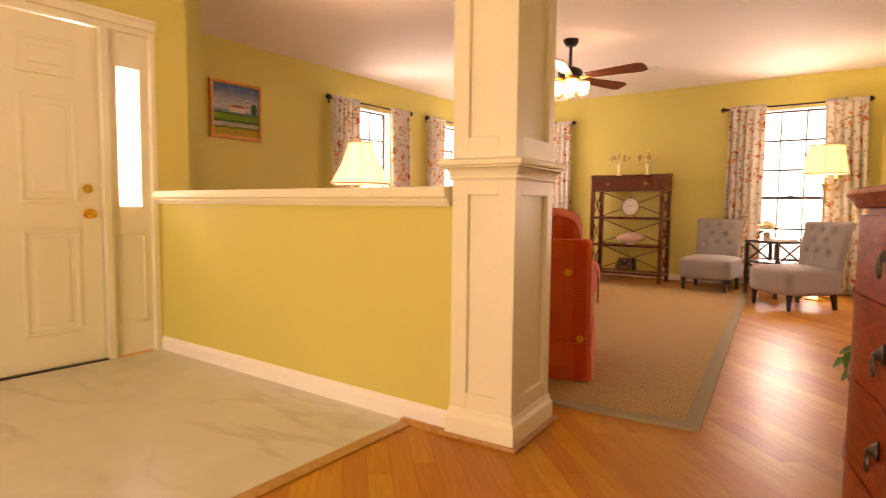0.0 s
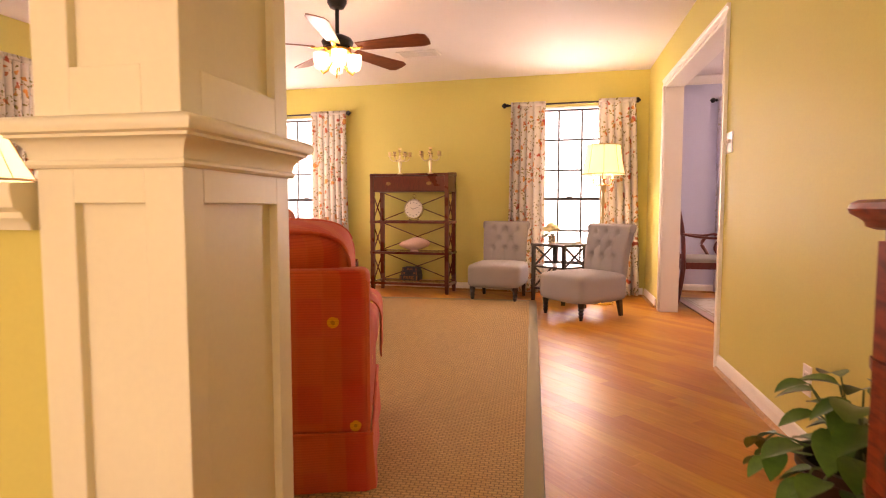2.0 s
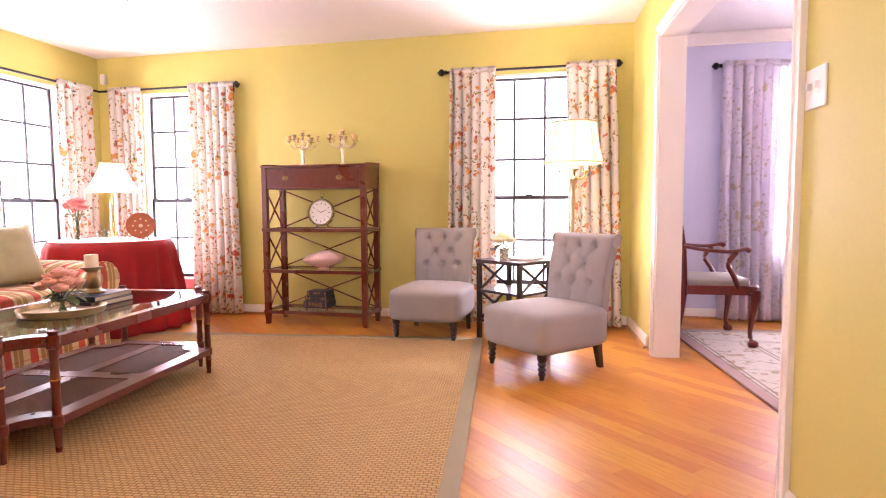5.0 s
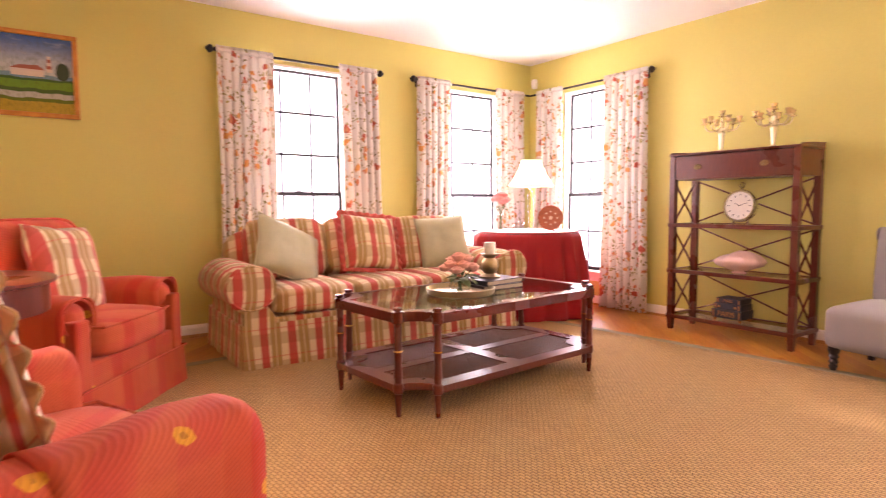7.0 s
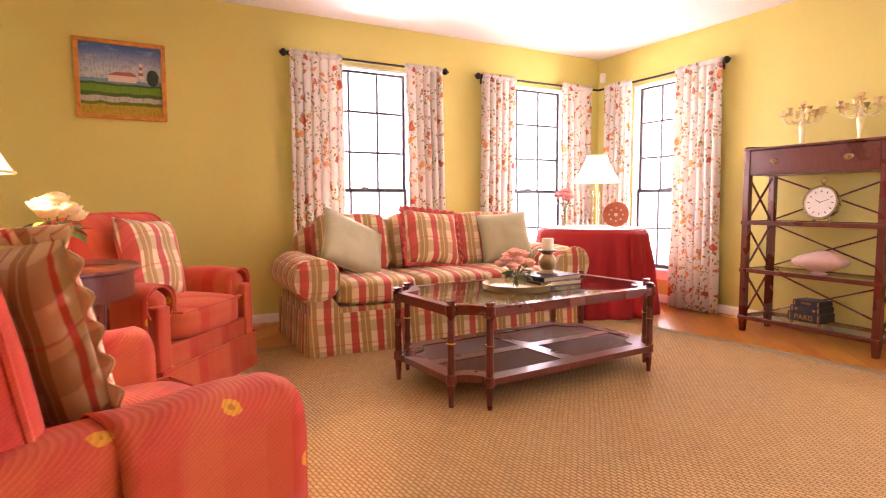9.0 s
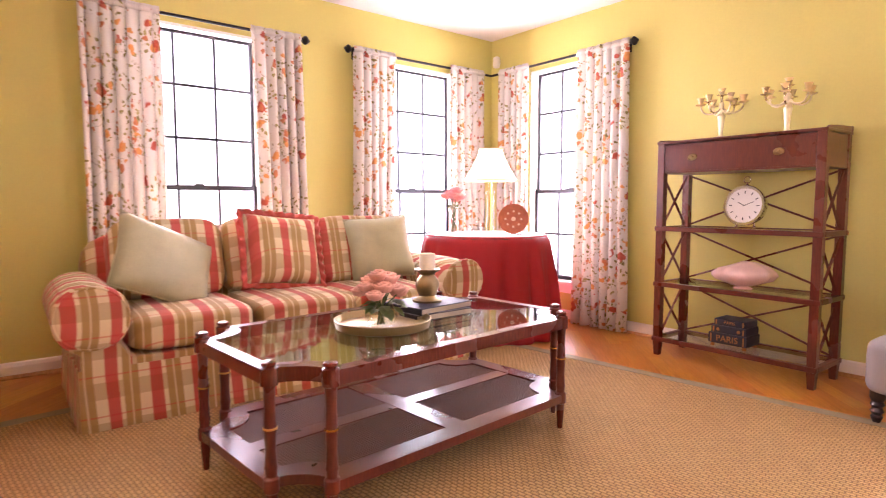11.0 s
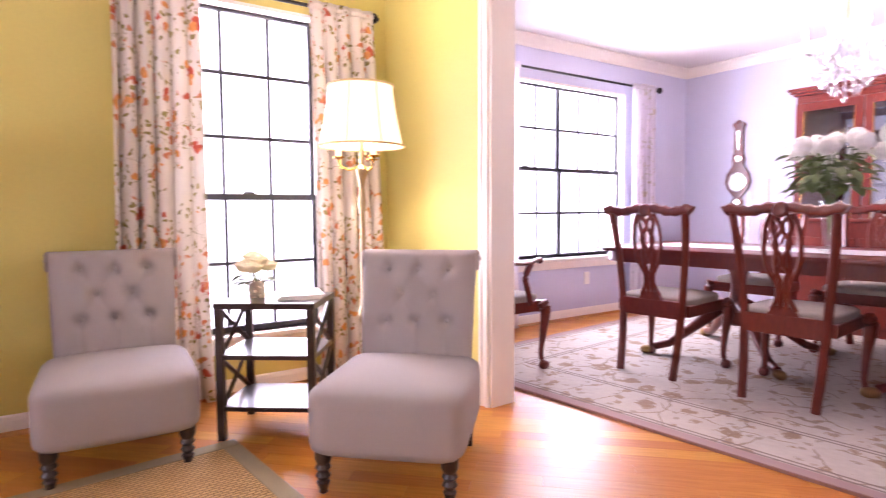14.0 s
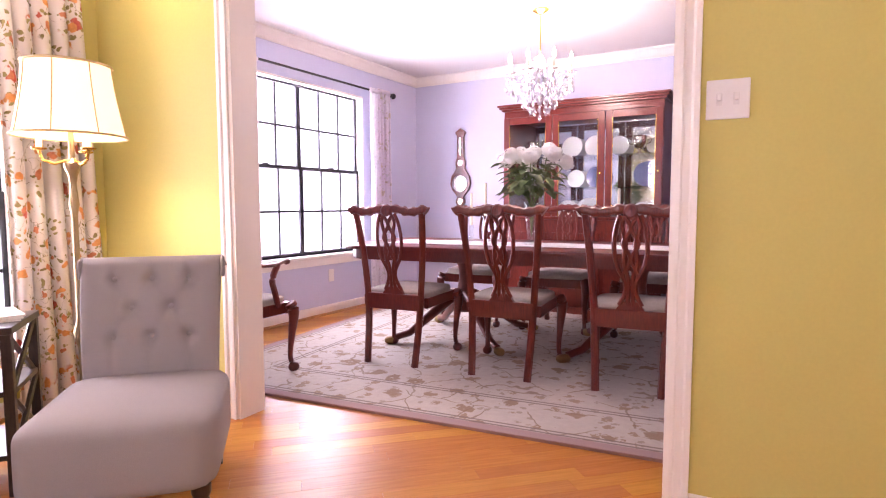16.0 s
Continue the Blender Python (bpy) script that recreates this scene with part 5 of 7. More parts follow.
for k in range(3):
    part("issue", bx(BM(), -0.095, 0.095, -0.12, 0.12, 0.007 * k, 0.007 * k + 0.0065, 0.001, pose(0, 0, 0, 0, 0, 4 * k)), shader("pale print", (0.70, 0.66, 0.58), 0.4, 0, 0.2, 25, 60), bk)

# floor lamp
fl = thing("floor_lamp", pose(0.485, 7.95, 0), "brass floor lamp with a lit cream bell shade", "lamp")
part("base", lathe(BM(), [(0, 0), (0.120, 0), (0.124, 0.010), (0.11, 0.022), (0.06, 0.034), (0.03, 0.05), (0.018, 0.07)], 28), BRASS, fl, "", True)
part("pole", lathe(BM(), [(0.012, 0.06), (0.012, 0.42), (0.022, 0.45), (0.026, 0.49), (0.016, 0.52), (0.012, 0.55), (0.012, 0.98), (0.020, 1.02), (0.016, 1.06), (0.012, 1.10), (0.018, 1.14), (0.03, 1.17), (0.03, 1.19), (0.012, 1.21), (0.010, 1.34)], 16), PEWTER, fl, "aged brass pole", True)
LAMPGLOW = shade_cloth("lit cream lamp shade", (1.0, 0.84, 0.58), 0.75, 0.05)


def bell_shade(th, r0, r1, h, z, panels, material, name="shade"):
    def fn(u, v):
        a = 2 * math.pi * u
        r = r1 + (r0 - r1) * (1 - v) ** 1.35
        r *= 1 - 0.02 * abs(math.sin(panels * a / 2)) ** 0.5
        return (r * math.cos(a), r * math.sin(a), z + h * v)
    part(name, sheet(BM(), fn, panels * 8, 12, 0.003, True), material, th, "lit cloth shade", "all")
    for zz, rr in ((z, r0), (z + h, r1)):
        part("trim_band", tube(BM(), [(rr * 1.004 * math.cos(a), rr * 1.004 * math.sin(a), zz) for a in [2 * math.pi * k / 48 for k in range(49)]], 0.005, 6), BRASSCLOTH, th, "braid trim")
    for k in range(panels):
        a = 2 * math.pi * k / panels
        part("rib", tube(BM(), [((r1 + (r0 - r1) * (1 - v) ** 1.35 + 0.001) * math.cos(a), (r1 + (r0 - r1) * (1 - v) ** 1.35 + 0.001) * math.sin(a), z + h * v) for v in [i / 8 for i in range(9)]], 0.0022, 5), BRASSCLOTH, th)


BRASSCLOTH = shader("gold braid", (0.62, 0.50, 0.26), 0.7)
bell_shade(fl, 0.205, 0.158, 0.285, 1.298, 8, LAMPGLOW)
for k in range(3):
    a = 0.6 + k * 2.094
    c, s = math.cos(a), math.sin(a)
    arm = part("arm", tube(BM(), [(0.02 * c, 0.02 * s, 1.20), (0.06 * c, 0.06 * s, 1.185), (0.10 * c, 0.10 * s, 1.20), (0.11 * c, 0.11 * s, 1.235)], 0.006, 8), BRASS, fl, "", True)
    part("drip_pan", lathe(BM(), [(0.006, 1.235), (0.026, 1.242), (0.028, 1.248), (0.010, 1.25)], 14, pose(0.11 * c, 0.11 * s, 0)), BRASS, arm, "", True)
    part("candle_sleeve", lathe(BM(), [(0.011, 1.25), (0.011, 1.33), (0, 1.331)], 12, pose(0.11 * c, 0.11 * s, 0)), glow("warm candle sleeve", (1.0, 0.75, 0.35), 1.2), arm, "glowing candle sleeve")
bulb("lamp_light", 0.485, 7.95, 1.45, 15, (1.0, 0.88, 0.70))

# coffee table
ct = thing("coffee_table", pose(-1.985, 6.115, 0.012, 0, 0, 4), "dark mahogany coffee table with glass top and caned shelf", "table")
TW, TL, NR, TH = 0.80, 1.41, 0.15, 0.475


def notched(w, l, r, n=7):
    """A rectangle whose four corners are scooped out by quarter circles."""
    out = []
    for cx, cy, a0 in ((w / 2, -l / 2, 180), (w / 2, l / 2, 270), (-w / 2, l / 2, 0), (-w / 2, -l / 2, 90)):
        for k in range(n + 1):
            a = radians(a0 - 90 * k / n)
            out.append((cx + r * math.cos(a), cy + r * math.sin(a)))
    return out


def ringed(bm, outer, inner, z0, z1):
    n = len(outer)
    rows_ = [[bm.verts.new((x, y, z)) for x, y in o] for o, z in ((outer, z0), (outer, z1), (inner, z1), (inner, z0))]
    for a, b in zip(rows_, rows_[1:] + rows_[:1]):
        for k in range(n):
            bm.faces.new((a[k], a[(k + 1) % n], b[(k + 1) % n], b[k]))
    return bm


out, inn = notched(TW, TL, NR), notched(TW - 0.09, TL - 0.09, NR - 0.005)
part("top_rail", ringed(BM(), out, inn, TH - 0.045, TH), MAHOG, ct)
part("glass_top", prism(BM(), notched(TW - 0.094, TL - 0.094, NR - 0.005), TH - 0.008, TH - 0.001), glass("green tinted glass", (0.72, 0.84, 0.82), 0.01, 0.16), ct, "clear glass top")
SZ = 0.135
part("shelf_frame", ringed(BM(), out, notched(TW - 0.16, TL - 0.16, NR - 0.03), SZ - 0.02, SZ + 0.012), MAHOG, ct)
part("shelf_bar", bx(BM(), -TW / 2 + 0.07, TW / 2 - 0.07, -0.045, 0.045, SZ - 0.016, SZ + 0.010), MAHOG, ct)
for a, b in ((-TL / 2 + 0.07, -0.046), (0.046, TL / 2 - 0.07)):
    part("shelf_bar", bx(BM(), -0.035, 0.035, a, b, SZ - 0.016, SZ + 0.009), MAHOG, ct)
for sx in (-1, 1):
    for sy in (-1, 1):
        bm = BM()
        x0, x1, y0, y1 = 0.036, TW / 2 - 0.06, 0.046, TL / 2 - 0.06
        step_ = 0.011
        k = 0
        u = x0
        while u < x1:
            top = y1 if u < TW / 2 - NR - 0.01 else TL / 2 - NR - 0.01
            bx(bm, u, u + 0.0045, y0, top, SZ + 0.000, SZ + 0.003)
            u += step_
        v = y0
        while v < y1:
            top = x1 if v < TL / 2 - NR - 0.01 else TW / 2 - NR - 0.01
            bx(bm, x0, top, v, v + 0.0045, SZ + 0.002, SZ + 0.005)
            v += step_
        bmesh.ops.scale(bm, vec=(sx, sy, 1), verts=bm.verts)
        if sx * sy < 0:
            bmesh.ops.reverse_faces(bm, faces=bm.faces)
        tagged(part("cane_panel", bm, CANE, ct, "dark woven cane"), kind="stuff")
for a, b in ((-TL / 2 + 0.075, -0.046), (0.046, TL / 2 - 0.075)):
    part("cane_backing", bx(BM(), -TW / 2 + 0.16, TW / 2 - 0.16, a, b, SZ - 0.008, SZ - 0.003), CANE, ct)
    part("cane_backing", bx(BM(), -TW / 2 + 0.075, TW / 2 - 0.075, a if a > 0 else a + 0.085, b - 0.085 if b > 0.1 else b, SZ - 0.0115, SZ - 0.0085), CANE, ct)
ring_ = lambda z: [(0.0185, z - 0.006), (0.0205, z), (0.0185, z + 0.006)]
legprof = [(0.011, 0), (0.017, 0.09), (0.017, SZ - 0.03), (0.024, SZ - 0.024), (0.024, SZ + 0.016), (0.017, SZ + 0.022)] + ring_(SZ + 0.05) + [(0.016, 0.24)] + ring_(0.30) + [(0.016, 0.36), (0.018, TH - 0.05), (0.026, TH - 0.046), (0.026, TH + 0.004), (0.017, TH + 0.008), (0.022, TH + 0.014), (0.022, TH + 0.022), (0.008, TH + 0.026), (0, TH + 0.026)]
for sx in (-1, 1):
    for sy in (-1, 1):
        for lx, ly in ((TW / 2 - 0.018, TL / 2 - NR + 0.005), (TW / 2 - NR + 0.005, TL / 2 - 0.018)):
            leg = part("leg", lathe(BM(), legprof, 14, pose(sx * lx, sy * ly, 0)), MAHOG, ct, "", True)
            part("collar", lathe(BM(), [(0.017, 0.296), (0.0215, 0.298), (0.0215, 0.303), (0.017, 0.305)], 14, pose(sx * lx, sy * ly, 0)), BRASS, leg, "brass ring", True)
CTP = ct.matrix_world.copy()
tray = thing("tray", CTP @ pose(0.02, -0.10, TH), "round pewter tray on the coffee table", "tray")
part("dish", lathe(BM(), [(0, 0), (0.17, 0), (0.18, 0.004), (0.188, 0.034), (0.184, 0.036), (0.172, 0.012), (0.13, 0.010), (0.125, 0.007), (0, 0.007)], 48), PEWTER, tray, "", True)
rb = thing("rose_bowl", CTP @ pose(0.05, -0.13, TH + 0.007), "round glass bowl of pale pink roses on the tray", "vase")
part("bowl", lathe(BM(), [(0, 0), (0.035, 0), (0.055, 0.02), (0.062, 0.045), (0.055, 0.072), (0.046, 0.085), (0.043, 0.085), (0.052, 0.07), (0.058, 0.045), (0.05, 0.02), (0, 0.006)], 28), GLASS, rb, "clear glass", True)
bouquet(rb, 11, 0.036, ROSE, 22, 0.130, 0.085, 5)
for k, (z, mat_) in enumerate(((0.0, DARKW), (0.028, BOOKBLUE))):
    b_ = thing("book", CTP @ pose(-0.06, 0.20, TH + z, 0, 0, 6 * k - 3), "dark bound book under the candle holder", "book", "coffee table books")
    part("cover", bx(BM(), -0.12, 0.12, -0.15, 0.15, 0.0, 0.027, 0.002), mat_, b_)
    part("page_block", bx(BM(), -0.117, 0.1215, -0.147, 0.147, 0.004, 0.023), shader("page edges", (0.42, 0.34, 0.24), 0.9, 0, 0.15, 3, 200), b_)
ch = thing("candle_holder", CTP @ pose(-0.06, 0.20, TH + 0.055), "pewter candle holder with a white pillar candle", "candle")
part("stem", lathe(BM(), [(0, 0), (0.062, 0), (0.064, 0.008), (0.045, 0.016), (0.036, 0.026), (0.046, 0.045), (0.052, 0.07), (0.046, 0.095), (0.030, 0.115), (0.036, 0.125), (0.052, 0.132), (0.056, 0.14), (0, 0.14)], 28), PEWTER, ch, "", True)
part("candle", lathe(BM(), [(0, 0.14), (0.034, 0.14), (0.034, 0.205), (0.028, 0.208), (0, 0.204)], 24), WHITEROSE, ch, "white wax pillar", True)


# plaid sofa
sofa = thing("sofa", pose(-3.245, 6.16, 0.006, 0, 0, 88), "red and tan plaid sofa with rolled arms and skirt", "sofa")
SL, SD = 2.08, 0.93


def rolled_arm(bm, x0, y0, y1, side, h, r, bulge=0.0):
    """An arm with a rolled top; its outline stands in the plane across y. side: -1 or 1 for outward."""
    cz = h - r
    pts = [(0.0, 0.0), (0.0, h - 2.0 * r)]
    for k in range(15):
        a = radians(-60 + 285 * k / 14)
        pts.append((-0.045 + 1.06 * r * math.cos(a), cz + r * math.sin(a)))
    pts += [(-0.19, h - 2.2 * r), (-0.19, 0.0)]
    n = 8
    rings = []
    for i in range(n + 1):
        v = i / n
        puff = 1 - 0.05 * (2 * v - 1) ** 6
        rings.append([bm.verts.new((x0 + side * px * puff, y0 + (y1 - y0) * v, pz * (puff if pz > h * 0.5 else 1))) for px, pz in pts])
    m = len(pts)
    for a, b in zip(rings, rings[1:]):
        for k in range(m):
            q = (a[k], a[(k + 1) % m], b[(k + 1) % m], b[k])
            bm.faces.new(q)
    bm.faces.new(rings[0])
    bm.faces.new(rings[-1])
    bmesh.ops.recalc_face_normals(bm, faces=bm.faces)
    return bm


bm = bx(BM(), -SL / 2 + 0.10, SL / 2 - 0.10, -SD / 2 + 0.02, SD / 2 - 0.10, 0.10, 0.30, 0.012)
part("base", bm, PLAID_X, sofa)


def skirtfn(u, v):
    per = 2 * (SL + SD)
    d = u * per
    x0, y0 = SL / 2 - 0.005, SD / 2 - 0.02
    if d < SL:
        p, n = (-x0 + d * 2 * x0 / SL, -y0), (0, -1)
    elif d < SL + SD:
        p, n = (x0, -y0 + (d - SL) * 2 * y0 / SD), (1, 0)
    elif d < 2 * SL + SD:
        p, n = (x0 - (d - SL - SD) * 2 * x0 / SL, y0), (0, 1)
    else:
        p, n = (-x0, y0 - (d - 2 * SL - SD) * 2 * y0 / SD), (-1, 0)
    o = 0.012 * (1 - v) + 0.004 * math.sin(d * 21) * (1 - v)
    return (p[0] + n[0] * o, p[1] + n[1] * o, 0.008 + 0.26 * v)


part("skirt", sheet(BM(), skirtfn, 160, 5, -0.006, True), PLAID_S, sofa, "plaid skirt to the floor")
for s in (-1, 1):
    part("arm", rolled_arm(BM(), s * (SL / 2 - 0.012), -SD / 2 + 0.012, SD / 2 - 0.12, s, 0.620, 0.135), PLAID_S, sofa, "rolled plaid arm", True)
    bm = soft(BM(), 0.285, 0.05, 0.270, pose(s * (SL / 2 - 0.057), -SD / 2 + 0.006, 0.485), 2.3, 6)
    part("arm_front", bm, PLAID_S, sofa, "", "all")
    part("arm_piping", tube(BM(), [(s * (SL / 2 - 0.057) + 0.135 * math.cos(a), -SD / 2 - 0.008, 0.485 + 0.128 * math.sin(a)) for a in [2 * math.pi * k / 28 for k in range(29)]], 0.005, 6), PLAID_S, sofa, "corded edge")
bm = BM()
soft(bm, SL - 0.16, 0.24, 0.62, pose(0, SD / 2 - 0.16, 0.52, -10), 5, 9)
part("backrest", bm, PLAID_X, sofa, "", "all")
cw = (SL - 0.38) / 3
for k in range(3):
    x = (k - 1) * cw
    part("seat_cushion", soft(BM(), cw - 0.004, 0.66, 0.17, pose(x, -0.125, 0.385), 6, 9, 0.10, 0, 0.006, k), PLAID_X, sofa, "", "all")
    part("back_cushion", soft(BM(), cw + 0.01, 0.19, 0.44, pose(x, 0.175, 0.655, -16, 0, 0), 5, 9, 0.0, 0.0, 0.014, k + 5), PLAID_X, sofa, "", "all")
SP = sofa.matrix_world.copy()


def pillow(name, m, w, h, material, label, seed, ruffle=None, fat=0.075):
    th = thing(name, m, label, "pillow", "sofa pillows")

    def side(sgn):
        def fn(u, v):
            a, b = 2 * u - 1, 2 * v - 1
            pin = 1 - 0.07 * (1 - abs(a * b)) * max(abs(a), abs(b)) ** 2
            t = (1 - a ** 4) ** 0.6 * (1 - b ** 4) ** 0.6
            n = noise.noise(Vector((a * 2 + seed, b * 2, sgn))) * 0.012 * t
            return (a * w / 2 * pin, sgn * (fat * t + n), b * h / 2 * pin)
        return fn
    bm = BM()
    for sgn in (-1, 1):
        g = [[bm.verts.new(side(sgn)(i / 14, j / 14)) for j in range(15)] for i in range(15)]
        for i in range(14):
            for j in range(14):
                q = (g[i][j], g[i + 1][j], g[i + 1][j + 1], g[i][j + 1])
                bm.faces.new(q if sgn < 0 else q[::-1])
    bmesh.ops.remove_doubles(bm, verts=bm.verts, dist=0.0005)
    part("body", bm, material, th, "", "all")
    if ruffle:
        def edge(u, v):
            d = u * 4
            k, f = int(d) % 4, d - int(d)
            cs = [(-1, -1), (1, -1), (1, 1), (-1, 1)]
            a = cs[k][0] + (cs[(k + 1) % 4][0] - cs[k][0]) * f
            b = cs[k][1] + (cs[(k + 1) % 4][1] - cs[k][1]) * f
            o = 1 + 0.16 * v
            return (a * w / 2 * 0.96 * o, 0.012 * v * math.sin(u * 190), b * h / 2 * 0.96 * o)
        part("ruffle", sheet(BM(), edge, 240, 3, 0.003, True), ruffle, th, "red plaid ruffle", "all")
    else:
        part("piping", tube(BM(), [(a * w / 2 * 0.985, 0, b * h / 2 * 0.985) for a, b in ((-1, -1), (0, -0.93), (1, -1), (0.93, 0), (1, 1), (0, 0.93), (-1, 1), (-0.93, 0), (-1, -1))], 0.005, 6), material, th)
    return th


pillow("throw_pillow", SP @ pose(-0.62, -0.05, 0.655, -28, 24, 14), 0.52, 0.42, SAGE, "sage green silk pillow leaning on the sofa", 1)
pillow("throw_pillow", SP @ pose(0.66, 0.0, 0.675, -22, -4, -14), 0.42, 0.42, SAGE, "sage green silk pillow leaning on the sofa", 2)
pillow("throw_pillow", SP @ pose(0.02, 0.02, 0.69, -22, 6, 4), 0.46, 0.42, PLAID_X, "plaid ruffled pillow in the middle of the sofa", 3, PLAID_Y)


# coral armchairs
def armchair(m, label):
    th = thing("armchair", m, label, "armchair", "coral armchairs")
    W, D = 0.88, 0.84
    part("base", bx(BM(), -W / 2 + 0.07, W / 2 - 0.07, -D / 2 + 0.03, D / 2 - 0.06, 0.10, 0.30, 0.012), REDCLOTH, th)

    def sk(u, v):
        per = 2 * (W + D)
        d = u * per
        x0, y0 = W / 2 - 0.01, D / 2 - 0.01
        if d < W:
            p, n = (-x0 + d * 2 * x0 / W, -y0), (0, -1)
        elif d < W + D:
            p, n = (x0, -y0 + (d - W) * 2 * y0 / D), (1, 0)
        elif d < 2 * W + D:
            p, n = (x0 - (d - W - D) * 2 * x0 / W, y0), (0, 1)
        else:
            p, n = (-x0, y0 - (d - 2 * W - D) * 2 * y0 / D), (-1, 0)
        o = 0.010 * (1 - v) + 0.004 * math.sin(d * 17) * (1 - v)
        return (p[0] + n[0] * o, p[1] + n[1] * o, 0.006 + 0.19 * v)
    part("skirt", sheet(BM(), sk, 120, 4, -0.006, True), REDCLOTH, th, "coral skirt to the rug")
    part("skirt_piping", tube(BM(), [(x * (W / 2 - 0.004), y * (D / 2 - 0.004), 0.20) for x, y in ((-1, -1), (1, -1), (1, 1), (-1, 1), (-1, -1))], 0.006, 6), REDCLOTH, th, "corded edge")
    AZ, AX, AR, AH = 0.492, W / 2 - 0.085, 0.096, 0.086
    for s in (-1, 1):
        part("side_panel", bx(BM(), *sorted((s * (W / 2 - 0.012), s * (W / 2 - 0.10))), -D / 2 + 0.02, D / 2 - 0.03, 0.19, AZ, 0.012), REDCLOTH, th)
        arm = part("arm", soft(BM(), 2 * AR, 0.72, 2 * AH, pose(s * AX, -0.005, AZ), 3.2, 10, 0, 0, 0.003, s), REDCLOTH, th, "rolled coral arm", "all")
        part("arm_piping", tube(BM(), [(s * AX + 0.97 * AR * math.cos(a), -D / 2 + 0.060, AZ + 0.97 * AH * math.sin(a)) for a in [2 * math.pi * k / 24 for k in range(25)]], 0.005, 6), REDCLOTH, arm, "corded edge")

        def cover(u, v, s=s):
            """A loose sleeve over the front half of the arm, hanging down on both sides."""
            drop = 0.15
            w = 1.30 * v - 0.15
            y = -D / 2 + 0.052 + 0.34 * u
            bag = 0.004 * math.sin(7 * u + 9 * v)
            if w < 0:
                return (s * (AX + AR + 0.008 + bag), y, AZ + drop * w / 0.15)
            if w > 1:
                return (s * (AX - AR - 0.008 - bag), y, AZ + drop * (1 - w) / 0.15 * 0.5)
            a = math.pi * w
            c, q = math.cos(a), math.sin(a)
            k = (abs(c) ** 2.7 + abs(q) ** 2.7) ** (-1 / 2.7)
            return (s * (AX + (AR + 0.008 + bag) * c * k), y, AZ + (AH + 0.009 + bag) * q * k)
        part("arm_cover", sheet(BM(), cover, 12, 30, 0.004 * s), REDCLOTH, arm, "loose coral arm cover", "all")
    part("seat_cushion", soft(BM(), W - 0.30, 0.66, 0.17, pose(0, -0.10, 0.375), 6, 9, 0.14, 0, 0.004, 3), REDCLOTH, th, "", "all")
    part("seat_piping", tube(BM(), [(x * (W / 2 - 0.16), -0.10 + y * 0.325, 0.44) for x, y in ((-0.96, 0.9), (-1, 0), (-0.96, -0.96), (0, -1), (0.96, -0.96), (1, 0), (0.96, 0.9))], 0.006, 6), REDCLOTH, th, "corded edge")
    # square outer back, corded along its top and sides
    BT = 0.745
    part("backrest", bx(BM(), -W / 2 + 0.012, W / 2 - 0.012, D / 2 - 0.15, D / 2 - 0.012, 0.19, BT, 0.028, None, 4), REDCLOTH, th, "flat outer back", True)
    part("back_piping", tube(BM(), [(-W / 2 + 0.016, D / 2 - 0.014, 0.20), (-W / 2 + 0.016, D / 2 - 0.016, BT - 0.04), (-W / 2 + 0.045, D / 2 - 0.022, BT - 0.010), (0, D / 2 - 0.020, BT - 0.006), (W / 2 - 0.045, D / 2 - 0.022, BT - 0.010), (W / 2 - 0.016, D / 2 - 0.016, BT - 0.04), (W / 2 - 0.016, D / 2 - 0.014, 0.20)], 0.006, 6), REDCLOTH, th, "corded edge")
    M = pose(0, 0.185, 0.645, -10)
    CW2, CT, CH2 = W - 0.14, 0.30, 0.50
    bk_ = part("back_cushion", soft(BM(), CW2, CT, CH2, M, 5.0, 12, 0, 0, 0.009, 7), REDCLOTH, th, "", "all")
    for yy in (-0.105, 0.105):
        loop = [M @ Vector((CW2 * 0.487 * math.copysign(abs(math.cos(a)) ** 0.36, math.cos(a)), yy, CH2 * 0.487 * math.copysign(abs(math.sin(a)) ** 0.36, math.sin(a)))) for a in [2 * math.pi * k / 48 for k in range(49)]]
        part("cord", tube(BM(), loop, 0.008, 6), REDCLOTH, bk_, "corded edge")
    return th


ac1 = armchair(pose(-0.85, 3.96, 0.012, 0, 0, 200), "coral red armchair with yellow flowers, back to the foyer")
AC2 = pose(-2.82, 4.22, 0.004, 0, 0, 142)
ac2 = copy_thing(ac1, AC2)
tagged(ac2, "coral red armchair with yellow flowers beside the sofa")
pillow("throw_pillow", ac1.matrix_world @ pose(0.0, -0.035, 0.655, -12, 3, 10), 0.46, 0.44, PLAID_T, "tan and red plaid pillow on the armchair", 11, PLAID_T, 0.055)
pillow("throw_pillow", AC2 @ pose(0.0, -0.065, 0.66, -14, 4, 0), 0.44, 0.44, PLAID_X, "tan and red plaid pillow on the armchair", 12)

# end table with lamp and flowers
en = thing("end_table", pose(-2.03, 3.86, 0), "dark mahogany round end table between the armchairs", "table")
part("top", lathe(BM(), [(0, 0.70), (0.34, 0.70), (0.35, 0.705), (0.35, 0.715), (0.34, 0.72), (0, 0.72)], 40), MAHOG, en, "", True)
part("apron", lathe(BM(), [(0.30, 0.60), (0.325, 0.60), (0.325, 0.70), (0.30, 0.70)], 40), MAHOG, en, "", True)
for k in range(4):
    a = radians(45 + 90 * k)
    part("leg", lathe(BM(), [(0.012, 0), (0.02, 0.5), (0.024, 0.60), (0.024, 0.70)], 12, pose(0.29 * math.cos(a), 0.29 * math.sin(a), 0)), MAHOG, en, "", True)
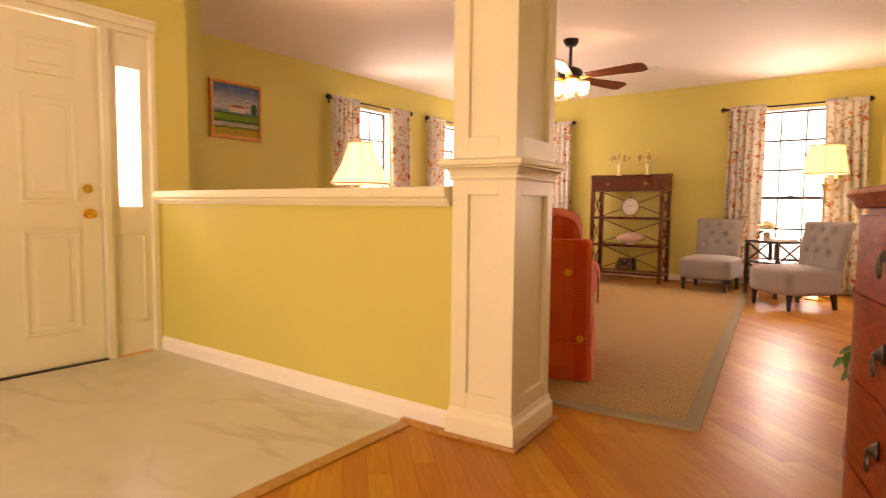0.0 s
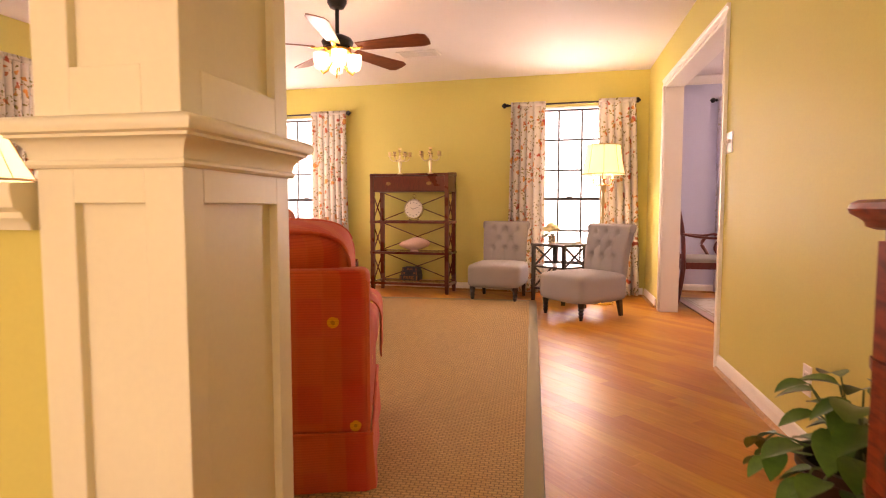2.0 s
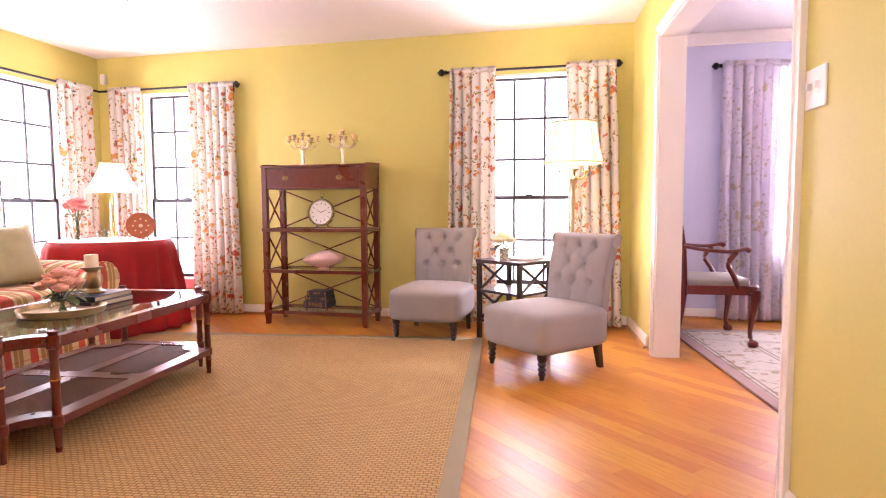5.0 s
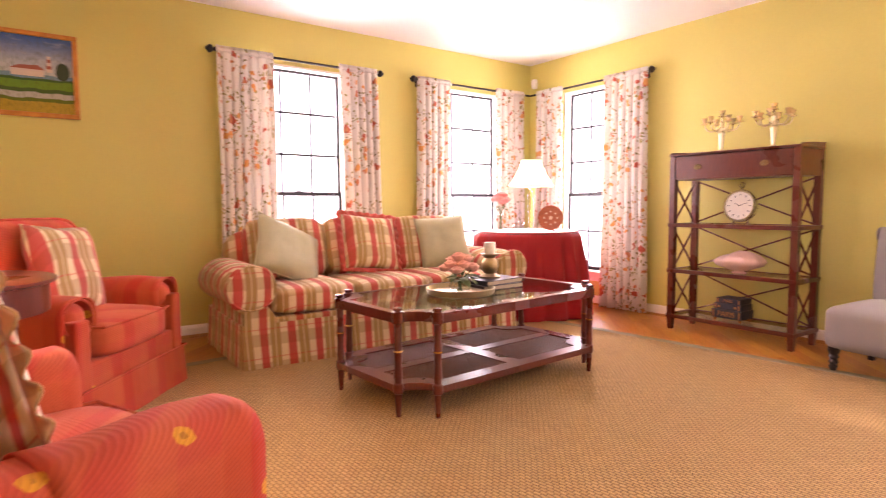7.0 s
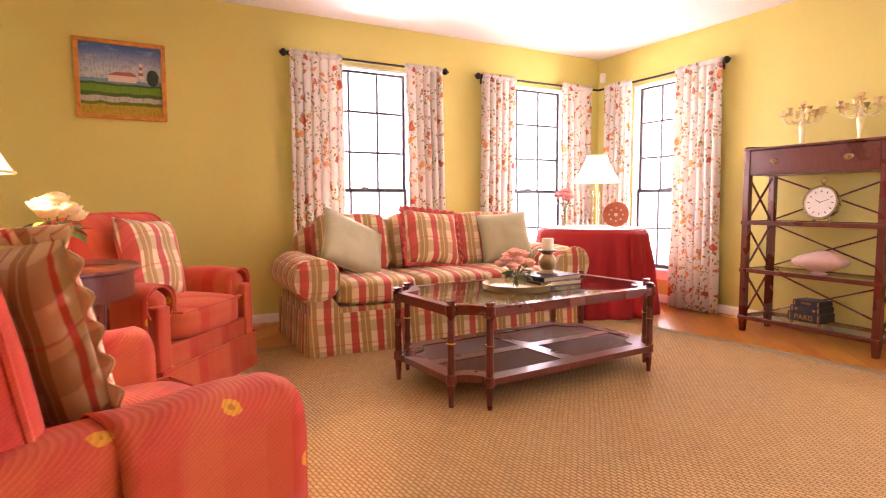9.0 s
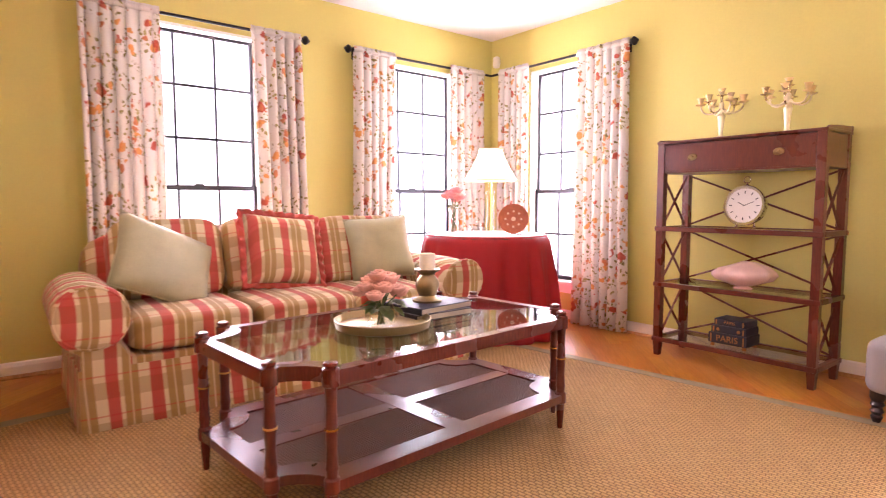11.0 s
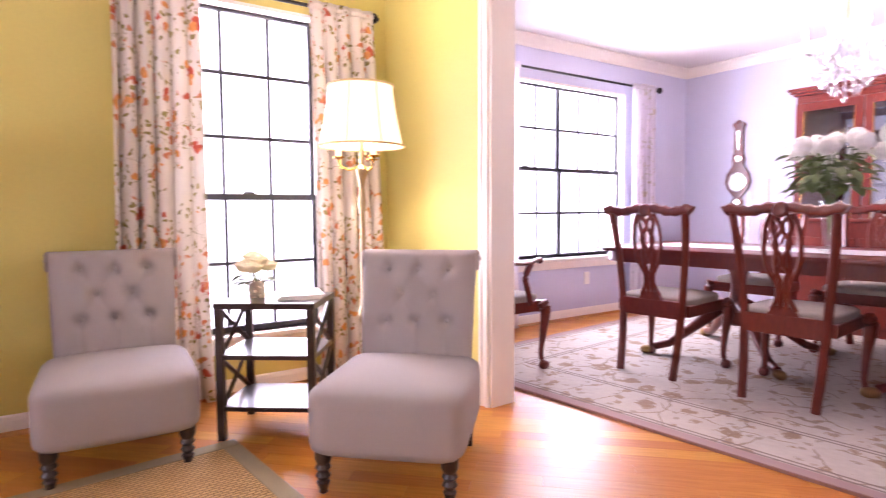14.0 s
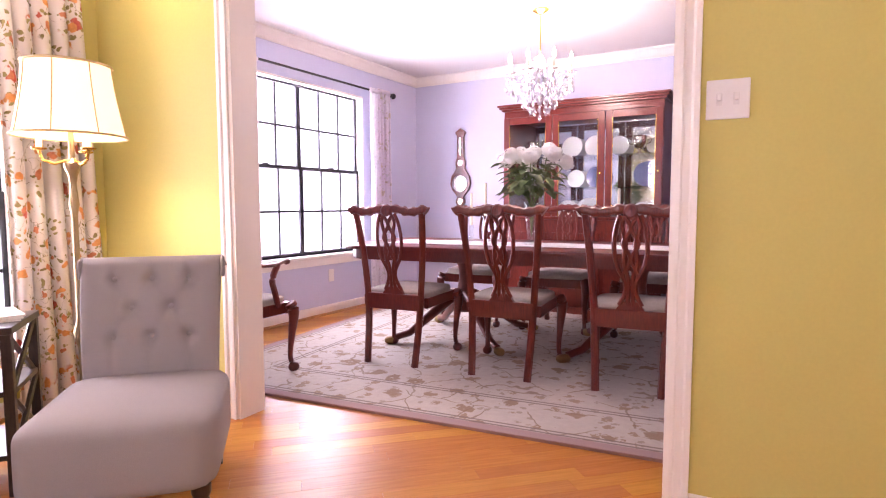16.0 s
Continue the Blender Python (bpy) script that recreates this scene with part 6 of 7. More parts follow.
tl = thing("table_lamp", pose(-1.87, 3.64, 0.72), "cream porcelain lamp with flowers and lit pleated shade", "lamp")
part("body", lathe(BM(), [(0, 0), (0.07, 0), (0.07, 0.015), (0.052, 0.02), (0.068, 0.05), (0.078, 0.12), (0.08, 0.21), (0.076, 0.225), (0.062, 0.232), (0.05, 0.255), (0.028, 0.27), (0.014, 0.285), (0.014, 0.32), (0, 0.32)], 24), PORCELAIN, tl, "cream porcelain", True)
for k in range(5):
    a = radians(-20 + 14 * k)
    part("painted_flower", lathe(BM(), [(0, 0.002), (0.013 if k % 2 else 0.018, 0.001), (0.012, 0.0)], 9, pose(0, 0, 0.10 + 0.028 * ((k * 2) % 5)) @ pose(0, 0, 0, 0, 0, math.degrees(a)) @ pose(0.0795, 0, 0, 0, 90)), YELLOWROSE if k % 2 else LEAF2, tl, "painted flower")
bell_shade(tl, 0.195, 0.080, 0.265, 0.345, 8, shade_cloth("lit white lamp shade", (1.0, 0.88, 0.66), 1.0, 0.22))
part("finial", lathe(BM(), [(0.005, 0.60), (0.009, 0.62), (0.006, 0.635), (0, 0.645)], 10), BRASS, tl, "", True)
part("harp", tube(BM(), [(0, 0, 0.30), (0, 0, 0.61)], 0.004, 6), BRASS, tl)
bulb("lamp_light", -1.87, 3.64, 1.20, 58, (1.0, 0.78, 0.50))
fv = thing("flower_vase", pose(-2.02, 3.93, 0.72), "glass vase of yellow and white roses on the end table", "vase")
part("vase", lathe(BM(), [(0, 0), (0.03, 0), (0.036, 0.03), (0.03, 0.07), (0.034, 0.10), (0.031, 0.10), (0.027, 0.07), (0.032, 0.03), (0, 0.006)], 20), GLASS, fv, "clear glass", True)
bouquet(fv, 6, 0.042, YELLOWROSE, 14, 0.20, 0.080, 9, LEAF)

# round table in the corner
RX, RY = -3.27, 7.80
rt = thing("round_table", pose(RX, RY, 0), "round table under a crimson floor-length cloth", "table")
part("tabletop", lathe(BM(), [(0, 0.705), (0.45, 0.705), (0.46, 0.71), (0.46, 0.722), (0.45, 0.726), (0, 0.726)], 40), DARKW, rt)
part("pedestal", lathe(BM(), [(0.18, 0), (0.18, 0.03), (0.05, 0.06), (0.05, 0.705)], 20), DARKW, rt)
cl = thing("tablecloth", pose(RX, RY, 0), "crimson cotton tablecloth hanging to the floor", "tablecloth")


def clothfn(u, v):
    a = 2 * math.pi * u
    d = v * 1.17
    if d < 0.455:
        return (max(d, 0.001) * math.cos(a), max(d, 0.001) * math.sin(a), 0.730)
    h = d - 0.455
    f = min(1, h / 0.3)
    r = 0.472 + 0.13 * h + 0.024 * f * math.sin(13 * a + 1.5 * math.sin(3 * a)) + 0.010 * f * math.sin(29 * a)
    return (r * math.cos(a), r * math.sin(a), max(0.726 - h, 0.012))


part("cloth", sheet(BM(), clothfn, 160, 26, 0.003, True), CRIMSON, cl, "", "all")
tp = thing("table_topper", pose(RX, RY, 0.734), "small white round cloth on the crimson cloth", "tablecloth")
part("cloth", lathe(BM(), [(0, 0.0), (0.44, 0.0), (0.442, 0.002), (0, 0.003)], 48), WHITECLOTH, tp)
TZ = 0.738
l2 = thing("table_lamp", pose(RX + 0.02, RY + 0.02, TZ), "clear glass column lamp with a lit white shade", "lamp")
part("base", lathe(BM(), [(0, 0), (0.065, 0), (0.07, 0.012), (0.05, 0.02), (0.028, 0.03), (0.026, 0.29), (0.035, 0.305), (0.03, 0.32), (0.012, 0.33), (0.012, 0.38), (0, 0.38)], 20), GLASS, l2, "clear glass", True)
part("core", lathe(BM(), [(0.008, 0.02), (0.008, 0.53), (0, 0.53)], 10), BRASS, l2, "brass rod")
bell_shade(l2, 0.20, 0.085, 0.235, 0.395, 8, shade_cloth("lit white lamp shade pale", (1.0, 0.92, 0.74), 1.3, 0.10))
bulb("lamp_light", RX + 0.02, RY + 0.02, TZ + 0.51, 10)
pl = thing("plate_on_stand", pose(RX + 0.33, RY - 0.05, TZ), "terracotta patterned plate on a wire stand", "plate")
TERRA = shader("terracotta glaze", (0.42, 0.11, 0.045), 0.4, 0, 0.25, 30, 90)
pm = pose(0, 0, 0.115, 78, 0, 38)
part("plate", lathe(BM(), [(0, 0), (0.07, 0.002), (0.105, 0.016), (0.107, 0.02), (0.07, 0.008), (0, 0.006)], 36, pm), TERRA, pl, "", True)
CREAMP = shader("cream slip", (0.70, 0.52, 0.36), 0.4)
for k in range(8):
    part("motif", lathe(BM(), [(0, 0), (0.008, 0.001), (0, 0.002)], 8, pm @ pose(0.055 * math.cos(k * math.pi / 4), 0.055 * math.sin(k * math.pi / 4), 0.009)), CREAMP, pl)
part("motif", lathe(BM(), [(0, 0), (0.016, 0.001), (0, 0.003)], 12, pm @ pose(0, 0, 0.007)), CREAMP, pl)
part("stand", tube(tube(BM(), [(-0.05, 0.02, 0.004), (0.0, -0.01, 0.015), (0.05, 0.03, 0.004)], 0.004, 6), [(0.02, 0.06, 0.004), (0.01, 0.02, 0.10)], 0.004, 6), BLACKMETAL, pl)
ff = thing("flower_vase", pose(RX - 0.05, RY - 0.28, TZ), "tall glass vase of pink feathery blooms", "vase")
part("vase", lathe(BM(), [(0, 0), (0.03, 0), (0.012, 0.02), (0.010, 0.10), (0.026, 0.20), (0.024, 0.20), (0.008, 0.10), (0, 0.03)], 18), GLASS, ff, "clear glass", True)
bouquet(ff, 7, 0.045, shader("bright pink petals", (0.78, 0.26, 0.24), 0.7, 0, 0.2, 30, 90), 5, 0.26, 0.08, 13)
gj = thing("glass_jar", pose(RX + 0.14, RY - 0.24, TZ), "small clear glass jar with a lid", "jar")
part("jar", lathe(BM(), [(0, 0), (0.042, 0), (0.046, 0.01), (0.046, 0.06), (0.04, 0.07), (0.038, 0.06), (0.04, 0.012), (0, 0.006)], 20), GLASS, gj, "", True)
part("lid", lathe(BM(), [(0.044, 0.07), (0.044, 0.078), (0.012, 0.086), (0.012, 0.10), (0, 0.104)], 20), GLASS, gj, "", True)

# painting
pc = thing("painting", pose(XL, 4.175, 1.80, 0, 0, 90), "oak-framed painting of a lighthouse, green and marsh", "painting")
PW, PH = 0.55, 0.53
bm = BM()
for k, (a, b) in enumerate((((-PW / 2, PW / 2), (PH / 2 - 0.03, PH / 2)), ((-PW / 2, PW / 2), (-PH / 2, -PH / 2 + 0.03)), ((-PW / 2, -PW / 2 + 0.03), (-PH / 2 + 0.03, PH / 2 - 0.03)), ((PW / 2 - 0.03, PW / 2), (-PH / 2 + 0.03, PH / 2 - 0.03)))):
    bx(bm, a[0], a[1], -0.03, 0.0, b[0], b[1], 0.005)
part("frame", bm, wood("golden oak frame", (0.46, 0.15, 0.015), (0.62, 0.24, 0.035), 0.35, (6, 6, 6), 0.3), pc, "golden oak frame")


def canvas(name):
    m, t, b, vec, xyz = start(name, 0.6)
    z = mathn(t, "ADD", xyz[2], mathn(t, "MULTIPLY", mathn(t, "SUBTRACT", noisen(t, vec, 9, 3), 0.5), 0.035))
    x = xyz[0]
    col = blend(t, step(t, xyz[2], 0.02, 0.24), (0.46, 0.48, 0.50), (0.05, 0.13, 0.36))
    col = blend(t, mathn(t, "MULTIPLY", step(t, noisen(t, stretch(t, vec, 4, 1, 14), 2, 3), 0.52, 0.72), 0.3), col, (0.60, 0.58, 0.56))
    for top, c in ((0.005, (0.16, 0.27, 0.36)), (-0.02, (0.045, 0.12, 0.035)), (-0.035, (0.13, 0.27, 0.03)), (-0.085, (0.06, 0.12, 0.03)), (-0.11, (0.42, 0.40, 0.34)), (-0.145, (0.12, 0.16, 0.02)), (-0.165, (0.42, 0.30, 0.04))):
        col = blend(t, mathn(t, "SUBTRACT", 1.0, step(t, z, top - 0.005, top)), col, c)
    col = blend(t, mathn(t, "MULTIPLY", step(t, noisen(t, stretch(t, vec, 40, 1, 14), 2, 4), 0.5, 0.6), 0.35), col, (0.10, 0.11, 0.02))
    t.links.new(col, b.inputs["Base Color"])
    bumpn(t, b, noisen(t, vec, 120, 3), 0.001)
    b.inputs["Specular IOR Level"].default_value = 0.15
    return m


cv = part("canvas", bx(BM(), -PW / 2 + 0.028, PW / 2 - 0.028, -0.018, -0.004, -PH / 2 + 0.028, PH / 2 - 0.028), canvas("painted canvas"), pc, "painted seaside landscape")
PR, PWH, PTR = shader("painted red roof", (0.36, 0.10, 0.06), 0.6), shader("painted white wall", (0.62, 0.50, 0.42), 0.6), shader("painted dark trees", (0.02, 0.045, 0.02), 0.6)
part("painted_house", bx(BM(), -0.08, 0.09, -0.0195, -0.018, -0.012, 0.03), PWH, cv)
part("painted_roof", prism(BM(), [(-0.085, 0), (0.095, 0), (0.06, 0.028), (-0.04, 0.022)], -0.001, 0.001, pose(0, -0.0195, 0.03, 90)), PR, cv)
for k in range(5):
    part("painted_tower", bx(BM(), 0.103 + 0.0015 * k, 0.133 - 0.0015 * k, -0.0196, -0.018, 0.02 + 0.020 * k, 0.04 + 0.020 * k), (PWH, PR)[k % 2], cv)
part("painted_trees", soft(BM(), 0.075, 0.002, 0.11, pose(0.19, -0.0185, 0.03), 2.2, 5, 0, 0, 0.004, 2), PTR, cv)

# ceiling fan
fan = thing("ceiling_fan", pose(-1.40, 5.86, CH - 0.145), "bronze and brass ceiling fan with five wooden blades and lit cups", "fan")
part("canopy", lathe(BM(), [(0.07, 0.145), (0.07, 0.125), (0.05, 0.09), (0.015, 0.08), (0.014, -0.10)], 24), BLACKMETAL, fan, "", True)
part("motor", lathe(BM(), [(0.014, -0.09), (0.05, -0.10), (0.10, -0.125), (0.115, -0.15), (0.10, -0.185), (0.06, -0.195)], 28), BLACKMETAL, fan, "dark bronze motor", True)
part("collar", lathe(BM(), [(0.06, -0.193), (0.095, -0.20), (0.09, -0.225), (0.055, -0.24), (0.04, -0.26), (0.03, -0.29), (0.012, -0.31), (0, -0.312)], 28), BRASS, fan, "brass light fitting", True)
BLADE = wood("fan blade walnut", (0.17, 0.040, 0.018), (0.27, 0.075, 0.032), 0.35, (2, 14, 14), 0.3)
for k in range(5):
    a = -4 + 72 * k
    arm = part("blade_arm", tube(BM(), [pose(0, 0, 0, 0, 0, a) @ Vector(p) for p in ((0.09, 0, -0.19), (0.14, 0, -0.205), (0.20, 0, -0.195))], [0.012, 0.016, 0.012], 8, 0.5), BRASS, fan, "", True)
    o = [(0.16, -0.05), (0.64, -0.078), (0.69, -0.06), (0.70, 0), (0.69, 0.06), (0.64, 0.078), (0.16, 0.05)]
    part("blade", prism(BM(), o, -0.004, 0.004, pose(0, 0, 0, 0, 0, a) @ pose(0, 0, -0.19, -14), 0.0015), BLADE, arm, "dark wooden blade")
CUP = shade_cloth("lit frosted glass", (1.0, 0.84, 0.60), 2.6)
for k in range(4):
    a = radians(30 + 90 * k)
    c, s = math.cos(a), math.sin(a)
    arm = part("light_arm", tube(BM(), [(0.03 * c, 0.03 * s, -0.275), (0.07 * c, 0.07 * s, -0.35), (0.105 * c, 0.105 * s, -0.375), (0.118 * c, 0.118 * s, -0.35)], 0.006, 8), BRASS, fan, "", True)
    part("light_cup", lathe(BM(), [(0.018, -0.35), (0.042, -0.335), (0.052, -0.29), (0.054, -0.235), (0.050, -0.235), (0.048, -0.29), (0.038, -0.33), (0, -0.342)], 20, pose(0.118 * c, 0.118 * s, 0)), CUP, arm, "glowing frosted cup", True)
part("pull_chain", tube(BM(), [(0, 0.02, -0.31), (0, 0.02, -0.42)], 0.0018, 5), BRASS, fan)
bulb("fan_light", -1.40, 5.86, CH - 0.37, 25, (1.0, 0.80, 0.55), 0.14)

# ceiling vent and corner sensor
vent = thing("ceiling_vent", pose(-1.25, 7.35, CH), "white slatted ceiling air vent", "vent")
part("frame", bx(BM(), -0.20, 0.20, -0.10, 0.10, -0.008, 0.0, 0.003), WHITE, vent)
for k in range(7):
    part("slat", bx(BM(), -0.17, 0.17, -0.006, 0.006, -0.014, -0.008, 0, pose(0, -0.07 + k * 0.023, 0, 25)), WHITE, vent)
sensor = thing("corner_sensor", pose(XL + 0.09, YB, 2.235), "white alarm sensor in the corner", "sensor")
part("case", soft(BM(), 0.055, 0.05, 0.10, pose(0, -0.025, 0), 5, 5), WHITE, sensor, "", "all")

# chest of drawers
chest = thing("chest_of_drawers", pose(1.045, 2.615, 0, 0, 0, RT - 90), "red cherry serpentine chest with ring pulls", "chest")
CWD, CDP, CHH = 0.84, 0.40, 0.970


def serp(x, amp=0.045):
    """Serpentine front: y for a place along the width."""
    k = x / (CWD / 2)
    return -CDP / 2 - amp * (0.5 + 0.5 * math.cos(math.pi * k * 1.15)) + (0.012 if abs(k) > 0.93 else 0)


def swept(bm, y_of, x0, x1, back, z0, z1, n=28):
    top, low = [], []
    xs = [x0 + (x1 - x0) * k / n for k in range(n + 1)]
    pts = [(x, y_of(x)) for x in xs] + [(x1, back), (x0, back)]
    prism(bm, pts, z0, z1)
    return bm


part("carcass", swept(BM(), lambda x: serp(x) + 0.014, -CWD / 2, CWD / 2, CDP / 2, 0.10, CHH - 0.045), CHERRY, chest)
zs = [0.115, 0.315, 0.515, 0.715, 0.915]
RINGM = shader("dark pewter pulls", (0.10, 0.085, 0.07), 0.4, 0.9)
for z0, z1 in zip(zs, zs[1:]):
    dwr = part("drawer", swept(BM(), lambda x: serp(x), -CWD / 2 + 0.03, CWD / 2 - 0.03, -CDP / 2 + 0.03, z0 + 0.012, z1 - 0.008), CHERRY, chest)
    part("rail", swept(BM(), lambda x: serp(x) - 0.005, -CWD / 2 + 0.01, CWD / 2 - 0.01, -CDP / 2 + 0.03, z0 - 0.008, z0 + 0.010), CHERRY, chest)
    for x in (-0.27, 0.27):
        y = serp(x)
        bm = lathe(BM(), [(0, 0), (0.021, 0), (0.023, 0.003), (0.015, 0.008), (0.010, 0.016), (0, 0.02)], 16, pose(x, y, (z0 + z1) / 2 + 0.012, 90))
        tube(bm, [(x + 0.020 * math.cos(a), y - 0.018, (z0 + z1) / 2 - 0.010 + 0.022 * math.sin(a)) for a in [2 * math.pi * k / 20 for k in range(21)]], 0.0034, 6)
        part("ring_pull", bm, RINGM, dwr, "dark ring pull on a rosette", True)
bm = BM()
levels = []
for o, z in ((0.002, CHH - 0.046), (0.010, CHH - 0.042), (0.012, CHH - 0.034), (0.018, CHH - 0.028), (0.026, CHH - 0.022), (0.029, CHH - 0.014), (0.026, CHH - 0.005), (0.018, CHH)):
    xs = [(-1 + 2 * k / 28) * (CWD / 2 + o) for k in range(29)]
    ring = [(x, serp(x * CWD / (CWD + 2 * o)) - o) for x in xs] + [(CWD / 2 + o, CDP / 2), (-CWD / 2 - o, CDP / 2)]
    levels.append([bm.verts.new((x, y, z)) for x, y in ring])
for low, high in zip(levels, levels[1:]):
    for k in range(len(low)):
        j = (k + 1) % len(low)
        bm.faces.new((low[k], low[j], high[j], high[k]))
bm.faces.new(levels[0][::-1])
bm.faces.new(levels[-1])
part("top_moulding", bm, CHERRY, chest, "", True)
bm = swept(BM(), lambda x: serp(x) + 0.004, -CWD / 2, CWD / 2, CDP / 2, 0.0, 0.10)
part("plinth", bm, CHERRY, chest)

# potted plant
pt = thing("potted_plant", pose(0.985, 3.42, 0), "trailing green pothos in a dark tapered pot", "plant")
part("pot", lathe(BM(), [(0, 0), (0.075, 0), (0.08, 0.01), (0.065, 0.02), (0.115, 0.36), (0.125, 0.37), (0.125, 0.39), (0.110, 0.39), (0.105, 0.36), (0, 0.36)], 28), shader("dark bronze pot", (0.045, 0.022, 0.016), 0.35, 0.2, 0.2), pt, "", True)
part("soil", lathe(BM(), [(0, 0.355), (0.106, 0.355), (0.106, 0.366), (0, 0.37)], 20), shader("potting soil", (0.03, 0.02, 0.012), 0.95, 0, 0.3, 40, 120, 0.004), pt)
rr = random.Random(21)
stems = BM()
for k in range(46):
    a = rr.uniform(0, 6.28)
    d = rr.uniform(0.03, 0.17)
    z = 0.40 + rr.uniform(0.0, 0.17) - 0.5 * max(0, d - 0.12)
    b_ = Vector((0.4 * d * math.cos(a), 0.4 * d * math.sin(a), 0.365))
    e_ = Vector((d * math.cos(a), d * math.sin(a), z))
    tube(stems, [b_, (b_ + e_) / 2 + Vector((0, 0, 0.04)), e_], 0.0025, 5)
    l = rr.uniform(0.07, 0.12)
    t_ = a + rr.uniform(-0.7, 0.7)
    part("leaf", leaf(BM(), e_, e_ + Vector((l * math.cos(t_), l * math.sin(t_), rr.uniform(-0.3, 0.3) * l)), l * 0.36, 0.3, 6), LEAF, pt, "", "all")
for k in range(3):
    a = radians(150 + 35 * k)
    path = [(0.10 * math.cos(a), 0.10 * math.sin(a), 0.40), (0.17 * math.cos(a), 0.17 * math.sin(a), 0.41), (0.19 * math.cos(a), 0.19 * math.sin(a), 0.39)]
    tube(stems, path, 0.003, 5)
    for p in path[1:]:
        for q in range(2):
            t_ = a + rr.uniform(-1.2, 1.2)
            l = rr.uniform(0.05, 0.08)
            part("leaf", leaf(BM(), p, Vector(p) + Vector((l * math.cos(t_), l * math.sin(t_), -0.4 * l)), l * 0.36, 0.3, 6), LEAF, pt, "", "all")
part("stems", stems, LEAF2, pt, "green stems")

# ---- dining room ----
DR = 6.1
dg = thing("dining_rug", pose(2.97, 6.92, 0, 0, 0, DR), "grey-beige wool rug with brown vines and border", "rug")
part("rug_field", bx(BM(), -1.55, 1.55, -1.75, 1.75, 0.0, 0.014, 0.005), RUGGREY, dg)
part("edge_binding", ringed(BM(), [(-1.556, -1.756), (1.556, -1.756), (1.556, 1.756), (-1.556, 1.756)], [(-1.53, -1.73), (1.53, -1.73), (1.53, 1.73), (-1.53, 1.73)], 0.0, 0.012), shader("rose brown binding", (0.24, 0.12, 0.09), 0.95, 0, 0.1, 10, 300, 0.001), dg, "rose brown edge")

DT = pose(3.085, 6.675, 0.014, 0, 0, DR)
dt = thing("dining_table", DT, "long polished mahogany double-pedestal dining table", "table")
DW, DL, DH = 1.10, 2.88, 0.718


def roundrect(w, l, r, n=6):
    out = []
    for cx, cy, a0 in ((w / 2 - r, -l / 2 + r, -90), (w / 2 - r, l / 2 - r, 0), (-w / 2 + r, l / 2 - r, 90), (-w / 2 + r, -l / 2 + r, 180)):
        for k in range(n + 1):
            a = radians(a0 + 90 * k / n)
            out.append((cx + r * math.cos(a), cy + r * math.sin(a)))
    return out


part("tabletop", prism(BM(), roundrect(DW, DL, 0.22), DH - 0.028, DH, pose(0, 0.16, 0), 0.008), DINING, dt, "", True)
part("apron", prism(BM(), roundrect(DW - 0.10, DL - 0.10, 0.20), DH - 0.10, DH - 0.028, pose(0, 0.16, 0)), DINING, dt)
for py in (-0.46, 0.79):
    ped = part("pedestal", lathe(BM(), [(0.05, 0.20), (0.075, 0.22), (0.085, 0.30), (0.06, 0.36), (0.045, 0.46), (0.055, 0.55), (0.09, 0.60), (0.10, DH - 0.10)], 20, pose(0, py, 0)), DINING, dt, "turned pedestal", True)
    for k in range(4):
        a = radians(45 + 90 * k)
        c, s = math.cos(a), math.sin(a)
        part("splayed_leg", tube(BM(), [(0.04 * c, py + 0.04 * s, 0.34), (0.13 * c, py + 0.13 * s, 0.30), (0.29 * c, py + 0.29 * s, 0.18), (0.44 * c, py + 0.44 * s, 0.07), (0.55 * c, py + 0.55 * s, 0.045)], [0.045, 0.042, 0.034, 0.026, 0.024], 10), DINING, ped, "", True)
        part("claw_foot", soft(BM(), 0.10, 0.06, 0.055, pose(0.58 * c, py + 0.58 * s, 0.028, 0, 0, math.degrees(a)), 2.6, 4), OLDBRASS, ped, "brass claw foot", "all")
run = thing("place_mat", DT @ pose(0, 0.16, DH), "white lace runner along the table", "runner")
part("cloth", prism(BM(), roundrect(0.40, 2.4, 0.02, 2), 0.0, 0.003), WHITECLOTH, run)
SEATCLOTH = shader("grey striped seat cloth", (0.31, 0.275, 0.235), 0.9, 0, 0.15, 40, 200, 0.0008)


def arc(points, n):
    """A smooth line through points."""
    pts = [Vector(p) for p in points]
    out = []
    for i in range(len(pts) - 1):
        p0, p1, p2, p3 = pts[max(i - 1, 0)], pts[i], pts[i + 1], pts[min(i + 2, len(pts) - 1)]
        for k in range(n):
            t = k / n
            out.append(0.5 * ((2 * p1) + (p2 - p0) * t + (2 * p0 - 5 * p1 + 4 * p2 - p3) * t * t + (3 * p1 - p0 - 3 * p2 + p3) * t ** 3))
    out.append(pts[-1])
    return out


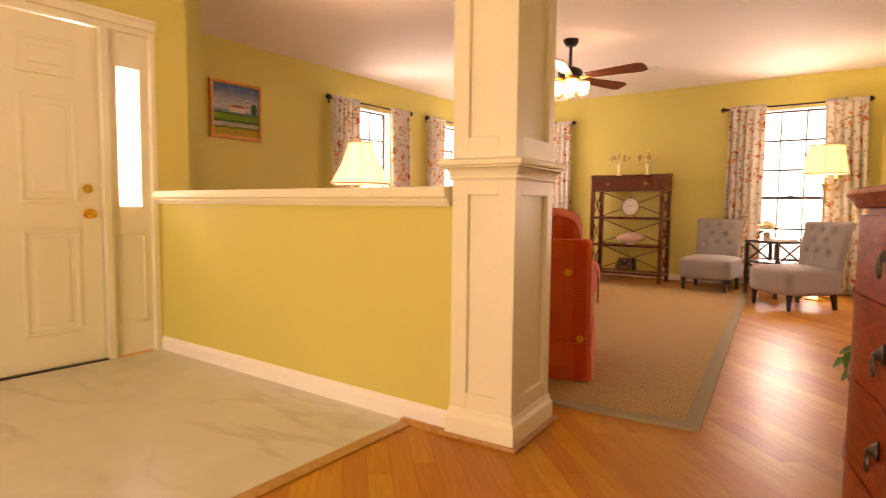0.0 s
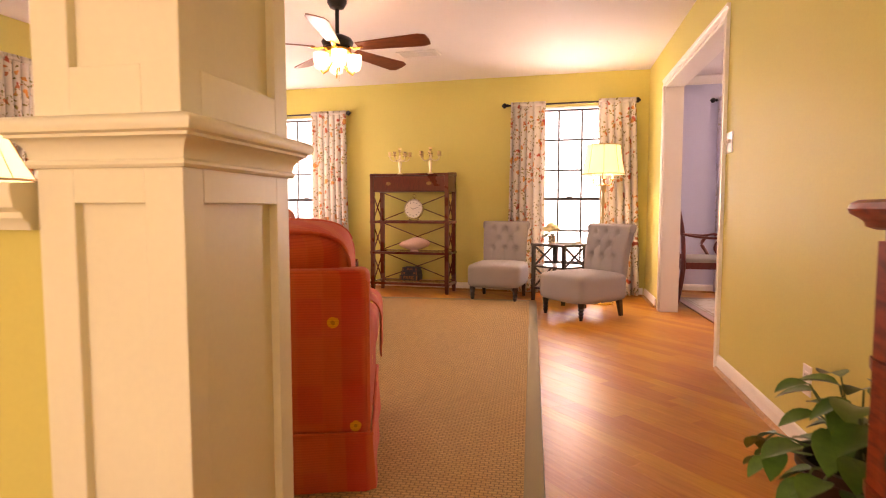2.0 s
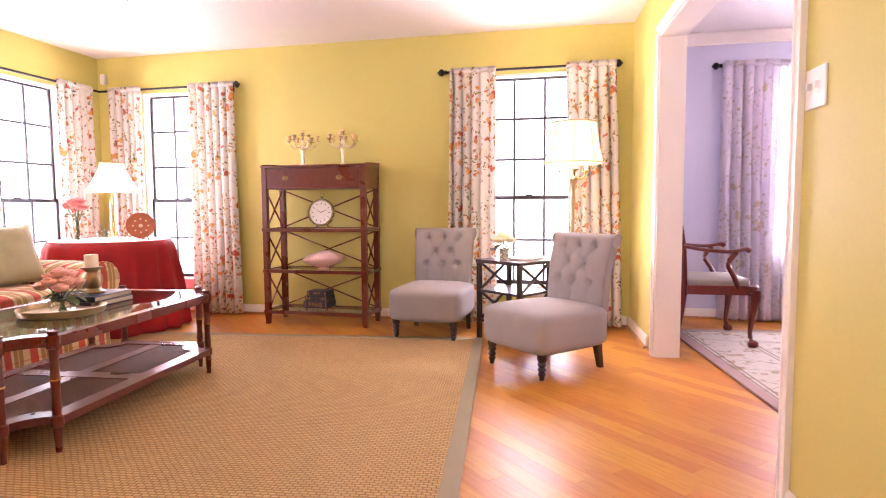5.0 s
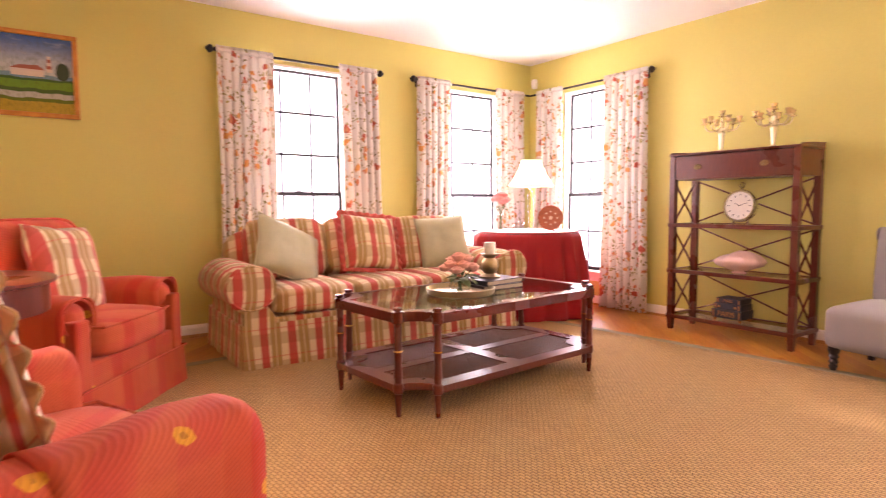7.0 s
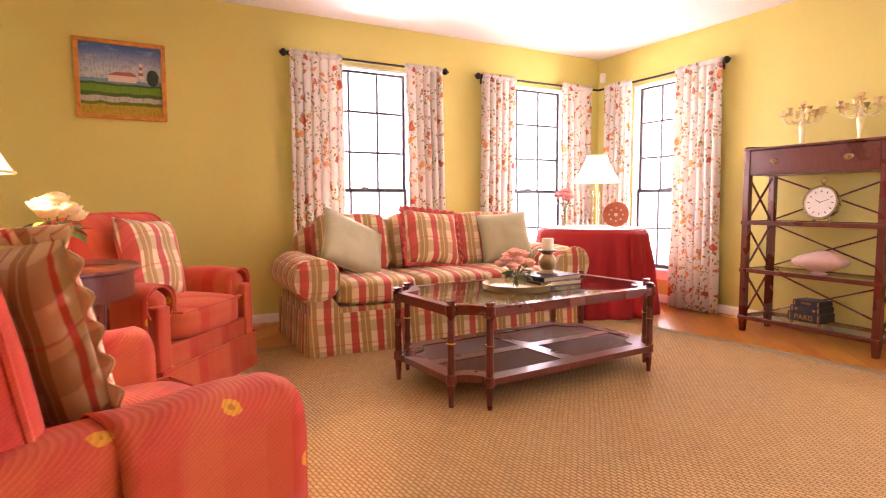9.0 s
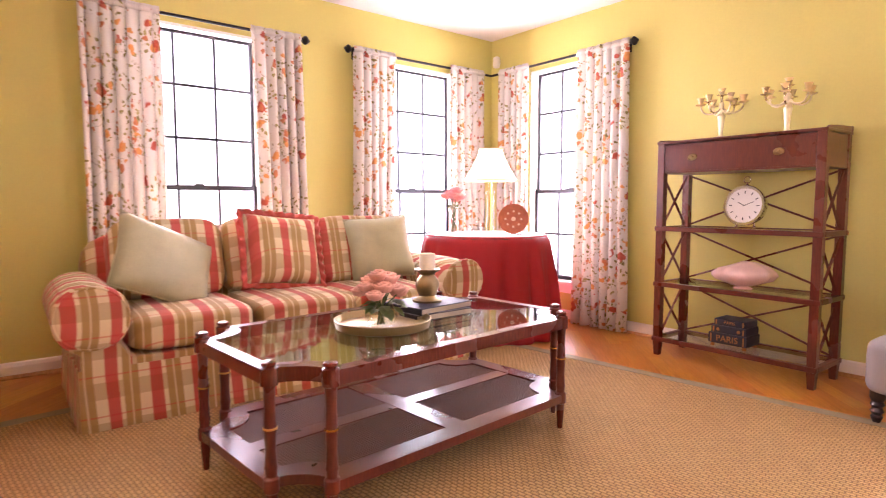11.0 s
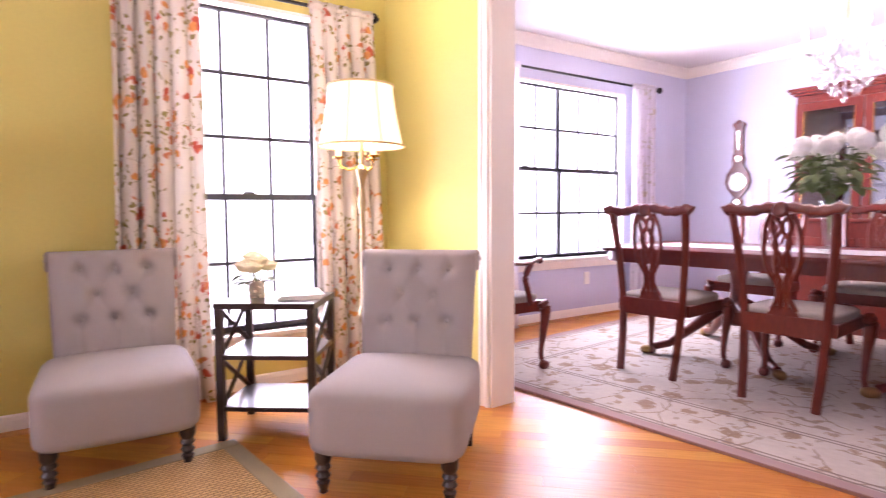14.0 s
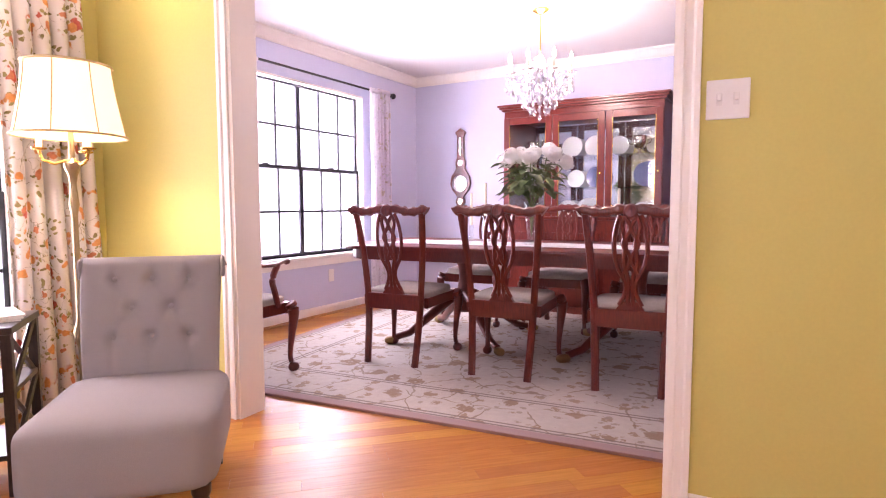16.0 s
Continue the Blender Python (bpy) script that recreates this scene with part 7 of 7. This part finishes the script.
def chippendale(m, label, arms=False):
    """A carved chair: front at local -y."""
    th = thing("dining_chair", m, label, "chair", "dining chairs")
    W = 0.50 if not arms else 0.56
    for s in (-1, 1):
        x = s * (W / 2 - 0.05)
        pts = arc([(x * 0.84, 0.265, 0.0), (x * 0.90, 0.225, 0.25), (x * 0.95, 0.215, 0.45), (x * 1.06, 0.235, 0.72), (x * 1.16, 0.285, 0.955)], 4)
        part("back_post", tube(BM(), pts, [0.023] * 8 + [0.021] * (len(pts) - 8), 8, 1.0, (0, 1, 0)), DINING, th, "", True)
        fx = s * (W / 2 - 0.01)
        leg = part("cabriole_leg", tube(BM(), arc([(fx, -0.215, 0.42), (fx + s * 0.012, -0.235, 0.36), (fx + s * 0.004, -0.222, 0.22), (fx, -0.21, 0.10), (fx + s * 0.006, -0.222, 0.045)], 4), [0.034, 0.036, 0.037, 0.036, 0.033, 0.03, 0.027, 0.024, 0.021, 0.019, 0.017, 0.016, 0.015, 0.015, 0.016, 0.017, 0.02], 10), DINING, th, "", True)
        part("ball_foot", soft(BM(), 0.058, 0.068, 0.055, pose(fx + s * 0.008, -0.23, 0.027), 2.4, 4), DINING, leg, "", "all")
    bm = BM()
    bx(bm, -W / 2 + 0.02, W / 2 - 0.02, -0.235, -0.20, 0.355, 0.425, 0.006)
    bx(bm, -W / 2 + 0.05, W / 2 - 0.05, 0.195, 0.235, 0.345, 0.445, 0.004)
    for s in (-1, 1):
        bx(bm, s * (W / 2 - 0.035) - 0.014, s * (W / 2 - 0.035) + 0.014, -0.20, 0.20, 0.36, 0.425, 0.004)
    part("seat_rail", bm, DINING, th)
    part("seat", soft(BM(), W - 0.05, 0.44, 0.06, pose(0, -0.015, 0.44), 6, 6, 0.35), SEATCLOTH, th, "pale upholstered drop-in seat", "all")
    # serpentine crest with eared ends
    half = [(0.0, 0.985), (0.05, 0.990), (0.10, 0.980), (0.15, 0.971), (0.20, 0.976), (0.245, 0.986), (0.268, 0.974)]
    sc = (W / 2 + 0.015) / 0.265
    full = [(-x * sc, 0.292, z - 0.01) for x, z in half[::-1]] + [(x * sc, 0.292, z - 0.01) for x, z in half[1:]]
    pts = arc(full, 3)
    part("crest", tube(BM(), pts, [0.026 - 0.008 * abs(math.sin(k * 0.87)) for k in range(len(pts))], 8, 1.25), DINING, th, "carved crest rail", True)
    part("crest_shell", lathe(BM(), [(0, 0), (0.04, 0.002), (0.03, 0.014), (0, 0.02)], 11, pose(0, 0.305, 0.97, -80)), DINING, th, "carved shell")
    # pierced splat
    yz = lambda z: 0.225 + 0.075 * max(0, (z - 0.47) / 0.5)
    ribs = [[(0.052, 0.47), (0.024, 0.54), (0.026, 0.60), (0.062, 0.68), (0.076, 0.78), (0.068, 0.88), (0.045, 0.95)], [(0.014, 0.47), (0.010, 0.60), (0.030, 0.70), (0.022, 0.80), (0.040, 0.90), (0.015, 0.96)], [(0.0, 0.56), (0.035, 0.63), (0.0, 0.72), (0.035, 0.80), (0.0, 0.88), (0.03, 0.94)]]
    for rib in ribs:
        for s in (-1, 1):
            part("splat_rib", tube(BM(), arc([(s * x * 1.1, yz(z), z) for x, z in rib], 4), 0.0125, 6, 0.8, (0, 1, 0)), DINING, th, "pierced carved splat", True)
    part("splat_shoe", prism(BM(), [(-0.085, 0.0), (0.085, 0.0), (0.06, 0.035), (0.05, 0.06), (-0.05, 0.06), (-0.06, 0.035)], -0.014, 0.014, pose(0, 0.218, 0.43, 90)), DINING, th)
    if arms:
        for s in (-1, 1):
            x = s * (W / 2 - 0.02)
            part("armrest", tube(BM(), arc([(x * 0.98, 0.24, 0.70), (x * 1.10, 0.10, 0.675), (x * 1.16, -0.06, 0.665), (x * 1.10, -0.16, 0.68), (x * 1.10, -0.19, 0.665)], 5), [0.016] * 15 + [0.019, 0.022, 0.024, 0.024, 0.022, 0.016], 8, 0.8), DINING, th, "", True)
            part("arm_support", tube(BM(), arc([(x * 1.12, -0.10, 0.66), (x * 1.14, -0.05, 0.58), (x * 1.06, -0.09, 0.50), (x * 1.0, -0.13, 0.41)], 5), 0.018, 8), DINING, th, "", True)
    return th


TM = DT
nearest = chippendale(TM @ pose(-0.625, 0.935, 0, 0, 0, 90), "carved red mahogany dining chair with pierced back")
for y in (0.22, -0.495):
    copy_thing(nearest, TM @ pose(-0.625, y, 0, 0, 0, 90))
for y in (0.935, 0.22, -0.495):
    copy_thing(nearest, TM @ pose(0.66, y, 0, 0, 0, -90))
chippendale(pose(1.465, 8.22, 0.010, 0, 0, 92), "carved mahogany armchair with pale seat by the opening", True)

# vase of white hydrangeas
PUREWHITE = shader("pure white petals", (0.88, 0.87, 0.82), 0.7, 0, 0.06, 30, 90)
vz = thing("flower_vase", TM @ pose(0.0, 0.28, DH + 0.003), "tall glass vase of white blooms on the dining table", "vase")
part("vase", lathe(BM(), [(0, 0), (0.05, 0), (0.055, 0.01), (0.03, 0.03), (0.035, 0.10), (0.058, 0.30), (0.055, 0.30), (0.031, 0.10), (0.02, 0.04), (0, 0.03)], 24), GLASS, vz, "clear glass", True)
rr = random.Random(8)
stems = BM()
leaves_ = BM()
for k in range(11):
    a = 2.4 * k
    d = 0.25 * math.sqrt((k + 0.4) / 11)
    z = 0.68 - 0.40 * d + rr.uniform(-0.03, 0.03)
    c = Vector((d * math.cos(a), d * math.sin(a), z))
    bl = BM()
    for q in range(26):
        dirv = Vector((rr.gauss(0, 1), rr.gauss(0, 1), rr.gauss(0.3, 1))).normalized()
        p = c + dirv * 0.052
        t1 = dirv.orthogonal().normalized()
        t2 = dirv.cross(t1)
        for e in range(4):
            w1 = t1 * math.cos(e * 1.571) + t2 * math.sin(e * 1.571)
            w2 = dirv.cross(w1)
            vs = [bl.verts.new(p), bl.verts.new(p + w1 * 0.012 + w2 * 0.010 + dirv * 0.006), bl.verts.new(p + w1 * 0.022 + dirv * 0.003), bl.verts.new(p + w1 * 0.012 - w2 * 0.010 + dirv * 0.006)]
            bl.faces.new(vs)
    soft(bl, 0.10, 0.10, 0.095, Matrix.Translation(c), 2.0, 4)
    part("bloom", bl, PUREWHITE, vz, "white bloom", "all")
    tube(stems, [(0, 0, 0.06), (0.02 * math.cos(a), 0.02 * math.sin(a), 0.30), c], 0.004, 5)
for k in range(110):
    a = rr.uniform(0, 6.28)
    d = rr.uniform(0.03, 0.19)
    b_ = Vector((d * math.cos(a), d * math.sin(a), 0.36 + rr.uniform(0, 0.24)))
    l = rr.uniform(0.07, 0.12)
    t_ = a + rr.uniform(-0.9, 0.9)
    leaf(leaves_, b_, b_ + Vector((l * math.cos(t_), l * math.sin(t_), rr.uniform(-0.5, 0.3) * l)), l * 0.30, 0.25)
part("leaves", leaves_, LEAF2, vz, "green leaves", "all")
part("stems", stems, LEAF2, vz, "green stems")
for k, (x, y, h) in enumerate(((0.10, 0.78, 0.13), (-0.02, 0.62, 0.20), (0.14, -0.30, 0.15))):
    cs = thing("candlestick", TM @ pose(x, y, DH + 0.003), "clear glass candlestick with a tall white candle", "candlestick", "dining candlesticks")
    part("stick", lathe(BM(), [(0, 0), (0.045, 0), (0.045, 0.008), (0.014, 0.02), (0.018, 0.05), (0.010, h * 0.6), (0.018, h * 0.85), (0.02, h), (0, h)], 16), GLASS, cs, "clear glass", True)
    part("candle", lathe(BM(), [(0, h), (0.011, h), (0.009, h + 0.24), (0, h + 0.245)], 12), WHITEROSE, cs, "white candle", True)

# window dressing
rail("curtain_rod", pose(0, YD, 0), 1.62, 4.24, 2.15, "thin black iron curtain rod over the dining window")
drape(pose(0, YD, 0), 1.70, 2.10, 0.02, 2.185, LILAC_CURTAIN, "lavender and beige printed curtain", 5, 31, 0, 1.0, "dining curtains")
drape(pose(0, YD, 0), 2.08, 2.38, 0.02, 2.175, SHEER, "white sheer curtain beside the dining window", 5, 32, 0, 1.0, "dining curtains", 0.018)
drape(pose(0, YD, 0), 3.80, 3.96, 0.02, 2.175, SHEER, "white sheer curtain beside the dining window", 3, 33, 0, 1.0, "dining curtains", 0.018)
drape(pose(0, YD, 0), 3.92, 4.14, 0.02, 2.185, LILAC_CURTAIN, "lavender and beige printed curtain", 3, 34, 0, 1.0, "dining curtains")
ws = thing("wall_socket", pose(3.30, YD, 0.36), "white socket on the lilac wall", "socket")
part("plate", bx(BM(), -0.036, 0.036, -0.006, 0, -0.058, 0.058, 0.003), WHITE, ws)

# barometer
ba = thing("barometer", pose(4.78, 8.46, 1.40, 0, 0, -90), "banjo-shaped mahogany wall barometer with silver dial", "barometer")
body = [(0.0, -0.40), (0.03, -0.395), (0.055, -0.36), (0.055, -0.33), (0.03, -0.30), (0.05, -0.27), (0.10, -0.22), (0.125, -0.15), (0.11, -0.07), (0.06, -0.01), (0.045, 0.02), (0.06, 0.06), (0.055, 0.10), (0.035, 0.13), (0.035, 0.36), (0.05, 0.38), (0.055, 0.40), (0.06, 0.41), (0.0, 0.45)]
part("case", prism(BM(), body + [(-x, y) for x, y in body[-2:0:-1]], 0.0, 0.03, pose(0, 0, 0, 90), 0.004), MAHOG, ba)
for z, r in ((-0.15, 0.095), (0.075, 0.036), (-0.345, 0.036)):
    part("dial", lathe(BM(), [(0, 0.03), (r, 0.03), (r, 0.036), (r * 0.86, 0.04), (r * 0.84, 0.034), (0, 0.034)], 32, pose(0, 0, z, 90)), SILVER, ba, "silver dial", True)
part("thermometer", bx(BM(), -0.014, 0.014, -0.036, -0.03, 0.16, 0.35, 0.002), SILVER, ba, "silvered scale")

# china cabinet
cab = thing("china_cabinet", pose(4.775, 7.03, 0, 0, 0, -90), "tall mahogany china cabinet with three glass doors", "cabinet")
KW, KD, KH = 1.47, 0.42, 1.97
part("lower_case", bx(BM(), -KW / 2 - 0.02, KW / 2 + 0.02, -KD - 0.04, 0, 0.0, 0.88, 0.004), DINING, cab)
part("counter", bx(BM(), -KW / 2 - 0.04, KW / 2 + 0.04, -KD - 0.06, 0, 0.88, 0.91, 0.006), DINING, cab)
for k in range(3):
    d_ = part("lower_door", bx(BM(), -KW / 2 + 0.02 + k * KW / 3, -KW / 2 - 0.02 + (k + 1) * KW / 3, -KD - 0.052, -KD - 0.04, 0.08, 0.76, 0.004), DINING, cab)
    part("knob", lathe(BM(), [(0.006, 0), (0.014, 0.012), (0.010, 0.022), (0, 0.024)], 12, pose(-KW / 2 + (k + 0.85) * KW / 3, -KD - 0.052, 0.5, 90)), BRASS, d_)
bm = BM()
bx(bm, -KW / 2, -KW / 2 + 0.03, -KD + 0.02, 0, 0.83, KH - 0.12)
bx(bm, KW / 2 - 0.03, KW / 2, -KD + 0.02, 0, 0.83, KH - 0.12)
bx(bm, -KW / 2 + 0.03, KW / 2 - 0.03, -0.02, 0, 0.83, KH - 0.12)
bx(bm, -KW / 2, KW / 2, -KD + 0.02, 0, KH - 0.12, KH - 0.09)
part("upper_case", bm, DINING, cab)
MIRR = shader("silvered mirror", (0.84, 0.84, 0.82), 0.04, 1.0, 0.02)
part("mirror_back", bx(BM(), -KW / 2 + 0.032, KW / 2 - 0.032, -0.026, -0.022, 0.84, KH - 0.125), MIRR, cab, "mirrored back panel")
for o, z0, z1 in ((0.0, KH - 0.09, KH - 0.06), (0.02, KH - 0.06, KH - 0.04), (0.04, KH - 0.04, KH - 0.02), (0.055, KH - 0.02, KH)):
    part("cornice", bx(BM(), -KW / 2 - o, KW / 2 + o, -KD + 0.02 - o, 0, z0, z1, 0.004), DINING, cab)
dwid = KW / 3
for k in range(3):
    x0, x1 = -KW / 2 + k * dwid + 0.004, -KW / 2 + (k + 1) * dwid - 0.004
    bm = BM()
    y0, y1 = -KD, -KD + 0.019
    bx(bm, x0, x0 + 0.06, y0, y1, 0.84, KH - 0.125, 0.003)
    bx(bm, x1 - 0.06, x1, y0, y1, 0.84, KH - 0.125, 0.003)
    bx(bm, x0 + 0.06, x1 - 0.06, y0 + 0.001, y1, 0.84, 0.90, 0.003)
    bx(bm, x0 + 0.06, x1 - 0.06, y0 + 0.001, y1, KH - 0.19, KH - 0.125, 0.003)
    d_ = part("glass_door", bm, DINING, cab, "framed glass door")
    part("pane", bx(BM(), x0 + 0.06, x1 - 0.06, y0 + 0.008, y0 + 0.011, 0.90, KH - 0.19), GLASS, d_, "clear glass")
    bm = BM()
    for a, b in ((x0 + 0.058, x0 + 0.063), (x1 - 0.063, x1 - 0.058)):
        bx(bm, a, b, y0 - 0.002, y0 + 0.004, 0.90, KH - 0.19)
    part("gilt_bead", bm, BRASS, d_, "gilt bead")
    part("knob", lathe(BM(), [(0.005, 0), (0.010, 0.010), (0.007, 0.018), (0, 0.02)], 12, pose(x1 - 0.03, y0, 1.30, 90)), BRASS, d_)
for z in (1.17, 1.46):
    part("shelf", bx(BM(), -KW / 2 + 0.034, KW / 2 - 0.034, -KD + 0.05, -0.03, z, z + 0.008), GLASS, cab, "glass shelf")
BLUEP = shader("blue banded china", (0.10, 0.13, 0.30), 0.2)
CHINA = shader("white china", (0.80, 0.79, 0.76), 0.15, 0, 0.03)
CM = cab.matrix_world.copy()
for k, (x, z, r) in enumerate(((0.62, 1.468, 0.075), (0.55, 1.178, 0.115), (0.10, 1.178, 0.10), (0.02, 0.84, 0.12), (0.30, 1.468, 0.09), (-0.42, 1.178, 0.10), (-0.10, 1.178, 0.085), (-0.14, 1.468, 0.10), (0.08, 1.468, 0.10), (0.52, 0.84, 0.10), (-0.62, 1.178, 0.09), (-0.18, 0.84, 0.11))):
    pz = thing("china_plate", CM @ pose(x, -0.12, z), "white china plate with a blue band in the cabinet" if k in (1, 2) else "plain white china plate in the cabinet", "plate", "china plates")
    pm = pose(0, 0, r, 80)
    part("rim", lathe(BM(), [(r * 0.66, 0.006), (r, 0.016), (r, 0.02), (r * 0.66, 0.012)], 32, pm), BLUEP if k in (1, 2) else CHINA, pz, "blue band" if k in (1, 2) else "", True)
    part("well", lathe(BM(), [(0, 0.004), (r * 0.66, 0.006), (r * 0.66, 0.012), (0, 0.009)], 32, pm), CHINA, pz, "", True)
for k, (x, z) in enumerate(((0.50, 1.468), (-0.50, 1.468), (-0.36, 1.468))):
    tv = thing("silver_urn", CM @ pose(x, -0.22, z), "silver two-handled urn in the cabinet", "urn", "cabinet silver")
    part("body", lathe(BM(), [(0, 0), (0.04, 0), (0.04, 0.008), (0.015, 0.02), (0.015, 0.04), (0.05, 0.07), (0.065, 0.11), (0.055, 0.15), (0.062, 0.165), (0.05, 0.16), (0, 0.14)], 20), SILVER, tv, "", True)
    for s in (-1, 1):
        part("handle", tube(BM(), arc([(s * 0.058, 0, 0.09), (s * 0.095, 0, 0.10), (s * 0.095, 0, 0.14), (s * 0.055, 0, 0.15)], 4), 0.005, 6), SILVER, tv, "", True)
for k, x in enumerate((-0.55, -0.46, -0.37, -0.28, 0.28, 0.36, 0.66)):
    gb = thing("goblet", CM @ pose(x, -0.20, 0.84), "clear crystal goblet in the cabinet", "goblet", "cabinet goblets")
    part("bowl", lathe(BM(), [(0, 0), (0.032, 0.002), (0.005, 0.01), (0.005, 0.08), (0.025, 0.10), (0.034, 0.14), (0.032, 0.18), (0.030, 0.18), (0.031, 0.14), (0.022, 0.104), (0, 0.09)], 16), GLASS, gb, "", True)
    part("stem_knop", lathe(BM(), [(0.005, 0.04), (0.010, 0.046), (0.005, 0.052)], 10), GLASS, gb)

# chandelier
cd = thing("chandelier", pose(3.273, 6.985, CH - 0.004), "crystal chandelier with glowing candle bulbs and drops", "chandelier")
part("canopy", lathe(BM(), [(0.06, 0), (0.06, -0.012), (0.03, -0.03), (0.008, -0.04)], 24), BRASS, cd, "", True)
part("chain", tube(BM(), [(0, 0, -0.03), (0, 0, -0.34)], 0.006, 6), BRASS, cd)
CRYSTAL = glass("cut crystal", (0.97, 0.97, 0.98), 0.02, 0.35)
part("column", lathe(BM(), [(0.012, -0.33), (0.04, -0.36), (0.02, -0.40), (0.05, -0.46), (0.06, -0.52), (0.03, -0.58), (0.05, -0.62), (0.02, -0.66), (0, -0.67)], 20), CRYSTAL, cd, "cut glass column", True)
BULBG = glow("candle bulb", (1.0, 0.85, 0.60), 30.0)
drop = [(0, 0), (0.005, -0.006), (0.009, -0.022), (0.006, -0.034), (0, -0.042)]
dropmesh = None
for k in range(8):
    a = 2 * math.pi * k / 8
    c, s = math.cos(a), math.sin(a)
    arm = part("arm", tube(BM(), arc([(0.03 * c, 0.03 * s, -0.54), (0.11 * c, 0.11 * s, -0.60), (0.19 * c, 0.19 * s, -0.56), (0.235 * c, 0.235 * s, -0.48)], 4), 0.007, 8), CRYSTAL, cd, "glass arm", True)
    part("bobeche", lathe(BM(), [(0.006, -0.48), (0.04, -0.472), (0.042, -0.466), (0.012, -0.468)], 16, pose(0.235 * c, 0.235 * s, 0)), CRYSTAL, arm, "glass drip pan", True)
    part("candle", lathe(BM(), [(0.009, -0.468), (0.009, -0.40), (0, -0.40)], 10, pose(0.235 * c, 0.235 * s, 0)), WHITEROSE, arm)
    part("candle_bulb", lathe(BM(), [(0.005, -0.40), (0.013, -0.38), (0.010, -0.355), (0, -0.325)], 10, pose(0.235 * c, 0.235 * s, 0)), BULBG, arm, "glowing bulb", "all")
for ring, (r, z, n) in enumerate(((0.235, -0.485, 28), (0.17, -0.60, 22), (0.12, -0.655, 16), (0.07, -0.70, 10), (0.245, -0.535, 24), (0.10, -0.50, 14), (0.20, -0.555, 20), (0.14, -0.42, 14), (0.09, -0.36, 10), (0.002, -0.75, 1))):
    for k in range(n):
        a = 2 * math.pi * (k + 0.5 * (ring % 2)) / n
        if dropmesh is None:
            ob = part("crystal_drop", lathe(BM(), drop, 6), CRYSTAL, cd)
            dropmesh = ob.data
        else:
            ob = new("crystal_drop", dropmesh)
            ob.parent = cd
        ob.matrix_local = pose(r * math.cos(a), r * math.sin(a), z, 0, 0, math.degrees(a)) @ Matrix.Diagonal((1.5, 1.5, 1.5, 1))
bulb("chandelier_light", 3.273, 6.985, CH - 0.30, 44, (1.0, 0.88, 0.68), 0.12)

# the boards that the walk passes nearest, each of its own
plank_mesh = {}
for u, v, ln in FLOORPICK[:300]:
    if ln not in plank_mesh:
        ob = part("plank", bx(BM(), -ln / 2 + 0.0005, ln / 2 - 0.0005, -BW / 2 + 0.0005, BW / 2 - 0.0005, -0.012, 0.0), PLANK, floor)
        plank_mesh[ln] = ob.data
    else:
        ob = new("plank", plank_mesh[ln])
        ob.parent = floor
    ob.matrix_local = FLOORM @ pose(u, v, 0)
if len(FLOORPICK) > 300:
    rest = BM()
    for u, v, ln in FLOORPICK[300:]:
        bx(rest, u - ln / 2 + 0.0005, u + ln / 2 - 0.0005, v - BW / 2 + 0.0005, v + BW / 2 - 0.0005, -0.012, 0.0)
    fo = tagged(part("plank_rest", rest, PLANKS, floor, "honey oak boards"), kind="stuff")
    fo.matrix_local = FLOORM
